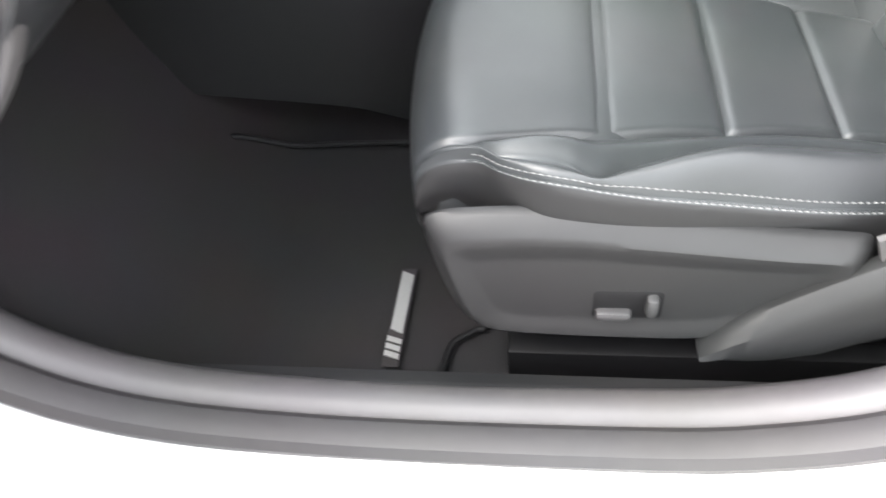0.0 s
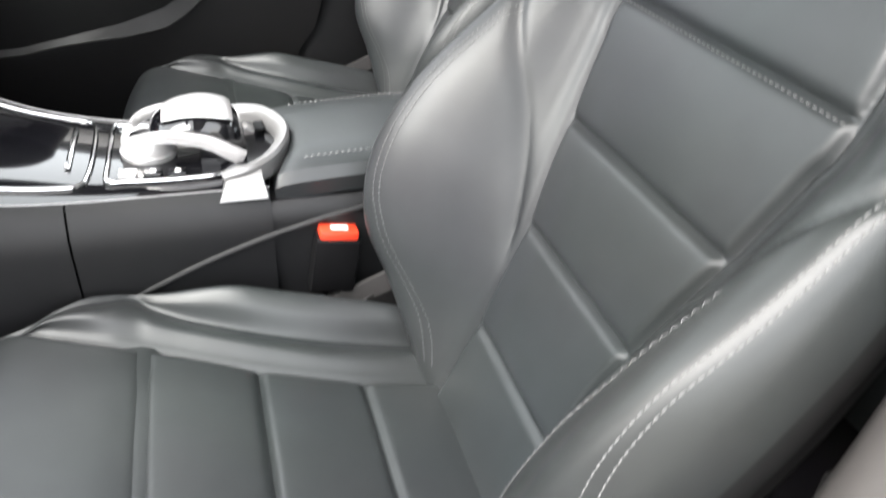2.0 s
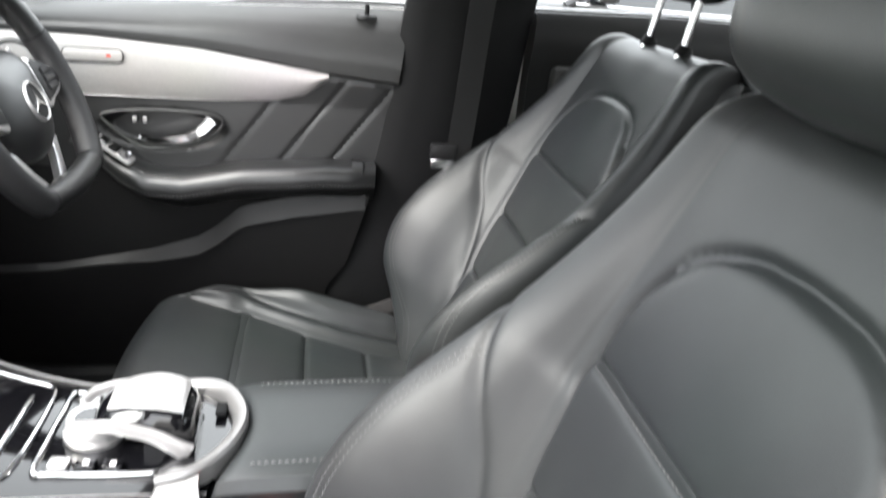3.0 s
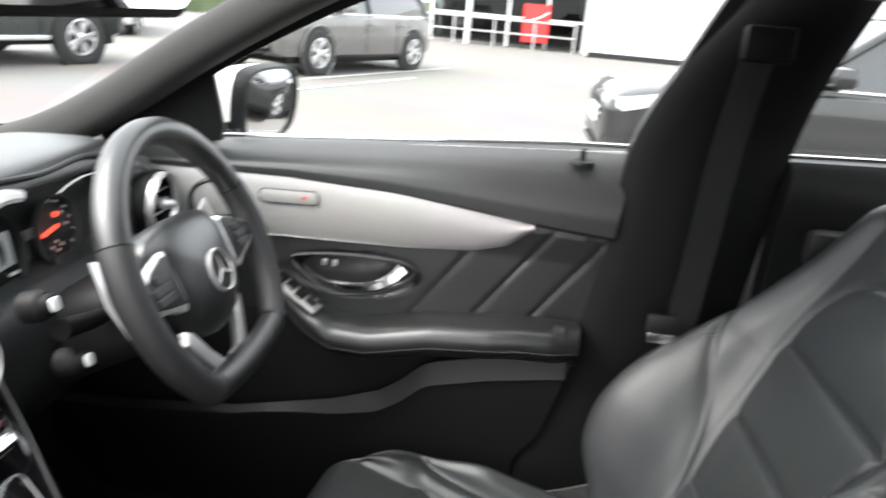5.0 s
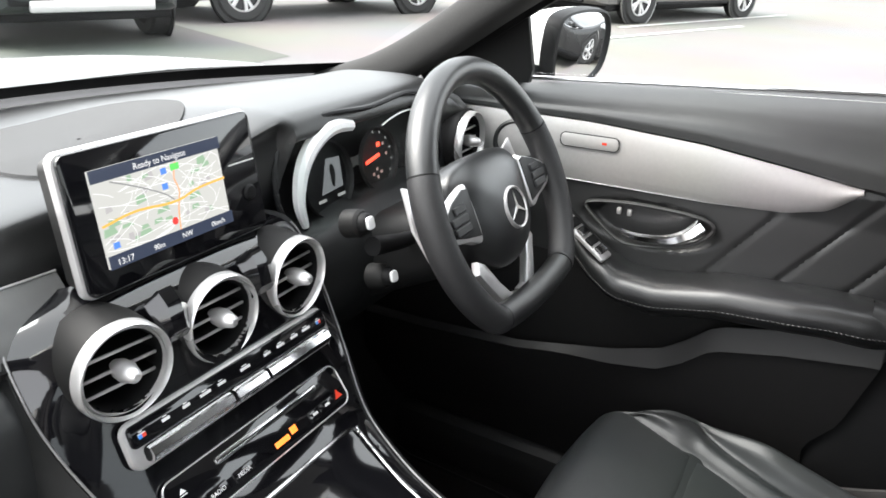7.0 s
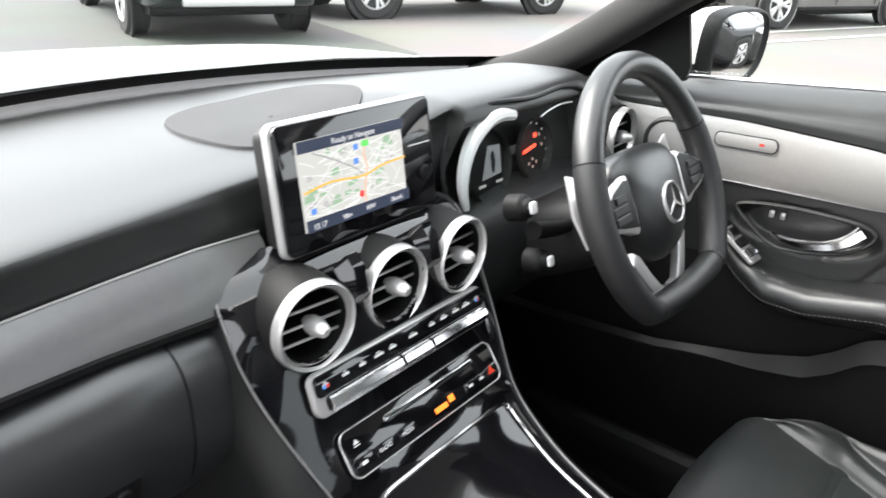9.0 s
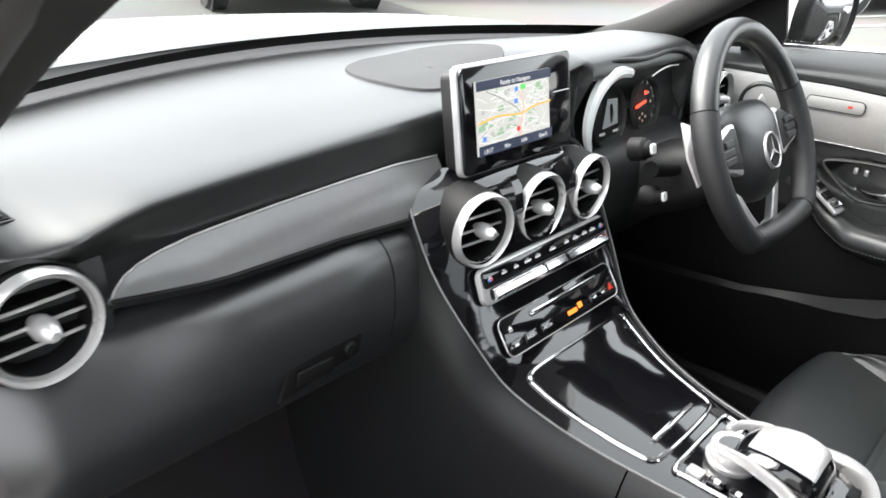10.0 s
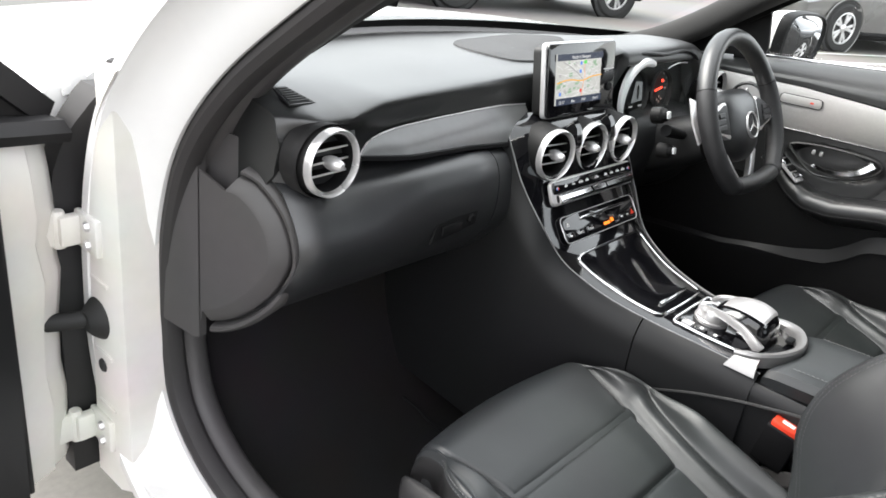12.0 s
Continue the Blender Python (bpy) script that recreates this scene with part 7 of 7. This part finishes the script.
def parked_car(name, label, at, heading, paint_mat, wb=2.75, fo=0.88, ro=0.85, width=1.82, height=1.48, belt=0.92, sill=0.24, r=0.335, kind="hatch", skid=False):
    """A parked car. at: the middle between its axles on the ground; heading: degrees of its nose from the x axis."""
    c = thing(name, label, "car", (0, 0, 0), "parked cars")
    hw = width / 2
    xf, xr = wb / 2 + fo, -wb / 2 - ro
    stations = [(xf, 0.72, sill + 0.14, belt * 0.70), (xf - 0.06, 0.84, sill + 0.05, belt * 0.78), (xf - 0.25, 0.94, sill, belt * 0.86), (wb / 2, 0.99, sill, belt * 0.955), (wb / 2 - 0.55, 1.0, sill, belt * 0.99), (0.0, 1.0, sill, belt), (-wb / 2, 0.995, sill, belt * 1.02), (xr + 0.35, 0.96, sill + 0.02, belt * 1.03), (xr + 0.08, 0.90, sill + 0.08, belt * 1.02), (xr, 0.80, sill + 0.18, belt * 0.97)]
    rows = []
    for x, k, zl, zb in stations:
        w = hw * k
        h = zb - zl
        side = [(w * 0.90, zl), (w * 0.975, zl + 0.05 * h), (w * 0.985, zl + 0.25 * h), (w, zl + 0.55 * h), (w * 0.985, zl + 0.70 * h), (w * 0.99, zl + 0.76 * h), (w * 0.965, zl + 0.93 * h), (w * 0.90, zb), (w * 0.5, zb + 0.03)]
        rows.append([(x, y, z) for y, z in side] + [(x, -y, z) for y, z in reversed(side)])
    part("body", loft(rows, n=40), paint_mat, c, "glossy painted body")
    part("underbody", rbox((xr + 0.25, -hw * 0.88, sill - 0.08), (xf - 0.25, hw * 0.88, sill + 0.05), 0.03), BLACK, c)
    tail = {"hatch": -wb / 2 - ro + 0.10, "suv": -wb / 2 - ro + 0.08, "saloon": -wb / 2 - 0.15}[kind]
    top = height
    gh = [(wb / 2 - 0.42, 0.86, belt - 0.02), (wb / 2 - 0.75, 0.82, belt + 0.45 * (top - belt)), (wb / 2 - 1.15, 0.76, top - 0.07), (0.0, 0.75, top - 0.03), (-wb / 2 + 0.15, 0.745, top - 0.04), (tail + 0.35, 0.75, top - 0.10), (tail + 0.10, 0.80, belt + 0.5 * (top - belt)), (tail - 0.05, 0.84, belt)]
    rows = []
    for x, k, z in gh:
        rows.append([(x, hw * 0.90, belt - 0.06), (x, hw * (0.90 + (k - 0.90) * 0.5), (belt + z) / 2), (x, hw * k, z - 0.015), (x, hw * k * 0.8, z + 0.012), (x, 0, z + 0.03), (x, -hw * k * 0.8, z + 0.012), (x, -hw * k, z - 0.015), (x, -hw * (0.90 + (k - 0.90) * 0.5), (belt + z) / 2), (x, -hw * 0.90, belt - 0.06)])
    part("windows", loft(rows, n=28), DARKGLASS, c, "dark reflecting windows")
    roof_rows = [[(x, hw * k * s, z + 0.018 + 0.02 * (1 - s * s)) for s in (1.02, 0.8, 0.4, 0, -0.4, -0.8, -1.02)] for x, k, z in gh[2:6]]
    part("roof", thick(loft(roof_rows, False, False, n=10), 0.02), paint_mat, c)
    for s in (-1, 1):
        for x, lean in ((wb / 2 - 1.15, 0.85), (0.02, -0.10), (tail + 0.42, -0.32)):
            part("window_pillar", tube([(x + lean * (0.85 if lean > 0 else 1), s * hw * 0.905, belt - 0.03), (x, s * hw * 0.775, top - 0.045)], 0.035 if lean > 0 else 0.03, 8), paint_mat if lean != -0.10 else BLACK, c)
        for x in (wb / 2, -wb / 2):
            part("wheel_arch", lathe([(r * 1.16, 0.0), (r * 1.20, 0.018), (r * 1.24, 0.0)], 40, pose(x, s * hw * 0.985, r, -90 * s)), BLACK if skid else paint_mat, c)
            part("wheel_well", lathe([(0, 0.004), (r * 1.15, 0.004), (r * 1.16, -0.01)], 36, pose(x, s * (hw * 0.992), r, -90 * s)), BLACKRUB, c)
            car_wheel(c, x, s * (hw - 0.085), r, s)
        part("sill_strip", rbox((-wb / 2 + r * 1.3, s * hw * 0.985 - 0.012, sill - 0.01), (wb / 2 - r * 1.3, s * hw * 0.985 + 0.012, sill + 0.05), 0.01), SILVER if skid else BLACK, c)
        part("belt_moulding", tube([(wb / 2 - 0.5, s * hw * 0.915, belt - 0.01), (0, s * hw * 0.915, belt + 0.0), (tail + 0.2, s * hw * 0.90, belt + 0.015)], 0.012, 6), CHROME, c)
        for x in (0.12, -0.85):
            part("door_gap", rbox((x - 0.004, s * hw * 0.998 - 0.004, sill + 0.08), (x + 0.004, s * hw * 0.998 + 0.004, belt - 0.08), 0), BLACK, c)
            part("door_handle", rbox((x - 0.28, s * hw * 0.985 - 0.02, belt - 0.17), (x - 0.06, s * hw * 0.985 + 0.025, belt - 0.135), 0.012), paint_mat, c)
        part("door_mirror", rbox((wb / 2 - 0.78, s * (hw + 0.02) - 0.09, belt + 0.02), (wb / 2 - 0.62, s * (hw + 0.02) + 0.11, belt + 0.16), 0.04), paint_mat, c)
        lamp = spline([(xf - 0.05, s * hw * 0.62, belt * 0.70), (xf - 0.13, s * hw * 0.86, belt * 0.735), (xf - 0.34, s * hw * 0.955, belt * 0.80), (xf - 0.52, s * hw * 0.965, belt * 0.845)], 12)
        part("headlamp", sweep(lamp, [(-0.03, -0.06), (-0.045, 0.0), (-0.03, 0.065), (0.03, 0.065), (0.042, 0.0), (0.03, -0.06)], scale=lambda t: 1.0 - 0.55 * t), LAMP, c, "clear headlamp")
        part("tail_lamp", rbox((xr + 0.02, s * hw * 0.72 - 0.14, belt * 0.80), (xr + 0.18, s * hw * 0.72 + 0.14, belt * 0.97), 0.03), TAIL, c)
        part("air_intake", rbox((xf - 0.09, s * hw * 0.62 - 0.15, sill + 0.08), (xf - 0.005, s * hw * 0.62 + 0.13, sill + 0.22), 0.03), BLACK, c)
    part("grille", rbox((xf - 0.08, -hw * 0.46, belt * 0.52), (xf + 0.006, hw * 0.46, belt * 0.74), 0.03), BLACK, c)
    for z in (0.58, 0.64):
        part("grille_bar", rbox((xf - 0.02, -hw * 0.44, belt * z), (xf + 0.016, hw * 0.44, belt * z + 0.018), 0.006), CHROME, c)
    part("bumper_trim", rbox((xf - 0.05, -hw * 0.60, sill + 0.03), (xf + 0.012, hw * 0.60, sill + (0.14 if skid else 0.07)), 0.02), SILVER if skid else BLACK, c)
    if skid:
        part("bumper_trim", rbox((xf - 0.03, -hw * 0.5, sill + 0.18), (xf + 0.016, hw * 0.5, sill + 0.21), 0.008), CHROME, c)
    part("number_plate", rbox((xf - 0.005, -0.26, sill + 0.24), (xf + 0.022, 0.26, sill + 0.35), 0.004), ICON, c, "plain pale number plate")
    c.matrix_basis = pose(at[0], at[1], 0, 0, 0, heading)
    return c


def paint_of(name, colour):
    return material(name, colour, 0.28, 0.25, vary=0.05, coat=0.8, stain=0.1)


parked_car("parked_suv", "dark green sport utility car with five-spoke wheels", (8.62, 7.53), 162.5, paint_of("dark_green_paint", (0.016, 0.022, 0.020)), wb=2.9, fo=0.85, ro=0.95, width=1.90, height=1.66, belt=1.02, sill=0.34, r=0.37, kind="suv", skid=True)
parked_car("parked_suv", "dark sport utility car facing the bonnet, silver bumper trim", (5.10, 8.55), -110, paint_of("black_green_paint", (0.016, 0.022, 0.021)), wb=2.8, width=1.86, height=1.62, belt=1.0, sill=0.32, r=0.36, kind="suv", skid=True)
parked_car("parked_hatchback", "grey hatchback with bright alloy wheels", (13.04, 3.56), 157.5, paint_of("mid_grey_paint", (0.115, 0.112, 0.108)), wb=2.85, width=1.82, height=1.50, belt=0.95, sill=0.26, r=0.345)
parked_car("parked_saloon", "black saloon parked alongside with clear headlamps", (5.85, -2.75), 90, paint_of("black_paint", (0.012, 0.012, 0.013)), wb=2.84, fo=0.80, width=1.82, height=1.44, belt=0.90, sill=0.22, r=0.335, kind="saloon")
parked_car("parked_saloon", "white saloon nose-on in the next row", (17.2, 10.2), 205, paint_of("white_paint", (0.75, 0.75, 0.74)), wb=2.84, width=1.82, height=1.44, belt=0.90, sill=0.22, kind="saloon")
parked_car("parked_hatchback", "silver hatchback in the far row", (30.5, 10.5), 200, paint_of("silver_paint", (0.45, 0.46, 0.47)), wb=2.65, width=1.78)
parked_car("parked_hatchback", "blue hatchback in the far row", (32.5, 6.5), 200, paint_of("blue_paint", (0.08, 0.12, 0.2)), wb=2.65, width=1.78)


def showroom():
    wall_mat = material("white_render", (0.72, 0.72, 0.71), 0.7, vary=0.05, stain=0.12, stain_scale=0.4)
    b = thing("showroom", "white rendered showroom with glazed front and red sign", "building", (28.5, -3, 0))
    part("wall", rbox((26.0, -16.0, 0), (33.0, -2.0, 5.5), 0.03, 1), wall_mat, b, "white rendered wall")
    part("plinth", rbox((25.97, -16.0, 0), (26.0, -2.0, 0.18), 0.0, 1), HARD, b)
    part("fascia", rbox((27.4, -2.0, 3.2), (33.0, 3.6, 5.2), 0.02, 1), wall_mat, b)
    part("glazing_back", rbox((31.5, -2.0, 0.05), (31.6, 3.6, 3.2), 0, 1), HARD, b)
    for k in range(5):
        y = -2.0 + 1.4 * k
        part("mullion", rbox((28.2, y - 0.05, 0), (28.3, y + 0.05, 3.2), 0.01, 1), ICON, b)
        if k < 4:
            w = part("pane", rbox((28.24, y + 0.05, 0.1), (28.26, y + 1.35, 3.2), 0, 1), TINT, b)
            w.visible_shadow = False
    part("transom", rbox((28.2, -2.0, 1.0), (28.3, 3.6, 1.08), 0.01, 1), ICON, b)
    part("canopy_post", lathe([(0.09, 3.2), (0.09, 0.0)], 16, pose(27.6, 2.2, 0)), ICON, b)
    sign = thing("sign_board", "red sign board with a white swoosh", "sign", (27.6, -0.2, 0.2))
    part("board", rbox((27.60, -0.66, 0.25), (27.66, 0.26, 1.55), 0.01, 1), REDPAINT, sign)
    part("swoosh", tube([(27.59, 0.22, 0.95), (27.59, -0.05, 1.0), (27.59, -0.35, 1.12), (27.59, -0.62, 1.3)], 0.035, 8), ICON, sign, "white swoosh")
    part("leg", rbox((27.62, -0.6, 0), (27.64, -0.55, 0.3), 0, 1), HARD, sign)
    part("leg", rbox((27.62, 0.15, 0), (27.64, 0.2, 0.3), 0, 1), HARD, sign)
    rail = thing("railing", "pale metal railing before the showroom", "railing", (27.2, 1.5, 0))
    part("top_rail", tube([(27.2, -1.6, 0.95), (27.2, 5.5, 0.95)], 0.03, 8), SILVER, rail)
    part("lower_rail", tube([(27.2, -1.6, 0.5), (27.2, 5.5, 0.5)], 0.025, 8), SILVER, rail)
    for k in range(6):
        part("post", tube([(27.2, -1.6 + 1.42 * k, 0), (27.2, -1.6 + 1.42 * k, 0.97)], 0.03, 8), SILVER, rail)
    hedge = material("hedge_leaves", (0.05, 0.07, 0.03), 0.9, vary=0.5, scale=14, bump=1.0, bump_scale=40)
    bm = grid(lambda u, v: (33.5 + 0.5 * math.cos(math.pi * v) + 0.15 * noise.noise((u * 40, v * 5, 1)), 4 + 22 * u, 1.3 * math.sin(math.pi * v) + 0.2 * noise.noise((u * 50, v * 6, 0))), 120, 12)
    tagged(part("hedge", bm, hedge), "dark clipped hedge along the far edge", "hedge", kind="stuff")


showroom()
